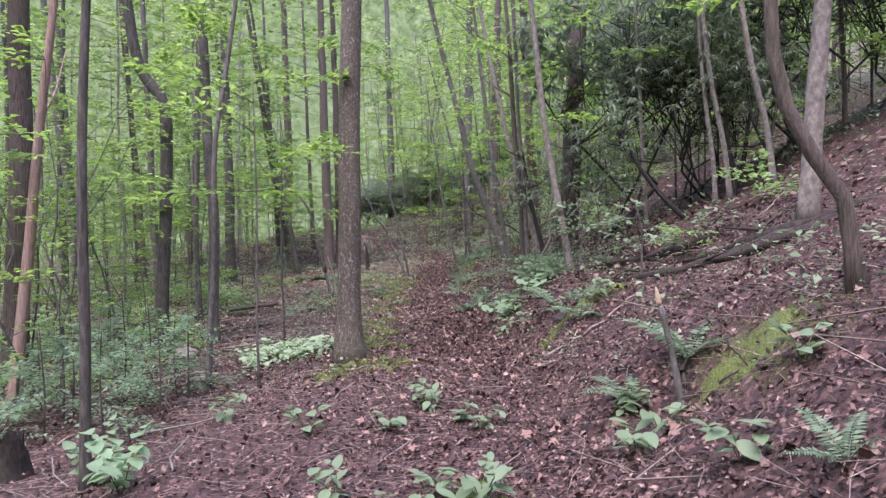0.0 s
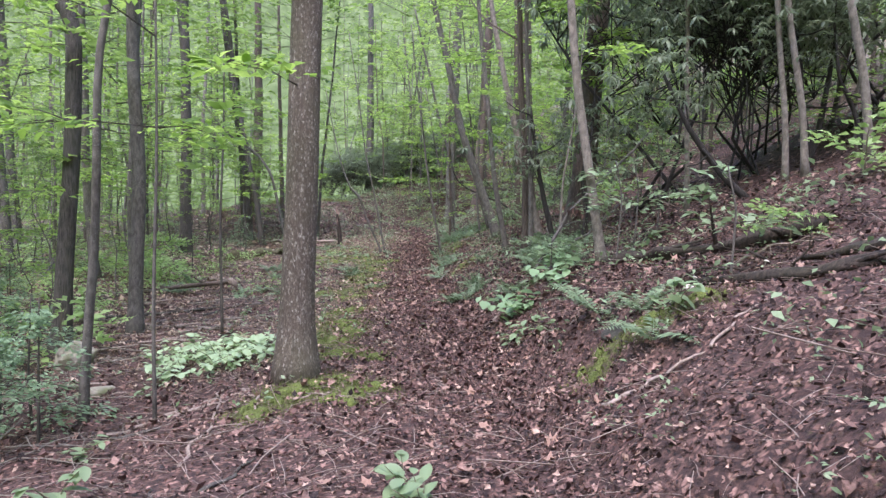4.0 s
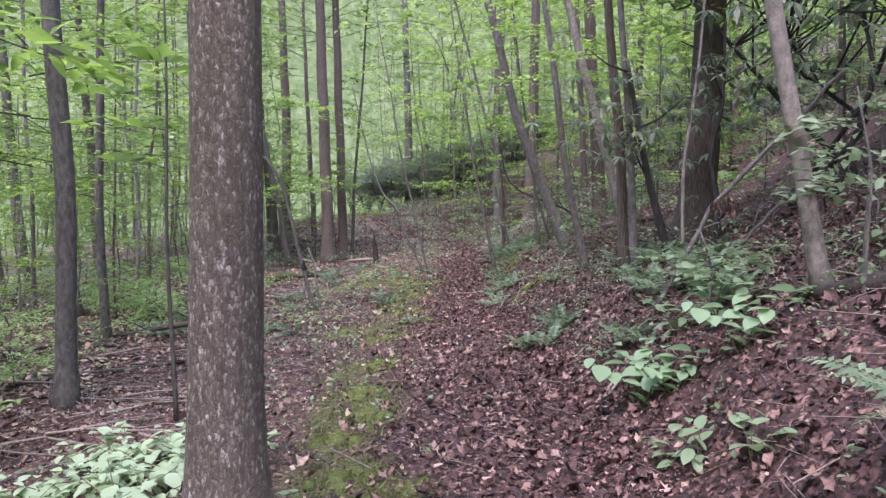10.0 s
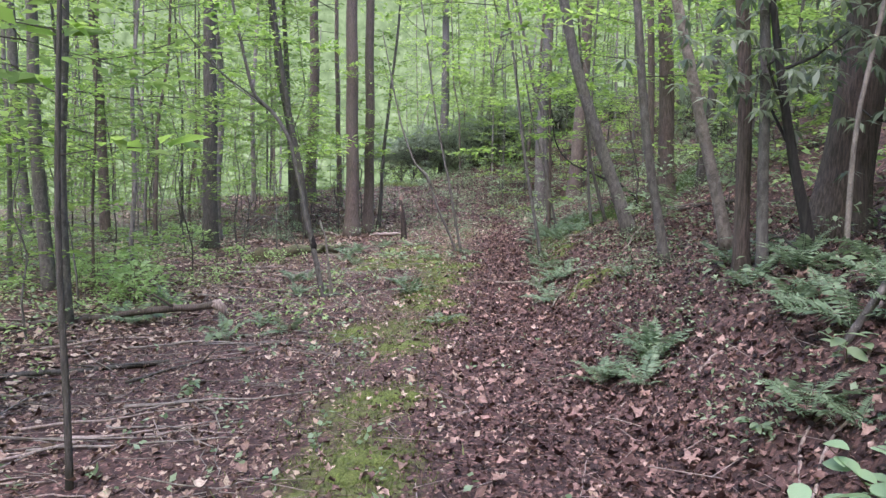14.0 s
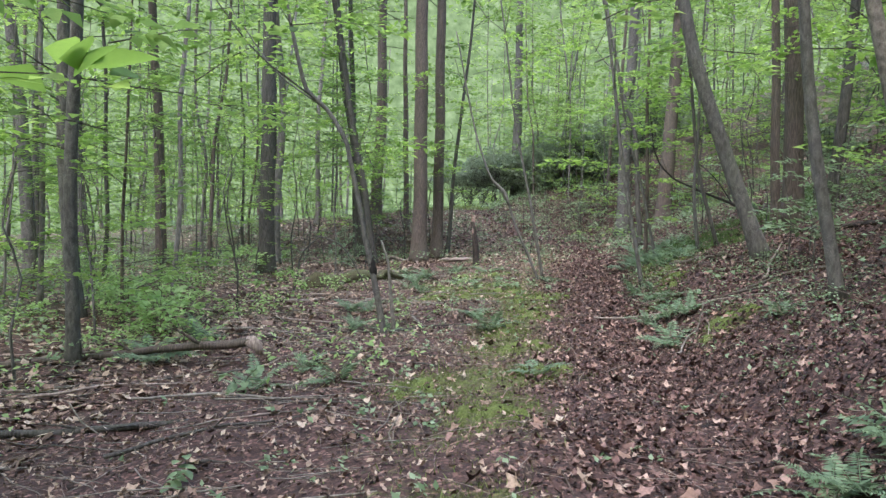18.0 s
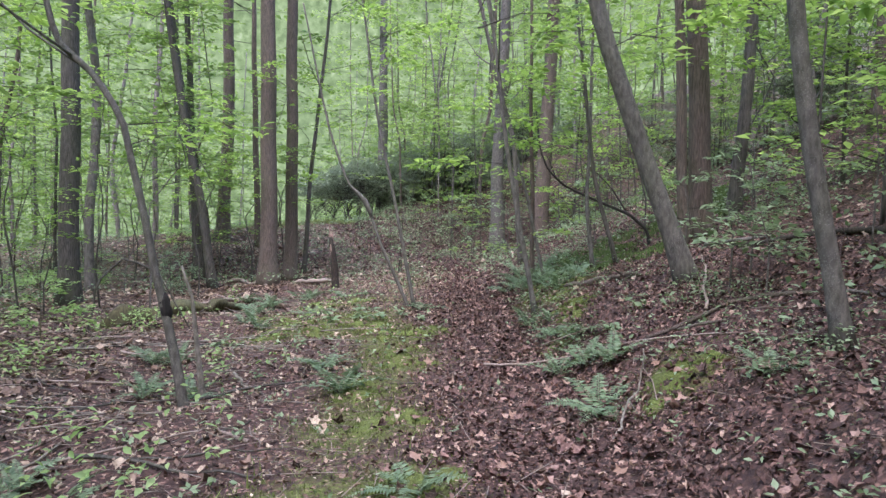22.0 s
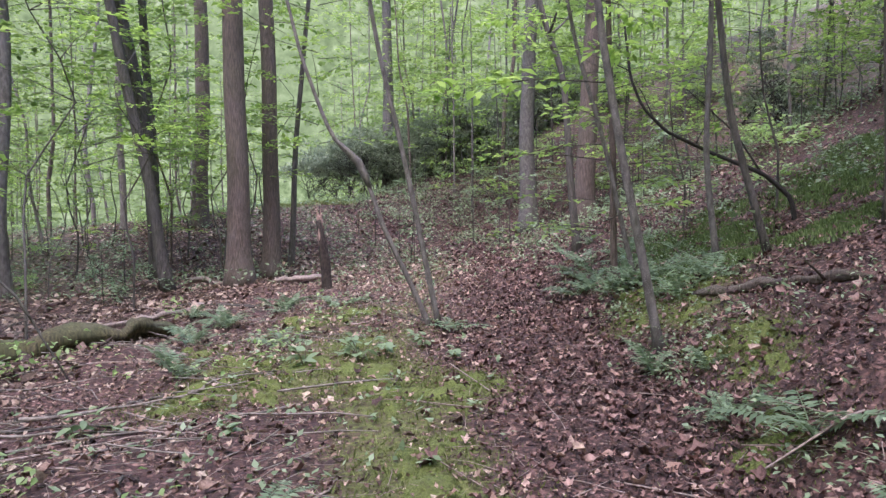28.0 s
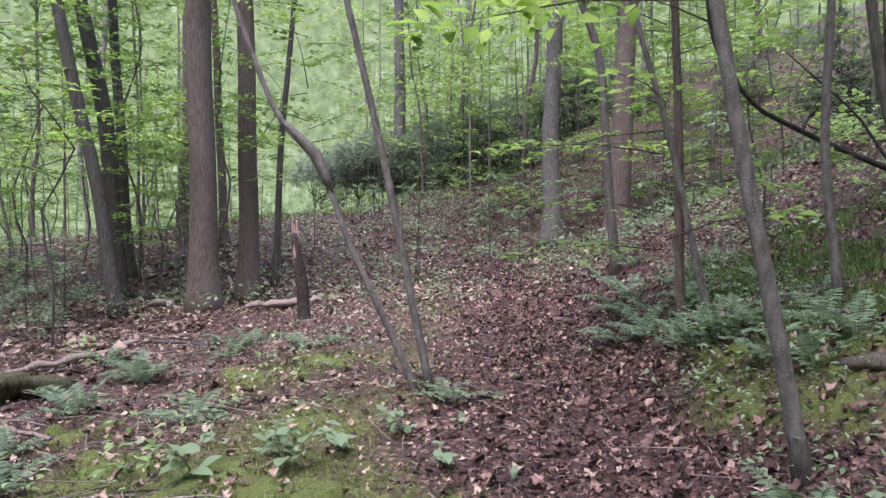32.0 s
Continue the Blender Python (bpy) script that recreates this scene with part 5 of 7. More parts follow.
def brush():
    """The tangle of dead branches on the bank below the big tree."""
    rng = np.random.default_rng(44)
    propped("dead_branch", [(1.85, 14.06, float(ground_z(1.85, 14.06)) - 0.03), (2.2, 14.2, 0.52), (2.72, 14.4, 0.9), (3.2, 14.7, 1.3)], 0.022, 0.012, BARK_DARK, "dark dead branch leaning up out of the bank", 1, 3)
    low = propped("fallen_branch", [(-8.0, 19.7, float(ground_z(-8.0, 19.7)) + 0.02), (-6.6, 20.2, -1.04), (-5.8, 20.25, -0.93), (-5.0, 20.25, -0.81), (-4.2, 20.25, -0.7)], 0.03, 0.052, BARK_BROWN, "long brown fallen branch propped on the slope with a snapped end", 2, 4)
    part("snapped_end", tube_mesh("snapped_end", np.array([(3.74, 0.55, 0.38), (3.8, 0.55, 0.37), (3.88, 0.55, 0.32), (3.93, 0.55, 0.22)]) + np.array([0, 0, float(-1.08 - (ground_z(-8.0, 19.7) + 0.02))]), np.array([0.045, 0.07, 0.06, 0.015]), 9, WOOD_PALE, rng, 0.3), low, "pale splintered end")
    propped("dead_branch", [(1.75, 14.4, float(ground_z(1.75, 14.4)) - 0.03), (2.38, 14.5, 1.19), (2.97, 14.5, 1.72), (3.6, 14.5, 2.4)], 0.026, 0.018, BARK_GREY, "long grey dead branch leaning against the young trees", 3, 4)
    propped("dead_branch", [(3.49, 25.34, 0.55), (3.61, 24.01, 0.63), (3.79, 23.34, 0.69), (3.91, 22.67, 0.75)], 0.024, 0.014, BARK_DARK, "dark dead branch lying level above the bank", 4, 2)
    propped("dead_branch", [(4.54, 27.40, 0.98), (4.32, 25.43, 0.91), (4.42, 24.47, 0.95), (4.50, 23.61, 0.97)], 0.026, 0.012, BARK_GREY, "long grey dead branch lying level above the bank", 5, 3)
    propped("dead_branch", [(1.54, 22.01, -0.07), (2.13, 21.78, 0.10), (2.86, 21.78, 0.27), (2.68, 20.75, 0.29)], 0.016, 0.01, BARK_BROWN, "brown dead branch reaching down the bank to the trail", 6, 2)
    for k in range(26):
        x, y = rng.uniform(2.5, 4.6), rng.uniform(14.6, 18.6)
        a, l, rise = rng.uniform(0, 6.28), rng.uniform(0.5, 1.5), rng.uniform(0.05, 0.6)
        x2, y2 = x + l * math.cos(a), y + 0.6 * l * math.sin(a)
        z, z2 = float(ground_z(x, y)) - 0.02, float(ground_z(x2, y2)) + rise
        mid = ((x + x2) / 2 + rng.normal(0, 0.08), (y + y2) / 2, (z + z2) / 2 + rng.uniform(0.0, 0.25))
        dark = k % 3
        propped("dead_branch", [(x, y, z), mid, (x2, y2, z2)], rng.uniform(0.008, 0.016), 0.003, (WOOD_PALE, BARK_DARK, BARK_GREY)[dark], ("pale bare dead branch in a tangle on the bank", "dark bare dead branch in a tangle on the bank", "grey bare dead branch in a tangle on the bank")[dark], 10 + k, 2)
    for k in range(12):
        x, y = rng.uniform(2.6, 4.8), rng.uniform(8.8, 12.6)
        a, l = rng.uniform(0, 6.28), rng.uniform(0.4, 1.1)
        x2, y2 = x + l * math.cos(a), y + l * math.sin(a)
        z, z2 = float(ground_z(x, y)) - 0.02, float(ground_z(x2, y2)) + rng.uniform(0.03, 0.3)
        propped("dead_branch", [(x, y, z), ((x + x2) / 2, (y + y2) / 2, (z + z2) / 2 + 0.1), (x2, y2, z2)], rng.uniform(0.008, 0.018), 0.003, (WOOD_PALE, BARK_ROT)[k % 2], ("pale bare dead branch beside a rotting log", "dark rotten branch beside a rotting log")[k % 2], 60 + k, 2)


brush()
propped("dead_branch", [(0.55, 20.45, float(ground_z(0.55, 20.45)) + 0.02), (0.72, 20.75, -0.52), (0.9, 21.0, -0.36), (0.93, 21.05, -0.1)], 0.012, 0.005, BARK_PALE, "thin bare dead twig standing up from the trail's edge", 8, 2)
propped("arched_branch", [(-6.2, 27.0, float(ground_z(-6.2, 27.0)) - 0.03), (-6.0, 27.0, 0.0), (-5.6, 27.0, 0.32), (-5.1, 27.0, 0.1), (-4.55, 27.0, float(ground_z(-4.55, 27.0)) - 0.02)], 0.022, 0.01, BARK_DARK, "dark dead branch arched over the lower slope", 7, 3)


def hanging_leaves():
    """Withered leaves hanging from the leaning dead branch."""
    rng = np.random.default_rng(46)
    x, y, z = 2.47, 14.45, 1.2
    n = 26
    p = np.stack([rng.normal(0, 0.07, n), rng.normal(0, 0.05, n), rng.uniform(-0.12, 0.02, n)], -1)
    m = turns(n, rng, 18)
    down = np.array([[1, 0, 0], [0, 0, 1], [0, -1, 0]], dtype=float)
    v, f = scattered(blade(1.0, 0.4, 0.16, 0.1), m @ down, p, rng.uniform(0.08, 0.15, n))
    ob = new("withered_leaves", mesh("withered_leaves", v, f, LITTER))
    ob.matrix_basis = pose(x, y, z)
    tagged(ob, "bunch of withered brown leaves hanging from a dead branch", "leaves", kind="stuff")


hanging_leaves()


def snag():
    """The broken dead trunk beside the trail."""
    rng = np.random.default_rng(2)
    x, y = -3.05, 33.5
    thing = new("snag")
    thing.matrix_basis = pose(x, y, float(ground_z(x, y)))
    p = smooth_path([(0.02, 0, -0.1), (-0.02, 0, 0.5), (-0.08, 0, 0.95), (-0.13, 0, 1.3)], 14)
    r = np.array([0.12, 0.1, 0.088, 0.085, 0.082, 0.085, 0.09, 0.085, 0.08, 0.075, 0.07, 0.065, 0.06, 0.05])
    part("trunk", tube_mesh("trunk", p, r, 12, BARK_ROT, rng, 0.22), thing)
    for dx, top in ((-0.17, 1.62), (-0.1, 1.5), (-0.13, 1.44)):
        part("splinter", tube_mesh("splinter", smooth_path([(dx + 0.03, 0, 1.15), (dx, 0.01, top)], 4), np.array([0.03, 0.024, 0.014, 0.004]), 5, BARK_PINK, rng, 0.2), thing, "pale torn wood")
    part("torn_face", tube_mesh("torn_face", smooth_path([(-0.1, -0.045, 0.75), (-0.11, -0.05, 1.0), (-0.13, -0.035, 1.25)], 7), np.array([0.008, 0.024, 0.03, 0.032, 0.03, 0.024, 0.012]), 8, BARK_PINK, rng, 0.2), thing, "reddish torn inner wood")
    tagged(thing, "broken dead snag with a splintered pale tip", "snag")


snag()


def stub():
    """The cut-off sapling with a pale broken tip on the bank."""
    x, y = 1.67, 4.96
    thing = new("broken_sapling")
    thing.matrix_basis = pose(x, y, float(ground_z(x, y)))
    p = smooth_path([(0.0, 0, -0.1), (-0.08, 0, 0.34), (-0.15, 0, 0.63)], 9)
    part("stem", tube_mesh("stem", p, np.linspace(0.026, 0.019, 9), 9, BARK_GREY, np.random.default_rng(1), 0.06), thing)
    q = smooth_path([(-0.155, 0, 0.630), (-0.167, 0, 0.690), (-0.180, 0, 0.750)], 6)
    part("broken_tip", tube_mesh("broken_tip", q, np.array([0.0185, 0.019, 0.018, 0.015, 0.010, 0.003]), 8, WOOD_FRESH, np.random.default_rng(4), 0.1), thing, "fresh orange-tan broken wood")
    tagged(thing, "broken sapling stem with a bare tan tip", "stump")


stub()


def arching_branch():
    """A dark stem that arches up out of the slope and over towards the trail."""
    thing = new("arching_branch")
    x, y = 3.46, 29.2
    z0 = float(ground_z(x, y))
    thing.matrix_basis = pose(x, y, z0)
    q = [(0.0, 0, -0.1), (0.0, 0, 0.05), (-0.05, 0, 0.27), (-0.42, -0.05, 0.56), (-1.08, -0.15, 0.8), (-1.72, -0.3, 1.06), (-2.04, -0.4, 1.34), (-2.2, -0.45, 1.68), (-2.3, -0.5, 2.4)]
    line = smooth_path(q, 30)
    part("stem", tube_mesh("stem", line, np.linspace(0.034, 0.012, 30), 8, BARK_BLACK, np.random.default_rng(8), 0.06), thing)
    over = smooth_path([(-0.44, -0.03, 0.57), (-0.76, 0, 1.07), (-1.08, 0.05, 1.38), (-1.37, 0.05, 1.63)], 9)
    part("branch", tube_mesh("branch", over, np.linspace(0.016, 0.006, 9), 6, BARK_BLACK, np.random.default_rng(9), 0.08), thing)
    for i, dx, dz in ((14, 0.3, 0.4), (19, -0.2, 0.5), (24, -0.5, 0.25)):
        p = line[i]
        part("twig", tube_mesh("twig", smooth_path([p, p + np.array([dx * 0.5, 0.1, dz * 0.6]), p + np.array([dx, 0.15, dz])], 6), np.linspace(0.01, 0.003, 6), 5, BARK_BLACK), thing)
    tagged(thing, "dark bare branch arching down to the slope", "branch")


arching_branch()


def boulder(x, y, size, seed, label, mat):
    rng = np.random.default_rng(seed)
    bm = bmesh.new()
    bmesh.ops.create_icosphere(bm, subdivisions=3, radius=1.0)
    off = rng.uniform(0, 50, 3)
    for v in bm.verts:
        n = noise.noise(Vector(v.co) * 1.3 + Vector(off)) * 0.35 + noise.noise(Vector(v.co) * 4 + Vector(off)) * 0.08
        v.co = Vector((v.co.x * size[0], v.co.y * size[1], v.co.z * size[2])) * (1 + n)
    me = bpy.data.meshes.new("boulder")
    bm.to_mesh(me)
    bm.free()
    me.materials.append(mat)
    ob = new("boulder", me)
    fall = math.degrees(math.atan(float(ground_z(x + 0.1, y) - ground_z(x - 0.1, y)) / 0.2))
    ob.matrix_basis = pose(x, y, float(ground_z(x, y)) + size[2] * 0.35, 0, -fall, 0) @ pose(0, 0, 0, 0, 0, float(rng.uniform(0, 360)))
    tagged(ob, label, "rock")


boulder(1.62, 9.12, (0.2, 0.1, 0.035), 8, "flat damp dark rock under a fern", ROCK_WET)
boulder(-3.3, 11.0, (0.22, 0.12, 0.05), 12, "flat brown rock beside pale sticks", ROCK)
boulder(-4.15, 12.35, (0.24, 0.18, 0.2), 3, "pale grey boulder on the lower slope", ROCK)


def mushroom(x, y, r, seed):
    """A small pale cap on a short stalk."""
    thing = new("mushroom")
    thing.matrix_basis = pose(x, y, float(ground_z(x, y)) + 0.02, 8, -10, 40 * seed)
    rng = np.random.default_rng(seed)
    part("stalk", tube_mesh("stalk", np.array([(0, 0, -0.03), (0.004, 0, 0.02), (0.0, 0, 0.6 * r)]), np.array([0.26, 0.2, 0.18]) * r, 8, MUSHROOM, rng, 0.1), thing)
    part("cap", tube_mesh("cap", np.array([(0, 0, 0.45 * r), (0, 0, 0.5 * r), (0, 0, 0.72 * r), (0, 0, 0.95 * r), (0, 0, 1.05 * r)]), np.array([0.8, 1.0, 0.9, 0.5, 0.1]) * r, 14, MUSHROOM, rng, 0.08), thing)
    tagged(thing, "small whitish mushroom among dark leaves on the bank", "mushroom", group="mushrooms on the bank")


for k, (mx, my, mr) in enumerate(((2.22, 9.2, 0.045), (2.5, 9.82, 0.03), (4.0, 9.09, 0.05), (2.9, 9.3, 0.026))):
    mushroom(mx, my, mr, k)


def stump():
    x, y = -3.42, 6.15
    thing = new("stump")
    thing.matrix_basis = pose(x, y, float(ground_z(x, y)))
    rng = np.random.default_rng(6)
    rim = 0.3 + 0.12 * np.sin(np.linspace(0, 12.5, 18, endpoint=False)) + rng.normal(0, 0.04, 18)
    v, f = tube([(0, 0, -0.1), (0, 0, 0.05), (0.01, 0, 0.16), (0.02, 0, 0.3)], [0.24, 0.18, 0.15, 0.14], 18, rng, 0.2, closed=False)
    w, g = tube([(0.02, 0, 0.3), (0.02, 0, 0.2), (0, 0, 0.02), (0, 0, 0.0)], [0.115, 0.11, 0.1, 0.01], 18, rng, 0.15, closed=False)
    v[-18:, 2], w[:18, 2] = rim, rim
    part("shell", mesh("shell", v, f, BARK_ROT, True), thing)
    part("hollow", mesh("hollow", w, g, BARK_CHAR, True), thing, "black rotten hollow")
    tagged(thing, "black hollow rotten stump under shrubs", "stump")


stump()


# ---- ferns ----
def frond_mesh(rng, length):
    """An arching fern frond along +y with paired leaflets."""
    n = 22
    s = np.linspace(0.1, 1.0, n)
    arch = 0.55 * s - 0.5 * s * s
    spine = np.stack([np.zeros(n), s * 0.92, arch], -1) * length
    stalk = tube(np.concatenate([[[0, 0, 0]], spine[::4], spine[-1:]]), np.linspace(0.0035, 0.001, 2 + len(spine[::4])), 3, closed=False)
    wide = 0.15 * length * np.sin(np.clip(s * 1.02, 0, 1) ** 0.75 * math.pi) ** 0.8 + 0.006
    shape = (np.array([[0, 0, 0], [-0.11, 0.35, 0.02], [0.11, 0.35, 0.02], [0, 1, -0.1]]), np.array([[0, 2, 1], [1, 2, 3]]))
    p = np.repeat(spine, 2, 0)
    side = np.tile([-1.0, 1.0], n)
    m = turns(2 * n, rng, 9, heading=-side * 1.32)
    v, f = scattered((shape[0] * np.array([1.5, 1, 1]), shape[1]), m, p, np.repeat(wide, 2))
    quads = stalk[1]
    tris = np.concatenate([quads[:, [0, 1, 2]], quads[:, [0, 2, 3]]])
    vv, ff = joined([(stalk[0], tris), (v, f)])
    return mesh("frond", vv, ff, LEAF_FERN)


def fern_kinds():
    kinds = []
    for k in range(4):
        rng = np.random.default_rng(300 + k)
        thing = new("fern")
        count = (7, 9, 6, 8)[k]
        for i in range(count):
            me = frond_mesh(rng, rng.uniform(0.34, 0.52))
            part("frond", me, thing, at=pose(0, 0, 0, rng.uniform(2, 38), rng.uniform(-12, 12), 360 * i / count + rng.uniform(-18, 18)))
        tagged(thing, "evergreen fern with arching grey-green fronds in leaf litter", "fern", group="ferns along the trail")
        kinds.append(thing)
    return kinds


def ferns():
    rng = np.random.default_rng(21)
    kinds = fern_kinds()
    early = [(1.70, 8.49), (1.85, 15.2), (2.05, 15.35), (2.55, 14.9), (1.42, 5.3), (1.81, 5.30), (1.59, 2.92), (1.84, 9.22), (2.1, 13.2), (2.13, 14.34), (2.20, 17.43), (1.10, 16.25), (1.68, 9.92), (2.19, 16.06), (1.9, 15.45), (1.02, 16.05), (0.80, 16.16), (1.39, 13.89), (1.5, 13.6), (2.31, 13.65), (2.46, 14.97)]
    middle = [(1.09, 16.10), (0.66, 16.1), (0.9, 15.6), (-0.87, 19.48), (0.82, 22.56), (1.53, 20.10), (0.98, 22.20), (0.62, 21.23), (-1.64, 22.35), (1.05, 28.40), (1.69, 27.27), (-1.96, 23.48), (0.57, 22.66), (0.97, 22.25)]
    later = [(1.09, 30.18), (1.27, 28.20), (-4.13, 24.20), (1.23, 30.27), (1.16, 28.30), (0.88, 29.95), (1.25, 27.48), (0.90, 25.25), (0.66, 25.73), (0.95, 23.85), (-3.90, 30.00), (-3.36, 31.71), (-3.46, 26.86), (0.99, 29.65), (1.27, 31.60), (1.42, 34.27), (-3.27, 30.85), (-0.87, 28.40)]
    last = [(-3.85, 28.56), (1.32, 27.07), (-3.82, 29.68), (-2.53, 31.28), (1.54, 28.61), (1.46, 29.15), (1.36, 29.68), (1.61, 30.00), (1.06, 28.93), (1.96, 29.04), (1.76, 30.85), (1.11, 30.96), (0.76, 24.50), (2.26, 30.11)]
    bed = [(float(rng.uniform(0.85, 2.3)), float(rng.uniform(27.6, 33.5))) for _ in range(9)] + [(float(rng.uniform(1.7, 2.8)), float(rng.uniform(13.5, 20.0))) for _ in range(10)] + [(float(rng.uniform(-5.5, -2.6)), float(rng.uniform(19.0, 32.0))) for _ in range(14)]
    for k, (x, y) in enumerate(early + middle + later + last + bed):
        m = pose(x, y, float(ground_z(x, y)) - 0.01, rng.uniform(-8, 8), rng.uniform(-8, 8), rng.uniform(0, 360)) @ Matrix.Scale(float(rng.uniform(0.75, 1.25)), 4)
        if k < 4:
            kinds[k].matrix_basis = pose(x, y, float(ground_z(x, y)) - 0.01, 0, 0, rng.uniform(0, 360)) @ Matrix.Scale((1.3, 1.1, 1.0, 1.0)[k], 4)
        else:
            copy_thing(kinds[k % 4], m)


ferns()


# ---- seedlings and low leafy plants ----
LEAF_SHAPE = {}


def leaf_mesh(mat, width, droop):
    key = (mat.name, width)
    if key not in LEAF_SHAPE:
        LEAF_SHAPE[key] = mesh("leaf", *ovate(width, droop), mat)
    return LEAF_SHAPE[key]


def leafy_plant(seed, name, label, mat, tall, leaves, size, width=0.55, spread=0.16):
    """A small plant: stems with single leaves, each a part of its own."""
    rng = np.random.default_rng(seed)
    thing = new(name)
    me = leaf_mesh(mat, width, 0.2)
    for s in range(3):
        h = rng.uniform(0, 6.28)
        tip = np.array([math.cos(h) * spread, math.sin(h) * spread, tall * rng.uniform(0.7, 1.0)])
        p = smooth_path([(0, 0, -0.03), tuple(tip * np.array([0.35, 0.35, 0.6])), tuple(tip)], 7)
        part("stem", tube_mesh("stem", p, np.linspace(0.005, 0.002, 7), 4, STEM), thing)
        for k in range(leaves // 3):
            q = p[min(6, 2 + int(k * 5 / (leaves / 3)))]
            a = rng.uniform(0, 6.28)
            l = size * rng.uniform(0.7, 1.25)
            m = Matrix.Translation(Vector(q)) @ Euler((radians(rng.normal(-6, 14)), radians(rng.normal(0, 12)), a)).to_matrix().to_4x4() @ Matrix.Scale(float(l), 4)
            part("leaf", me, thing, at=m)
    return tagged(thing, label, "plant", group="low plants along the trail")


def low_plants():
    rng = np.random.default_rng(31)
    green = [leafy_plant(401 + k, "seedling", "low seedling with broad light-green leaves in leaf litter", LEAF_HERB, 0.16 + 0.05 * k, 15, 0.10 + 0.015 * k) for k in range(3)]
    broad = leafy_plant(411, "leafy_shrub", "leafy bank plant with broad pale-green leaves", LEAF_BROAD, 0.40, 27, 0.135, 0.72, 0.3)
    pale = [leafy_plant(421 + k, "pale_seedling", "low spreading plant with whitish-green leaves", LEAF_PALE, 0.26, 24, 0.11, 0.66, 0.34) for k in range(2)]
    spots = {
        "green": [(0.25, 6.28), (0.04, 6.8), (-0.99, 6.17), (0.4, 6.0), (1.3, 5.2), (1.45, 4.7), (1.2, 4.4), (0.1, 4.45), (0.32, 4.25), (-0.1, 4.1), (0.42, 4.6), (-0.04, 7.03), (-0.32, 6.12), (1.44, 3.51), (2.02, 4.11), (1.21, 13.95), (1.79, 13.65), (1.91, 8.63), (1.04, 11.43), (1.15, 11.2), (1.3, 10.9), (1.94, 9.03), (1.74, 14.25), (2.16, 14.10), (-1.55, 27.38), (-1.96, 27.27), (-2.27, 26.76), (1.26, 23.43), (1.60, 23.58), (1.08, 28.20), (1.53, 27.27), (-1.17, 27.68), (-1.77, 26.86), (-0.87, 26.96),
                  (-0.50, 4.32), (-1.99, 7.33), (-2.36, 8.43), (-3.07, 16.41), (-3.67, 18.77), (-2.47, 24.92), (-3.57, 25.12), (1.76, 12.64), (2.16, 12.24), (1.56, 13.05), (2.46, 15.59), (2.96, 14.66), (3.26, 13.45), (2.76, 12.44)],
        "broad": [(-2.0, 5.0), (-2.5, 5.75), (-2.87, 6.7), (-2.2, 5.4), (1.15, 12.5), (1.32, 12.3), (1.66, 12.0), (1.25, 12.85), (1.9, 13.1), (2.1, 14.0)],
        "pale": [(float(x), float(y)) for x, y in ((-2.75, 12.0), (-2.75, 12.4), (-2.6, 13.1), (-2.33, 13.2), (-2.9, 13.3), (-2.83, 11.95), (-2.1, 12.9), (-2.5, 12.65), (-2.23, 12.2), (-2.42, 13.0), (-1.9, 12.5), (-1.6, 12.3), (-2.04, 11.8), (-2.98, 12.8), (-1.75, 12.1))] + [(float(-2.6 + 0.1 * (k % 5) - 0.06 * (k % 7) + rng.normal(0, 0.3)), 11.1 + 0.14 * k) for k in range(15)],
    }
    for kind, protos in (("green", green), ("broad", [broad]), ("pale", pale)):
        for k, (x, y) in enumerate(spots[kind]):
            m = pose(x, y, float(ground_z(x, y)), 0, 0, rng.uniform(0, 360))
            if k < len(protos):
                protos[k].matrix_basis = m
            else:
                copy_thing(protos[k % len(protos)], m @ Matrix.Scale(float(rng.uniform(0.7, 1.2)), 4))


low_plants()


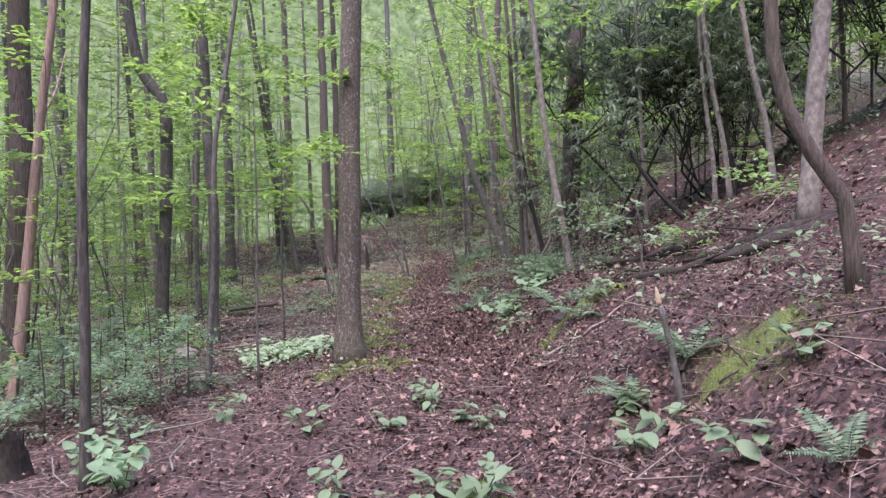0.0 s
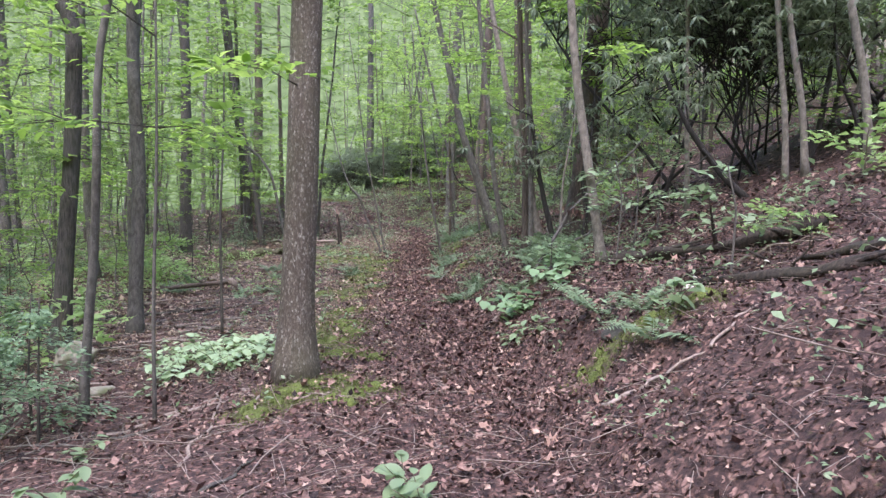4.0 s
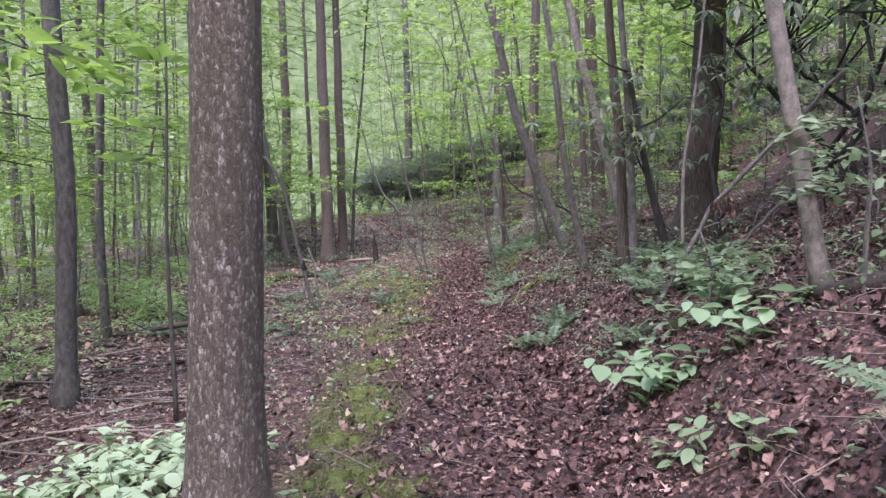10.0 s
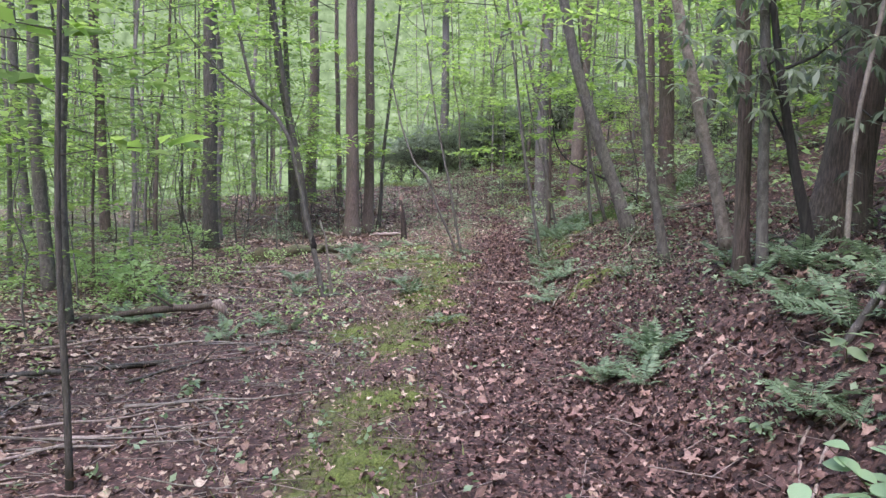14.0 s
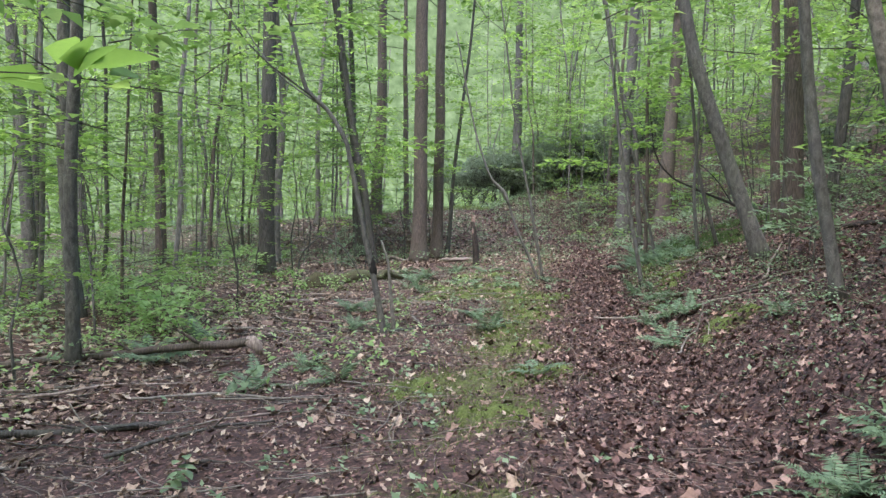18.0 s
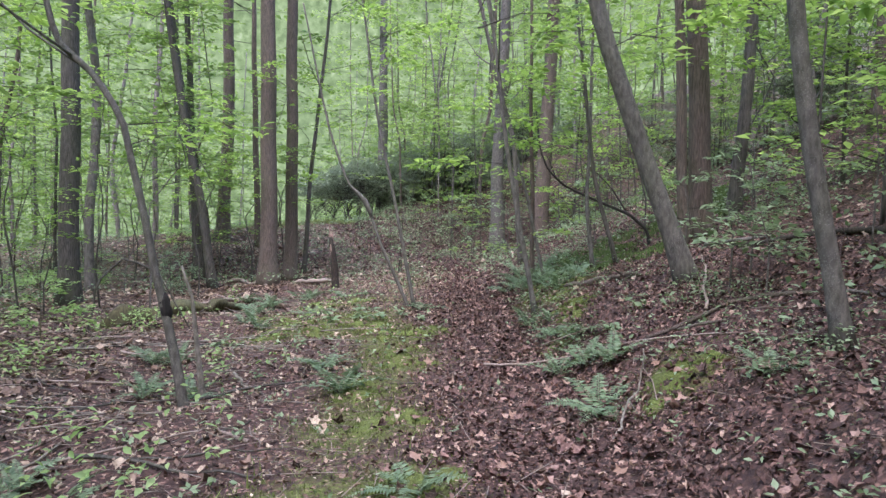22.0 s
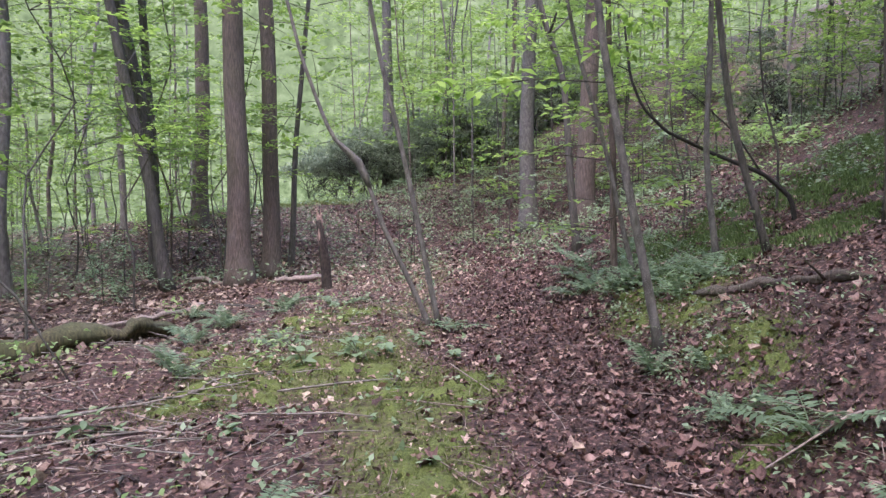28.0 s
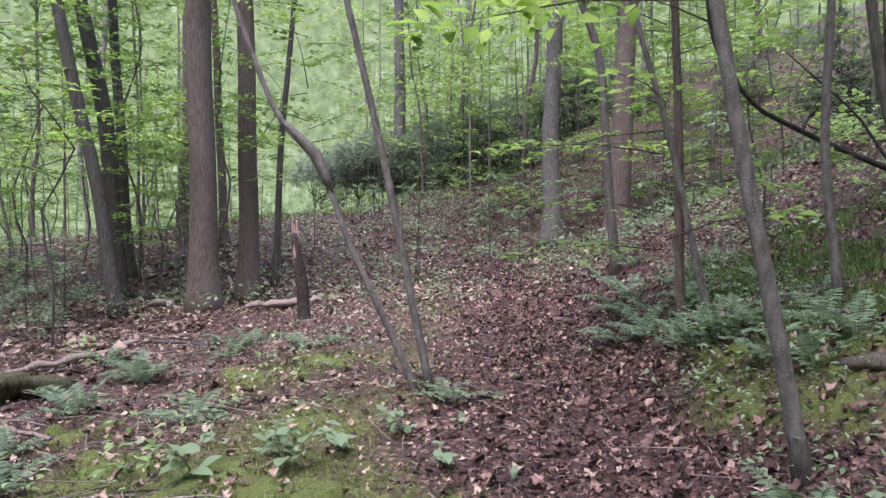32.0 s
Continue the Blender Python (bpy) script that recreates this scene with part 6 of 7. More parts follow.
def undergrowth():
    """The herbs and seedlings that cover the woods off the trail."""
    rng = np.random.default_rng(55)
    n = 13000
    y = rng.uniform(5, 70, n)
    xc, _ = run_line(y)
    u = np.where(rng.random(n) < 0.58, -rng.gamma(2.6, 3.2, n) - 5.4 - 1.5 * (y > 24), rng.gamma(2.0, 3.2, n) + 1.7)
    patch = np.sin(0.9 * u + 0.5 * y) * np.sin(0.7 * y - 0.4 * u + 1) + rng.normal(0, 0.5, n)
    keep = (patch > -0.2) & ((u < 0) | (patch > 0.4)) & ((np.abs(u) > 2.5) | (y < 44) | (patch > 0.3))
    keep |= (y > 46) & (np.abs(u - 5) < 4.0)
    far = 2100
    yf = rng.uniform(34, 64, far)
    uf = np.where(rng.random(far) < 0.3, rng.uniform(-7, -3.0, far), rng.uniform(1.2, 11, far))
    yl = rng.uniform(34, 60, 500)
    ul = rng.uniform(-3.0, 1.4, 500)
    near = (np.abs(ul + 0.1) > 0.45) | (rng.random(500) < 0.3)
    yl, ul = yl[near], ul[near]
    u, y, xc = np.concatenate([u[keep], uf, ul]), np.concatenate([y[keep], yf, yl]), np.concatenate([xc[keep], run_line(yf)[0], run_line(yl)[0]])
    x = xc + u
    n = len(x)
    per = 8
    base = np.stack([x, y, ground_z(x, y)], -1)
    p = np.repeat(base, per, 0)
    tall = np.repeat(rng.uniform(0.08, 0.5, n), per)
    p = p + np.stack([rng.normal(0, 0.13, n * per), rng.normal(0, 0.13, n * per), tall * rng.uniform(0.4, 1.0, n * per)], -1)
    v, f = scattered(simple_blade(0.6), turns(n * per, rng, 22), p, rng.uniform(0.05, 0.11, n * per))
    tagged(new("undergrowth", mesh("undergrowth", v, f, LEAF_HERB)), "low green seedlings covering the woodland floor", "undergrowth", kind="stuff")


undergrowth()


def bank_herbs():
    """Fine-leaved herbs along the foot of the bank."""
    rng = np.random.default_rng(56)
    n = 1500
    y = np.concatenate([rng.uniform(19.5, 31.5, n - 500), rng.uniform(13.0, 19.5, 300), rng.uniform(3.0, 13.0, 200)])
    u = np.concatenate([rng.uniform(0.75, 2.6, n - 500), rng.uniform(0.9, 3.2, 300), rng.uniform(1.0, 3.0, 200)])
    x = run_line(y)[0] + u
    keep = np.sin(2.1 * x + 1.1 * y) * np.sin(1.7 * y - x) + rng.normal(0, 0.4, n) > 0.05
    x, y = x[keep], y[keep]
    n, per = len(x), 10
    p = np.repeat(np.stack([x, y, ground_z(x, y)], -1), per, 0)
    p = p + np.stack([rng.normal(0, 0.07, n * per), rng.normal(0, 0.07, n * per), rng.uniform(0.03, 0.22, n * per)], -1)
    v, f = scattered(blade(1.0, 0.5, 0.06, 0.15), turns(n * per, rng, 22), p, rng.uniform(0.025, 0.055, n * per))
    tagged(new("bank_herbs", mesh("bank_herbs", v, f, LEAF_HERB)), "fine-leaved green herbs along the foot of the bank", "undergrowth", kind="stuff")


bank_herbs()


def slope_herbs():
    """Light-green herbs on the slope below the trail."""
    rng = np.random.default_rng(53)
    n = 2200
    y = np.concatenate([rng.uniform(20.5, 29, 1300), rng.uniform(9, 20.5, 600), rng.uniform(18.5, 31.0, 300)])
    x = np.concatenate([rng.uniform(-10.5, -4.0, 1300), rng.uniform(-9.0, -4.8, 600), rng.uniform(-5.5, -2.0, 300)])
    keep = np.sin(1.3 * x + 0.9 * y) * np.sin(1.1 * y - 0.8 * x + 2) + rng.normal(0, 0.45, n) > np.interp(y, (12, 22.5, 24.5), (0.3, 0.4, 0.8))
    x, y = x[keep], y[keep]
    n, per = len(x), 10
    p = np.repeat(np.stack([x, y, ground_z(x, y)], -1), per, 0)
    p = p + np.stack([rng.normal(0, 0.1, n * per), rng.normal(0, 0.1, n * per), rng.uniform(0.04, 0.34, n * per)], -1)
    v, f = scattered(blade(1.0, 0.5, 0.06, 0.15), turns(n * per, rng, 20), p, rng.uniform(0.04, 0.10, n * per))
    tagged(new("slope_herbs", mesh("slope_herbs", v, f, LEAF_BRIGHT)), "light-green herbs on the slope below the trail", "undergrowth", kind="stuff")


slope_herbs()


def clubmoss():
    """Beds of low upright evergreen shoots on the bank."""
    rng = np.random.default_rng(57)
    beds = ((1.65, 28.1, 0.32), (2.1, 28.4, 0.3), (2.25, 27.95, 0.25), (3.0, 28.1, 0.35), (3.3, 27.8, 0.45), (4.0, 30.0, 0.5), (4.5, 29.5, 0.5), (1.9, 30.1, 0.45), (2.7, 30.2, 0.45), (2.9, 29.4, 0.4), (2.4, 28.3, 0.35), (2.7, 29.7, 0.5), (4.6, 30.9, 0.7), (4.9, 30.0, 0.65), (2.9, 27.5, 0.35), (3.6, 27.8, 0.45), (1.6, 28.9, 0.35), (2.2, 31.0, 0.5), (5.6, 31.6, 0.6), (3.4, 31.4, 0.5))
    xs, ys = [], []
    for x, y, r in beds:
        n = int(6500 * r)
        a, q = rng.uniform(0, 6.28, n), r * np.sqrt(rng.uniform(0, 1, n)) * rng.uniform(0.5, 1.25, n)
        xs.append(x + q * np.cos(a))
        ys.append(y + 1.4 * q * np.sin(a))
    x, y = np.concatenate(xs), np.concatenate(ys)
    keep = np.sin(9 * x + 2 * y) * np.sin(7 * y - 3 * x) + rng.normal(0, 0.4, len(x)) > -0.35
    x, y = x[keep], y[keep]
    n = len(x)
    shape = (np.array([[-0.16, 0, 0], [0.16, 0, 0], [0, 0.22, 1.0]]), np.array([[0, 1, 2]]))
    v, f = scattered(shape, turns(n, rng, 26), np.stack([x, y, ground_z(x, y) + 0.01], -1), rng.uniform(0.03, 0.085, n))
    tagged(new("clubmoss", mesh("clubmoss", v, f, LEAF_CLUB)), "bed of bright green clubmoss on the bank", "undergrowth", kind="stuff")


clubmoss()


def hill_herbs():
    """Low grey-green herbs over the hillside above the trail."""
    rng = np.random.default_rng(60)
    n = 3000
    y = 25.5 + 32 * rng.uniform(0, 1, n) ** 1.3
    u = 1.2 + rng.gamma(1.6, 2.3, n)
    x = run_line(y)[0] + u
    keep = (np.sin(1.6 * x + 0.8 * y) * np.sin(1.2 * y - 0.9 * x + 1) + rng.normal(0, 0.5, n) > -0.05) & (u < 12) & ((y > 31) | (u > 4.6))
    x, y = x[keep], y[keep]
    n, per = len(x), 9
    p = np.repeat(np.stack([x, y, ground_z(x, y)], -1), per, 0)
    p = p + np.stack([rng.normal(0, 0.11, n * per), rng.normal(0, 0.11, n * per), rng.uniform(0.03, 0.25, n * per)], -1)
    v, f = scattered(simple_blade(0.55, 0.1), turns(n * per, rng, 24), p, rng.uniform(0.035, 0.085, n * per))
    tagged(new("hill_herbs", mesh("hill_herbs", v, f, LEAF_HERB)), "low grey-green herbs over the hillside", "undergrowth", kind="stuff")


hill_herbs()


def grass_strip():
    """Sparse grass and moss shoots along the trail's lower edge."""
    rng = np.random.default_rng(58)
    n = 42000
    y = rng.uniform(9, 44, n)
    xc, _ = run_line(y)
    x = xc + rng.normal(-1.5, 0.9, n)
    keep = moss_amount(x, y) + rng.normal(0, 0.12, n) > 0.29
    x, y = x[keep], y[keep]
    n = len(x)
    shape = (np.array([[-0.09, 0, 0], [0.09, 0, 0], [0, 0.3, 1.0]]), np.array([[0, 1, 2]]))
    v, f = scattered(shape, turns(n, rng, 26), np.stack([x, y, ground_z(x, y)], -1), rng.gamma(2.5, 0.010, n) + 0.012)
    tagged(new("grass", mesh("grass", v, f, LEAF_GRASS)), "sparse short grass and moss shoots beside the trail", "grass", kind="stuff")


grass_strip()


def tiny_seedlings():
    """Low three- to five-leaved seedlings in the mossy strip."""
    rng = np.random.default_rng(64)
    n = 1300
    y = 9 + 43 * rng.uniform(0, 1, n) ** 0.75
    u = np.where(rng.random(n) < 0.72, rng.normal(-2.1, 0.95, n), rng.normal(1.5, 0.45, n))
    x = run_line(y)[0] + u
    pieces = []
    for k in range(5):
        i = rng.random(n) < (1.0 if k < 3 else 0.6)
        c = int(i.sum())
        a, r = rng.uniform(0, 6.28, c), rng.uniform(0.015, 0.05, c)
        px, py = x[i] + r * np.cos(a), y[i] + r * np.sin(a)
        pieces.append(scattered(simple_blade(0.6, -0.15), turns(c, rng, 24), np.stack([px, py, ground_z(px, py) + rng.uniform(0.03, 0.09, c)], -1), rng.uniform(0.035, 0.08, c)))
    v, f = joined(pieces)
    tagged(new("seedlings", mesh("seedlings", v, f, LEAF_HERB)), "tiny green seedlings scattered through the leaf litter", "undergrowth", kind="stuff")


tiny_seedlings()


def far_grass():
    """Sunlit grass where the trail goes over the rise."""
    rng = np.random.default_rng(59)
    n = 7000
    y = rng.uniform(49.8, 53.6, n)
    x = run_line(y)[0] + rng.uniform(-4.5, 1.5, n)
    shape = (np.array([[-0.1, 0, 0], [0.1, 0, 0], [0, 0.3, 1.0]]), np.array([[0, 1, 2]]))
    v, f = scattered(shape, turns(n, rng, 20), np.stack([x, y, ground_z(x, y)], -1), rng.uniform(0.08, 0.24, n))
    tagged(new("far_grass", mesh("far_grass", v, f, LEAF_GRASS)), "light green grass where the trail goes over the rise", "grass", kind="stuff")


far_grass()


def moss_cushions():
    rng = np.random.default_rng(61)
    lumps = []
    for x, y, r in moss_spots():
        for k in range(3):
            a = rng.uniform(0, 6.28)
            lumps.append((x + 0.55 * r * math.cos(a) * (k > 0), y + 0.8 * r * math.sin(a) * (k > 0), r * (0.7, 0.42, 0.34)[k]))
    for x, y, r in lumps:
        rings, sides = 9, 28
        a = np.linspace(0, 2 * math.pi, sides, endpoint=False)
        edge = 0.62 * r * (1 + 0.25 * np.sin(2 * a + rng.uniform(0, 6)) + 0.18 * np.sin(3 * a + rng.uniform(0, 6)) + 0.1 * np.sin(7 * a + rng.uniform(0, 6)))
        s = np.linspace(0.0, 1.0, rings)[1:]
        px, py = x + 0.9 * s[:, None] * edge * np.cos(a), y + 1.15 * s[:, None] * edge * np.sin(a)
        lump = 0.05 * (1 - s[:, None] ** 2.2) * (0.75 + 0.55 * np.sin(17 * px + y) * np.sin(15 * py + x)) + rng.normal(0, 0.005, px.shape)
        pz = ground_z(px, py) + lump - 0.012 * s[:, None] ** 4
        v = np.concatenate([[[x, y, float(ground_z(x, y)) + 0.04]], np.stack([px, py, pz], -1).reshape(-1, 3)])
        f = [[0, 1 + k, 1 + (k + 1) % sides] for k in range(sides)]
        for i in range(rings - 2):
            for k in range(sides):
                b, c = 1 + i * sides + k, 1 + i * sides + (k + 1) % sides
                f += [[b, b + sides, c + sides], [b, c + sides, c]]
        v = v - np.array([x, y, 0])
        ob = new("moss_cushion", mesh("moss_cushion", v, f, MOSS, True))
        ob.matrix_basis = pose(x, y, 0)
        tagged(ob, "yellow-green moss cushion on the trail's edge", "moss", group="moss cushions")


moss_cushions()


def moss_tufts():
    rng = np.random.default_rng(62)
    spots = moss_spots()
    xs, ys = [], []
    for x, y, r in spots:
        n = int(3600 * r)
        a, q = rng.uniform(0, 6.28, n), r * rng.uniform(0, 1.2, n)
        xs.append(x + q * np.cos(a))
        ys.append(y + 1.2 * q * np.sin(a))
    x, y = np.concatenate(xs), np.concatenate(ys)
    n = len(x)
    p = np.stack([x, y, ground_z(x, y) + 0.008], -1)
    shape = (np.array([[-0.2, 0, 0], [0.2, 0, 0], [0, 0.25, 1.0]]), np.array([[0, 1, 2]]))
    v, f = scattered(shape, turns(n, rng, 24), p, rng.uniform(0.008, 0.03, n))
    tagged(new("moss_tufts", mesh("moss_tufts", v, f, MOSS)), "short upright moss shoots", "moss", kind="stuff")


moss_tufts()


# ---- fallen leaves and twigs ----
def curled(roll, twist, slim, seed=0):
    """A dry leaf rolled up along its rib: a strip of three rows."""
    rng = np.random.default_rng(seed)
    y = np.array([-0.52, 0.02, 0.56])
    half = np.array([0.07, 0.38, 0.05]) * slim
    v = []
    for k in range(3):
        lift = roll * half[k] + rng.normal(0, 0.06, 2)
        c = twist * y[k]
        v += [(-half[k], y[k] + rng.normal(0.06, 0.06), lift[0] - c), (rng.normal(0, 0.03), y[k], rng.normal(0, 0.04)), (half[k], y[k] + rng.normal(0.05, 0.06), lift[1] + c)]
    f = []
    for k in range(2):
        for j in range(2):
            a = 3 * k + j
            f += [[a, a + 1, a + 4], [a, a + 4, a + 3]]
    return np.array(v), np.array(f)


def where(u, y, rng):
    """0 on the trail, 1 on the lower slope and the far rise, 2 on the bank above, and on the far rise's upper side as
    painted tree shade.
    """
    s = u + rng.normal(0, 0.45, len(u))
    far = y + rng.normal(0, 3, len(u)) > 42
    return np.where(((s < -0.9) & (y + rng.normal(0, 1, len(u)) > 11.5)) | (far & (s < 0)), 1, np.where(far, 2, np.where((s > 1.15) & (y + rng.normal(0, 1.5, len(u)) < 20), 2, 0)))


def leaf_litter():
    rng = np.random.default_rng(71)
    shapes = [maple(2.0, 1), curled(-1.2, 0.5, 0.85, 2), curled(0.9, 0.3, 1.0, 3), curled(-0.8, -0.2, 1.1, 4), curled(1.5, 0.1, 0.7, 5), curled(0.5, 0.6, 1.2, 6), lobed(4, 0.68, 2.1, 1.3, 7)]
    total = 108000
    y = np.concatenate([rng.uniform(1.5, 40, total - 12000), rng.uniform(38, 59, 12000)])
    xc, _ = run_line(y)
    pick = rng.random(total)
    u = np.where(pick < 0.25, rng.normal(0.25, 0.8, total), np.where(pick < 0.5, rng.uniform(0.6, 4.0, total), np.where(pick < 0.62, rng.uniform(-7.0, -1.5, total), rng.uniform(-6.5, 4.8, total))))
    x = xc + u
    keep = rng.random(total) > np.clip(1.6 * (moss_amount(x, y) - 0.15), 0, 0.48) + np.where(u < 1.0, np.interp(y, (6.0, 9.5), (0.3, 0.0)), np.interp(y, (7.0, 11.0), (0.42, 0.0)))
    x, y, u = x[keep], y[keep], u[keep]
    which = rng.choice(len(shapes), len(x), p=(0.13, 0.15, 0.15, 0.15, 0.15, 0.14, 0.13))
    pieces = []
    for k, shape in enumerate(shapes):
        i = which == k
        n = int(i.sum())
        size = np.minimum(rng.gamma(1.7, 0.0145, n) + 0.014, 0.092)
        size = size * np.interp(y[i], (7.5, 10.0), (0.68, 1.0))
        m = turns(n, rng, 17)
        d = 0.05
        sx = (ground_z(x[i] + d, y[i]) - ground_z(x[i] - d, y[i])) / (2 * d)
        a = np.arctan(np.clip(sx, -0.7, 0.7))
        z, o = np.zeros(n), np.ones(n)
        t = np.stack([np.cos(a), z, -np.sin(a), z, o, z, np.sin(a), z, np.cos(a)], -1).reshape(n, 3, 3)
        p = np.stack([x[i], y[i], ground_z(x[i], y[i]) + 0.006 + rng.uniform(0, 0.04, n) + 0.03 * np.clip(2 * moss_amount(x[i], y[i]) - 0.4, 0, 1)], -1)
        pieces.append((*scattered(shape, t @ m, p, size * (1.02 if k in (0, 6) else 0.95)), len(shape[0]), len(shape[1]), where(u[i], y[i], rng)))
    both = []
    for dull in (0, 1, 2):
        chosen = [(v.reshape(-1, k, 3)[side == dull].reshape(-1, 3), f[:int((side == dull).sum()) * per]) for v, f, k, per, side in pieces]
        both.append(joined(chosen))
    tagged(new("leaf_litter", mesh("leaf_litter", *both[0], LITTER, True)), "thick carpet of dead brown and tan leaves", "leaf litter", kind="stuff")
    tagged(new("bank_leaf_litter", mesh("bank_leaf_litter", *both[2], LITTER_DARK, True)), "darker leaves on the bank above the trail and the far rise", "leaf litter", kind="stuff")
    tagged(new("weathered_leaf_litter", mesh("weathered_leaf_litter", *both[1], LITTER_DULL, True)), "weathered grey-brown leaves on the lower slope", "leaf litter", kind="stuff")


def leaf_crumbs():
    """The small broken leaves between the whole ones, darkened on the trail as shade in the gaps."""
    rng = np.random.default_rng(75)
    n = 215000
    y = 1.8 + 56 * rng.uniform(0, 1, n) ** 1.25
    xc, _ = run_line(y)
    pick = rng.random(n)
    u = np.where(pick < 0.2, rng.normal(0.2, 0.85, n), np.where(pick < 0.45, rng.uniform(0.6, 4.0, n), rng.uniform(-7.5, 6.0, n)))
    x = xc + u
    keep = rng.random(n) > np.clip(1.6 * (moss_amount(x, y) - 0.15), 0, 0.6)
    x, y = x[keep], y[keep]
    n = len(x)
    d = 0.05
    a = np.arctan(np.clip((ground_z(x + d, y) - ground_z(x - d, y)) / (2 * d), -0.8, 0.8))
    z, o = np.zeros(n), np.ones(n)
    t = np.stack([np.cos(a), z, -np.sin(a), z, o, z, np.sin(a), z, np.cos(a)], -1).reshape(n, 3, 3)
    m, p, s = t @ turns(n, rng, 28), np.stack([x, y, ground_z(x, y) + rng.uniform(0.002, 0.016, n)], -1), rng.gamma(3.0, 0.008, n) + 0.014
    side = where(x - run_line(y)[0], y, rng)
    for name, k, mat, word in (("broken_leaf_litter", 0, LITTER_DARK, "small crumbled leaves on the trail, darkened as shade between whole leaves"), ("grey_leaf_litter", 1, LITTER_DULL, "small crumbled grey-brown leaves on the lower slope"), ("dark_leaf_litter", 2, LITTER_DARK, "small crumbled dark leaves on the bank")):
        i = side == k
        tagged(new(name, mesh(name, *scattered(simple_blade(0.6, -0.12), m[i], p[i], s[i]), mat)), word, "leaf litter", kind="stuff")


leaf_crumbs()


def far_litter():
    rng = np.random.default_rng(74)
    n = 60000
    y = rng.uniform(3, 78, n)
    xc, _ = run_line(y)
    u = rng.normal(1.0, 9.0, n)
    keep = (np.abs(u - 0.0) > 4.5) | (y > 43)
    yl, ye = rng.uniform(12, 52, 26000), rng.uniform(35, 54, 24000)
    x, y = np.concatenate([(xc + u)[keep], run_line(yl)[0] - rng.uniform(4.5, 15, 26000), run_line(ye)[0] + rng.uniform(-6, 9, 24000)]), np.concatenate([y[keep], yl, ye])
    n = len(x)
    d = 0.1
    a = np.arctan((ground_z(x + d, y) - ground_z(x - d, y)) / (2 * d))
    z, o = np.zeros(n), np.ones(n)
    t = np.stack([np.cos(a), z, -np.sin(a), z, o, z, np.sin(a), z, np.cos(a)], -1).reshape(n, 3, 3)
    v, f = scattered(simple_blade(0.75, -0.15), t @ turns(n, rng, 14), np.stack([x, y, ground_z(x, y) + 0.02], -1), rng.gamma(5.0, 0.014, n) + 0.03)
    per = len(f) // n
    k = len(v) // n
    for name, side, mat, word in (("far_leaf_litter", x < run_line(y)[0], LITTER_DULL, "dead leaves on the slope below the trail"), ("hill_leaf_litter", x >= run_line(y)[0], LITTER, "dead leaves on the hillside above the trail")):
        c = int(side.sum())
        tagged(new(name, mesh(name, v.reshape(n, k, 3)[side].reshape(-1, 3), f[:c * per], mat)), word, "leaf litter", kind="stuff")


far_litter()
leaf_litter()


def picked_leaves():
    rng = np.random.default_rng(72)
    kinds = [mesh("fallen_leaf", *maple(1.1, 11), LITTER_BIG, True), mesh("fallen_leaf", *maple(-1.0, 12), LITTER_BIG, True), mesh("fallen_leaf", *maple(1.6, 13), LITTER_BIG, True)]
    for k in range(280):
        y = rng.uniform(4, 33)
        xc, _ = run_line(y)
        x = float(xc + rng.normal(0.45, 0.75))
        ob = new("fallen_leaf", kinds[k % 3])
        ob.matrix_basis = pose(x, y, float(ground_z(x, y)) + 0.045, rng.normal(0, 18), rng.normal(0, 18), rng.uniform(0, 360)) @ Matrix.Scale(float(rng.uniform(0.055, 0.1)), 4)
        tagged(ob, "large tan fallen maple leaf on the trail", "leaf", group="large fallen leaves")


picked_leaves()


def twigs():
    rng = np.random.default_rng(73)
    n = 8200
    y = np.concatenate([rng.uniform(2, 40, 6500), rng.uniform(2, 11, 1700)])
    xc, _ = run_line(y)
    x = xc + rng.normal(0, 3.2, n)
    shape = tube([(0, -0.5, 0), (0.03, 0, 0.02), (0, 0.5, 0)], [0.008, 0.007, 0.004], 3, closed=False)
    shape = (shape[0], np.concatenate([shape[1][:, [0, 1, 2]], shape[1][:, [0, 2, 3]]]))
    p = np.stack([x, y, ground_z(x, y) + 0.025], -1)
    v, f = scattered(shape, turns(n, rng, 7), p, rng.gamma(2.5, 0.085, n) + 0.05)
    tagged(new("twig_litter", mesh("twig_litter", v, f, WOOD_PALE)), "thin dead twigs strewn over the leaves", "twigs", kind="stuff")


twigs()


def slope_twigs():
    rng = np.random.default_rng(76)
    n = 1300
    x, y = rng.uniform(-8.0, -1.6, n), rng.uniform(4.0, 32.0, n)
    shape = tube([(0, -0.5, 0), (0.05, -0.1, 0.015), (-0.02, 0.2, 0.01), (0.03, 0.5, 0)], [0.007, 0.007, 0.006, 0.003], 4, closed=False)
    shape = (shape[0], np.concatenate([shape[1][:, [0, 1, 2]], shape[1][:, [0, 2, 3]]]))
    v, f = scattered(shape, turns(n, rng, 5, rng.normal(-1.4, 1.0, n)), np.stack([x, y, ground_z(x, y) + 0.03], -1), rng.gamma(2.5, 0.14, n) + 0.15)
    tagged(new("slope_twigs", mesh("slope_twigs", v, f, BARK_PALE)), "long thin dead twigs strewn over the lower slope", "twigs", kind="stuff")


slope_twigs()


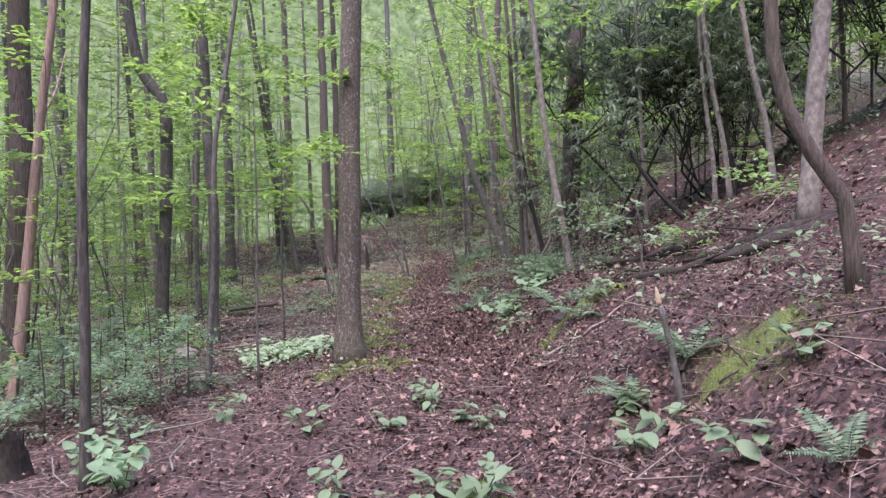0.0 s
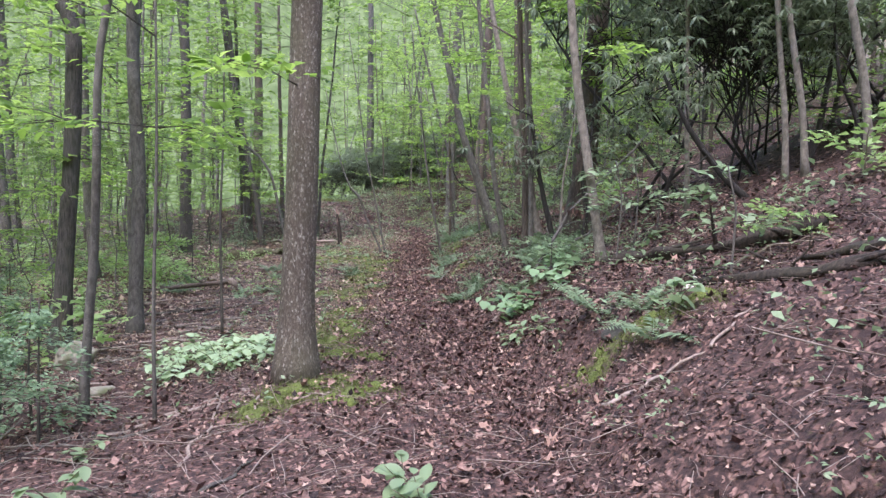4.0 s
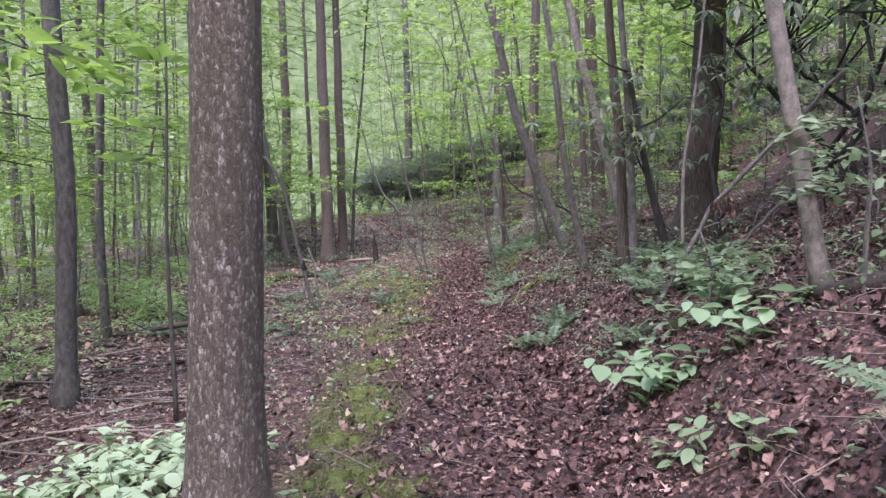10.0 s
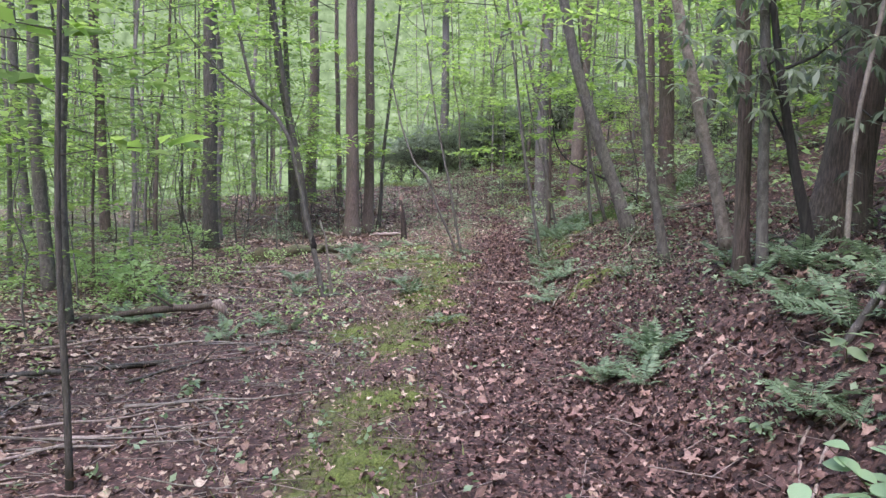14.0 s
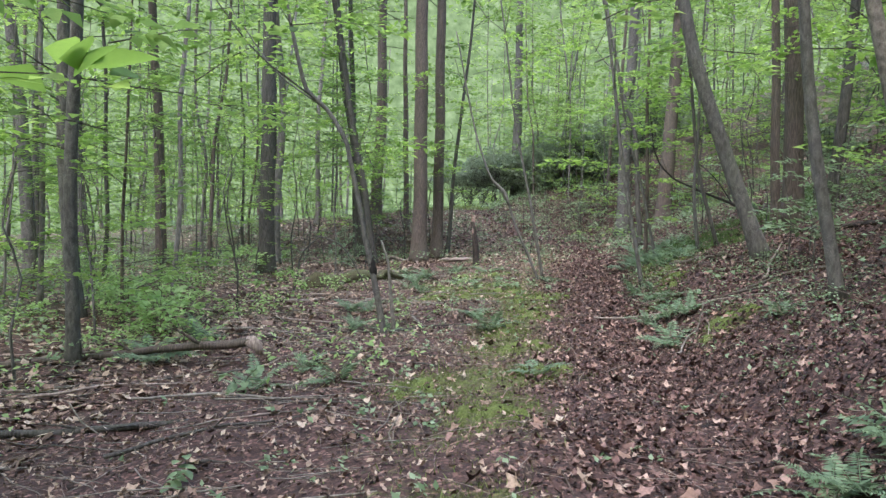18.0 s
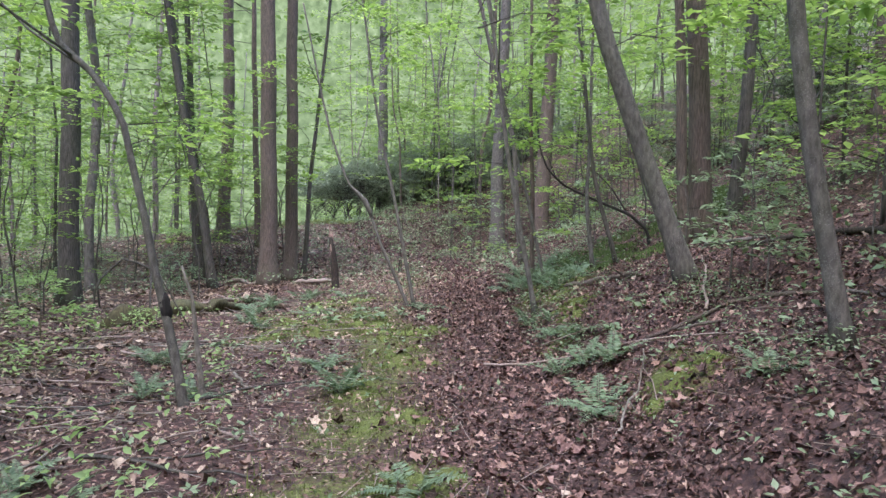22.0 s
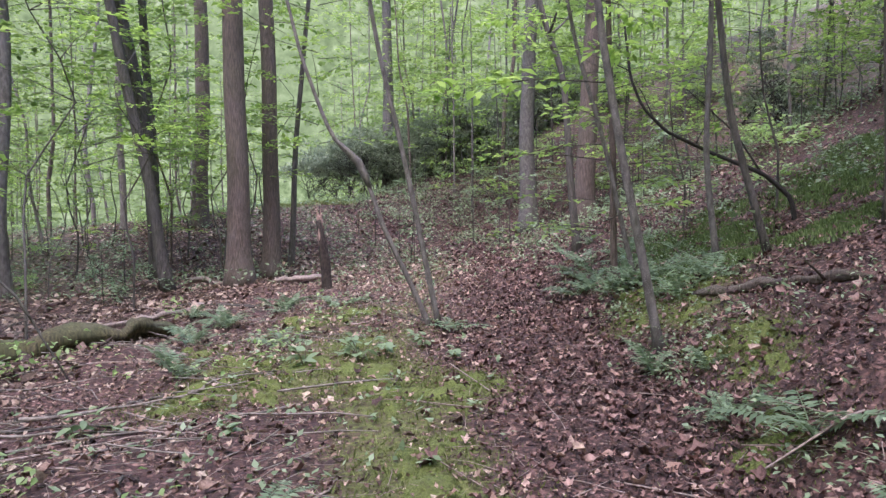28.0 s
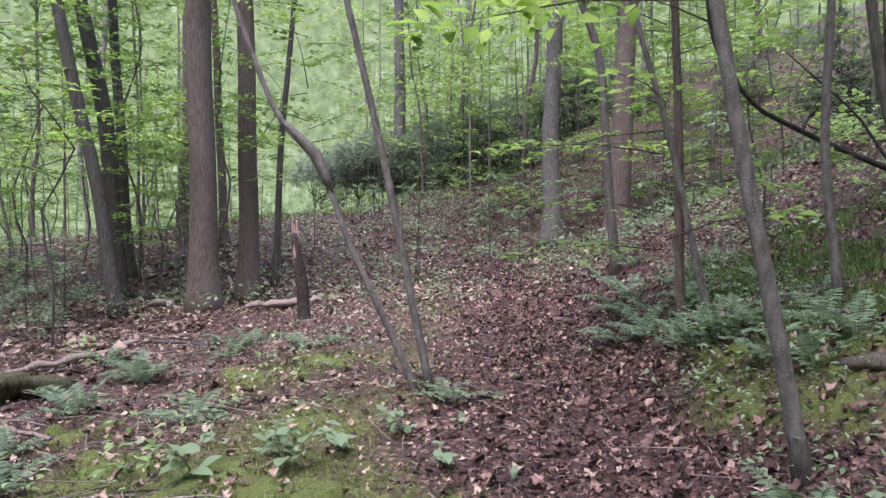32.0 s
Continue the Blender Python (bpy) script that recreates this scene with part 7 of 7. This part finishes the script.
# ---- shrubs on the lower side ----
def feathery_seedlings():
    """Young evergreens with fine drooping sprays."""
    rng = np.random.default_rng(91)
    protos = []
    for k in range(3):
        thing = new("evergreen_seedling")
        part("stem", tube_mesh("stem", smooth_path([(0, 0, -0.05), (0.03, 0, 0.5), (0.0, 0.02, 1.25)], 9), np.linspace(0.016, 0.004, 9), 6, BARK_DARK), thing)
        for i in range(13):
            w, g = spray(rng, rng.uniform(0.45, 0.85) * (1.1 - i / 18), 0.06, 64, 10)
            h, z = rng.uniform(0, 6.28), 0.18 + 1.0 * i / 13
            wood, green = spun(w, h, -0.12, (0, 0, z)), spun(g, h, -0.12, (0, 0, z))
            tagged(part("spray", mesh("spray", *green, LEAF_NEEDLE), thing), kind="stuff")
            tris = np.concatenate([wood[1][:, [0, 1, 2]], wood[1][:, [0, 2, 3]]])
            part("twig", mesh("twig", wood[0], tris, BARK_DARK), thing)
        protos.append(tagged(thing, "young feathery evergreen with blue-green needles", "shrub", group="evergreen seedlings"))
    spots = [(-4.1, 8.4), (-3.75, 10.0), (-3.2, 7.4), (-3.6, 8.9), (-3.0, 8.3), (-2.95, 9.1), (-4.4, 9.2), (-3.9, 7.6), (-4.9, 8.3), (-3.3, 9.7), (-5.9, 11.2), (-6.9, 16.1), (-5.0, 9.6), (-4.6, 7.2), (-5.6, 13.0), (-7.6, 13.6), (-4.9, 11.9), (-6.6, 9.4), (-7.2, 34.6), (-7.0, 33.2), (-8.0, 18.0)]
    for k, (x, y) in enumerate(spots):
        m = pose(x, y, float(ground_z(x, y)), 0, 0, rng.uniform(0, 360)) @ Matrix.Scale(float(rng.uniform(0.7, 1.2)), 4)
        if k < 3:
            protos[k].matrix_basis = m
        else:
            copy_thing(protos[k % 3], m)


feathery_seedlings()


def bright_shrubs():
    """Light-green leafy bushes among the trees below the trail and on the slope."""
    rng = np.random.default_rng(92)
    protos = []
    for k in range(3):
        thing = new("leafy_bush")
        woods, greens = [], []
        for i in range(10):
            w, g = spray(rng, rng.uniform(0.7, 1.3), 0.17, 22, 15)
            h, z = rng.uniform(0, 6.28), rng.uniform(0.1, 0.8)
            lift = rng.uniform(0.0, 0.5)
            woods.append(spun(w, h, lift, (0, 0, z)))
            greens.append(spun(g, h, lift, (0, 0, z)))
        tagged(part("foliage", mesh("foliage", *joined(greens), LEAF_BRIGHT), thing), kind="stuff")
        tagged(part("branchwork", mesh("branchwork", *joined(woods), STEM), thing), kind="stuff")
        part("stem", tube_mesh("stem", smooth_path([(0, 0, -0.05), (0.02, 0, 0.4), (0, 0.02, 0.9)], 7), np.linspace(0.014, 0.005, 7), 6, STEM), thing)
        protos.append(tagged(thing, "light-green leafy bush among the trees", "shrub", group="light-green bushes"))
    spots = [(-5.95, 21.35), (-6.35, 21.9), (-5.7, 9.0), (-5.0, 10.6), (-6.4, 12.0), (-6.0, 16.8), (-7.2, 18.6), (-5.4, 12.3), (-7.0, 10.4), (-7.4, 12.9), (-6.3, 14.2), (-8.2, 14.6), (-5.9, 7.4), (-6.9, 8.3), (-4.7, 13.2), (-9.2, 16.4), (-7.9, 17.3), (0.3, 51.2), (1.5, 50.4), (2.4, 51.8), (-0.7, 51.8), (3.4, 50.6), (-7.5, 22.5), (-6.5, 22.3), (-6.9, 23.6), (-8.05, 23.4), (-7.6, 23.2), (-7.8, 24.5), (-8.6, 22.0), (-9.4, 25.0), (-10.5, 21.5), (-11.0, 27.5), (-9.0, 31.0), (-12.5, 24.5), (-10.2, 33.5), (-13.0, 30.5), (-8.8, 27.0), (-8.2, 15.5), (-9.5, 18.2), (-11.5, 17.0), (-6.2, 25.6),
             (4.6, 20.5), (5.2, 25.0), (6.0, 29.5), (4.4, 32.0), (5.6, 35.0), (3.8, 36.5), (7.5, 26.0), (8.5, 31.0), (6.6, 40.0), (4.6, 42.5), (0.5, 52.5), (2.6, 49.0), (-0.8, 54.5), (3.6, 45.5), (3.4, 9.9), (5.0, 11.4)]
    spots += [(float(rng.uniform(-24, -8)), float(rng.uniform(14, 48))) for _ in range(50)] + [(float(rng.uniform(4.5, 16)), float(rng.uniform(22, 60))) for _ in range(22)]
    for k, (x, y) in enumerate(spots):
        m = pose(x, y, float(ground_z(x, y)), 0, 0, rng.uniform(0, 360)) @ Matrix.Scale(float(rng.uniform(0.6, 1.1)), 4)
        if k < 3:
            protos[k].matrix_basis = m
        else:
            copy_thing(protos[k % 3], m)


bright_shrubs()
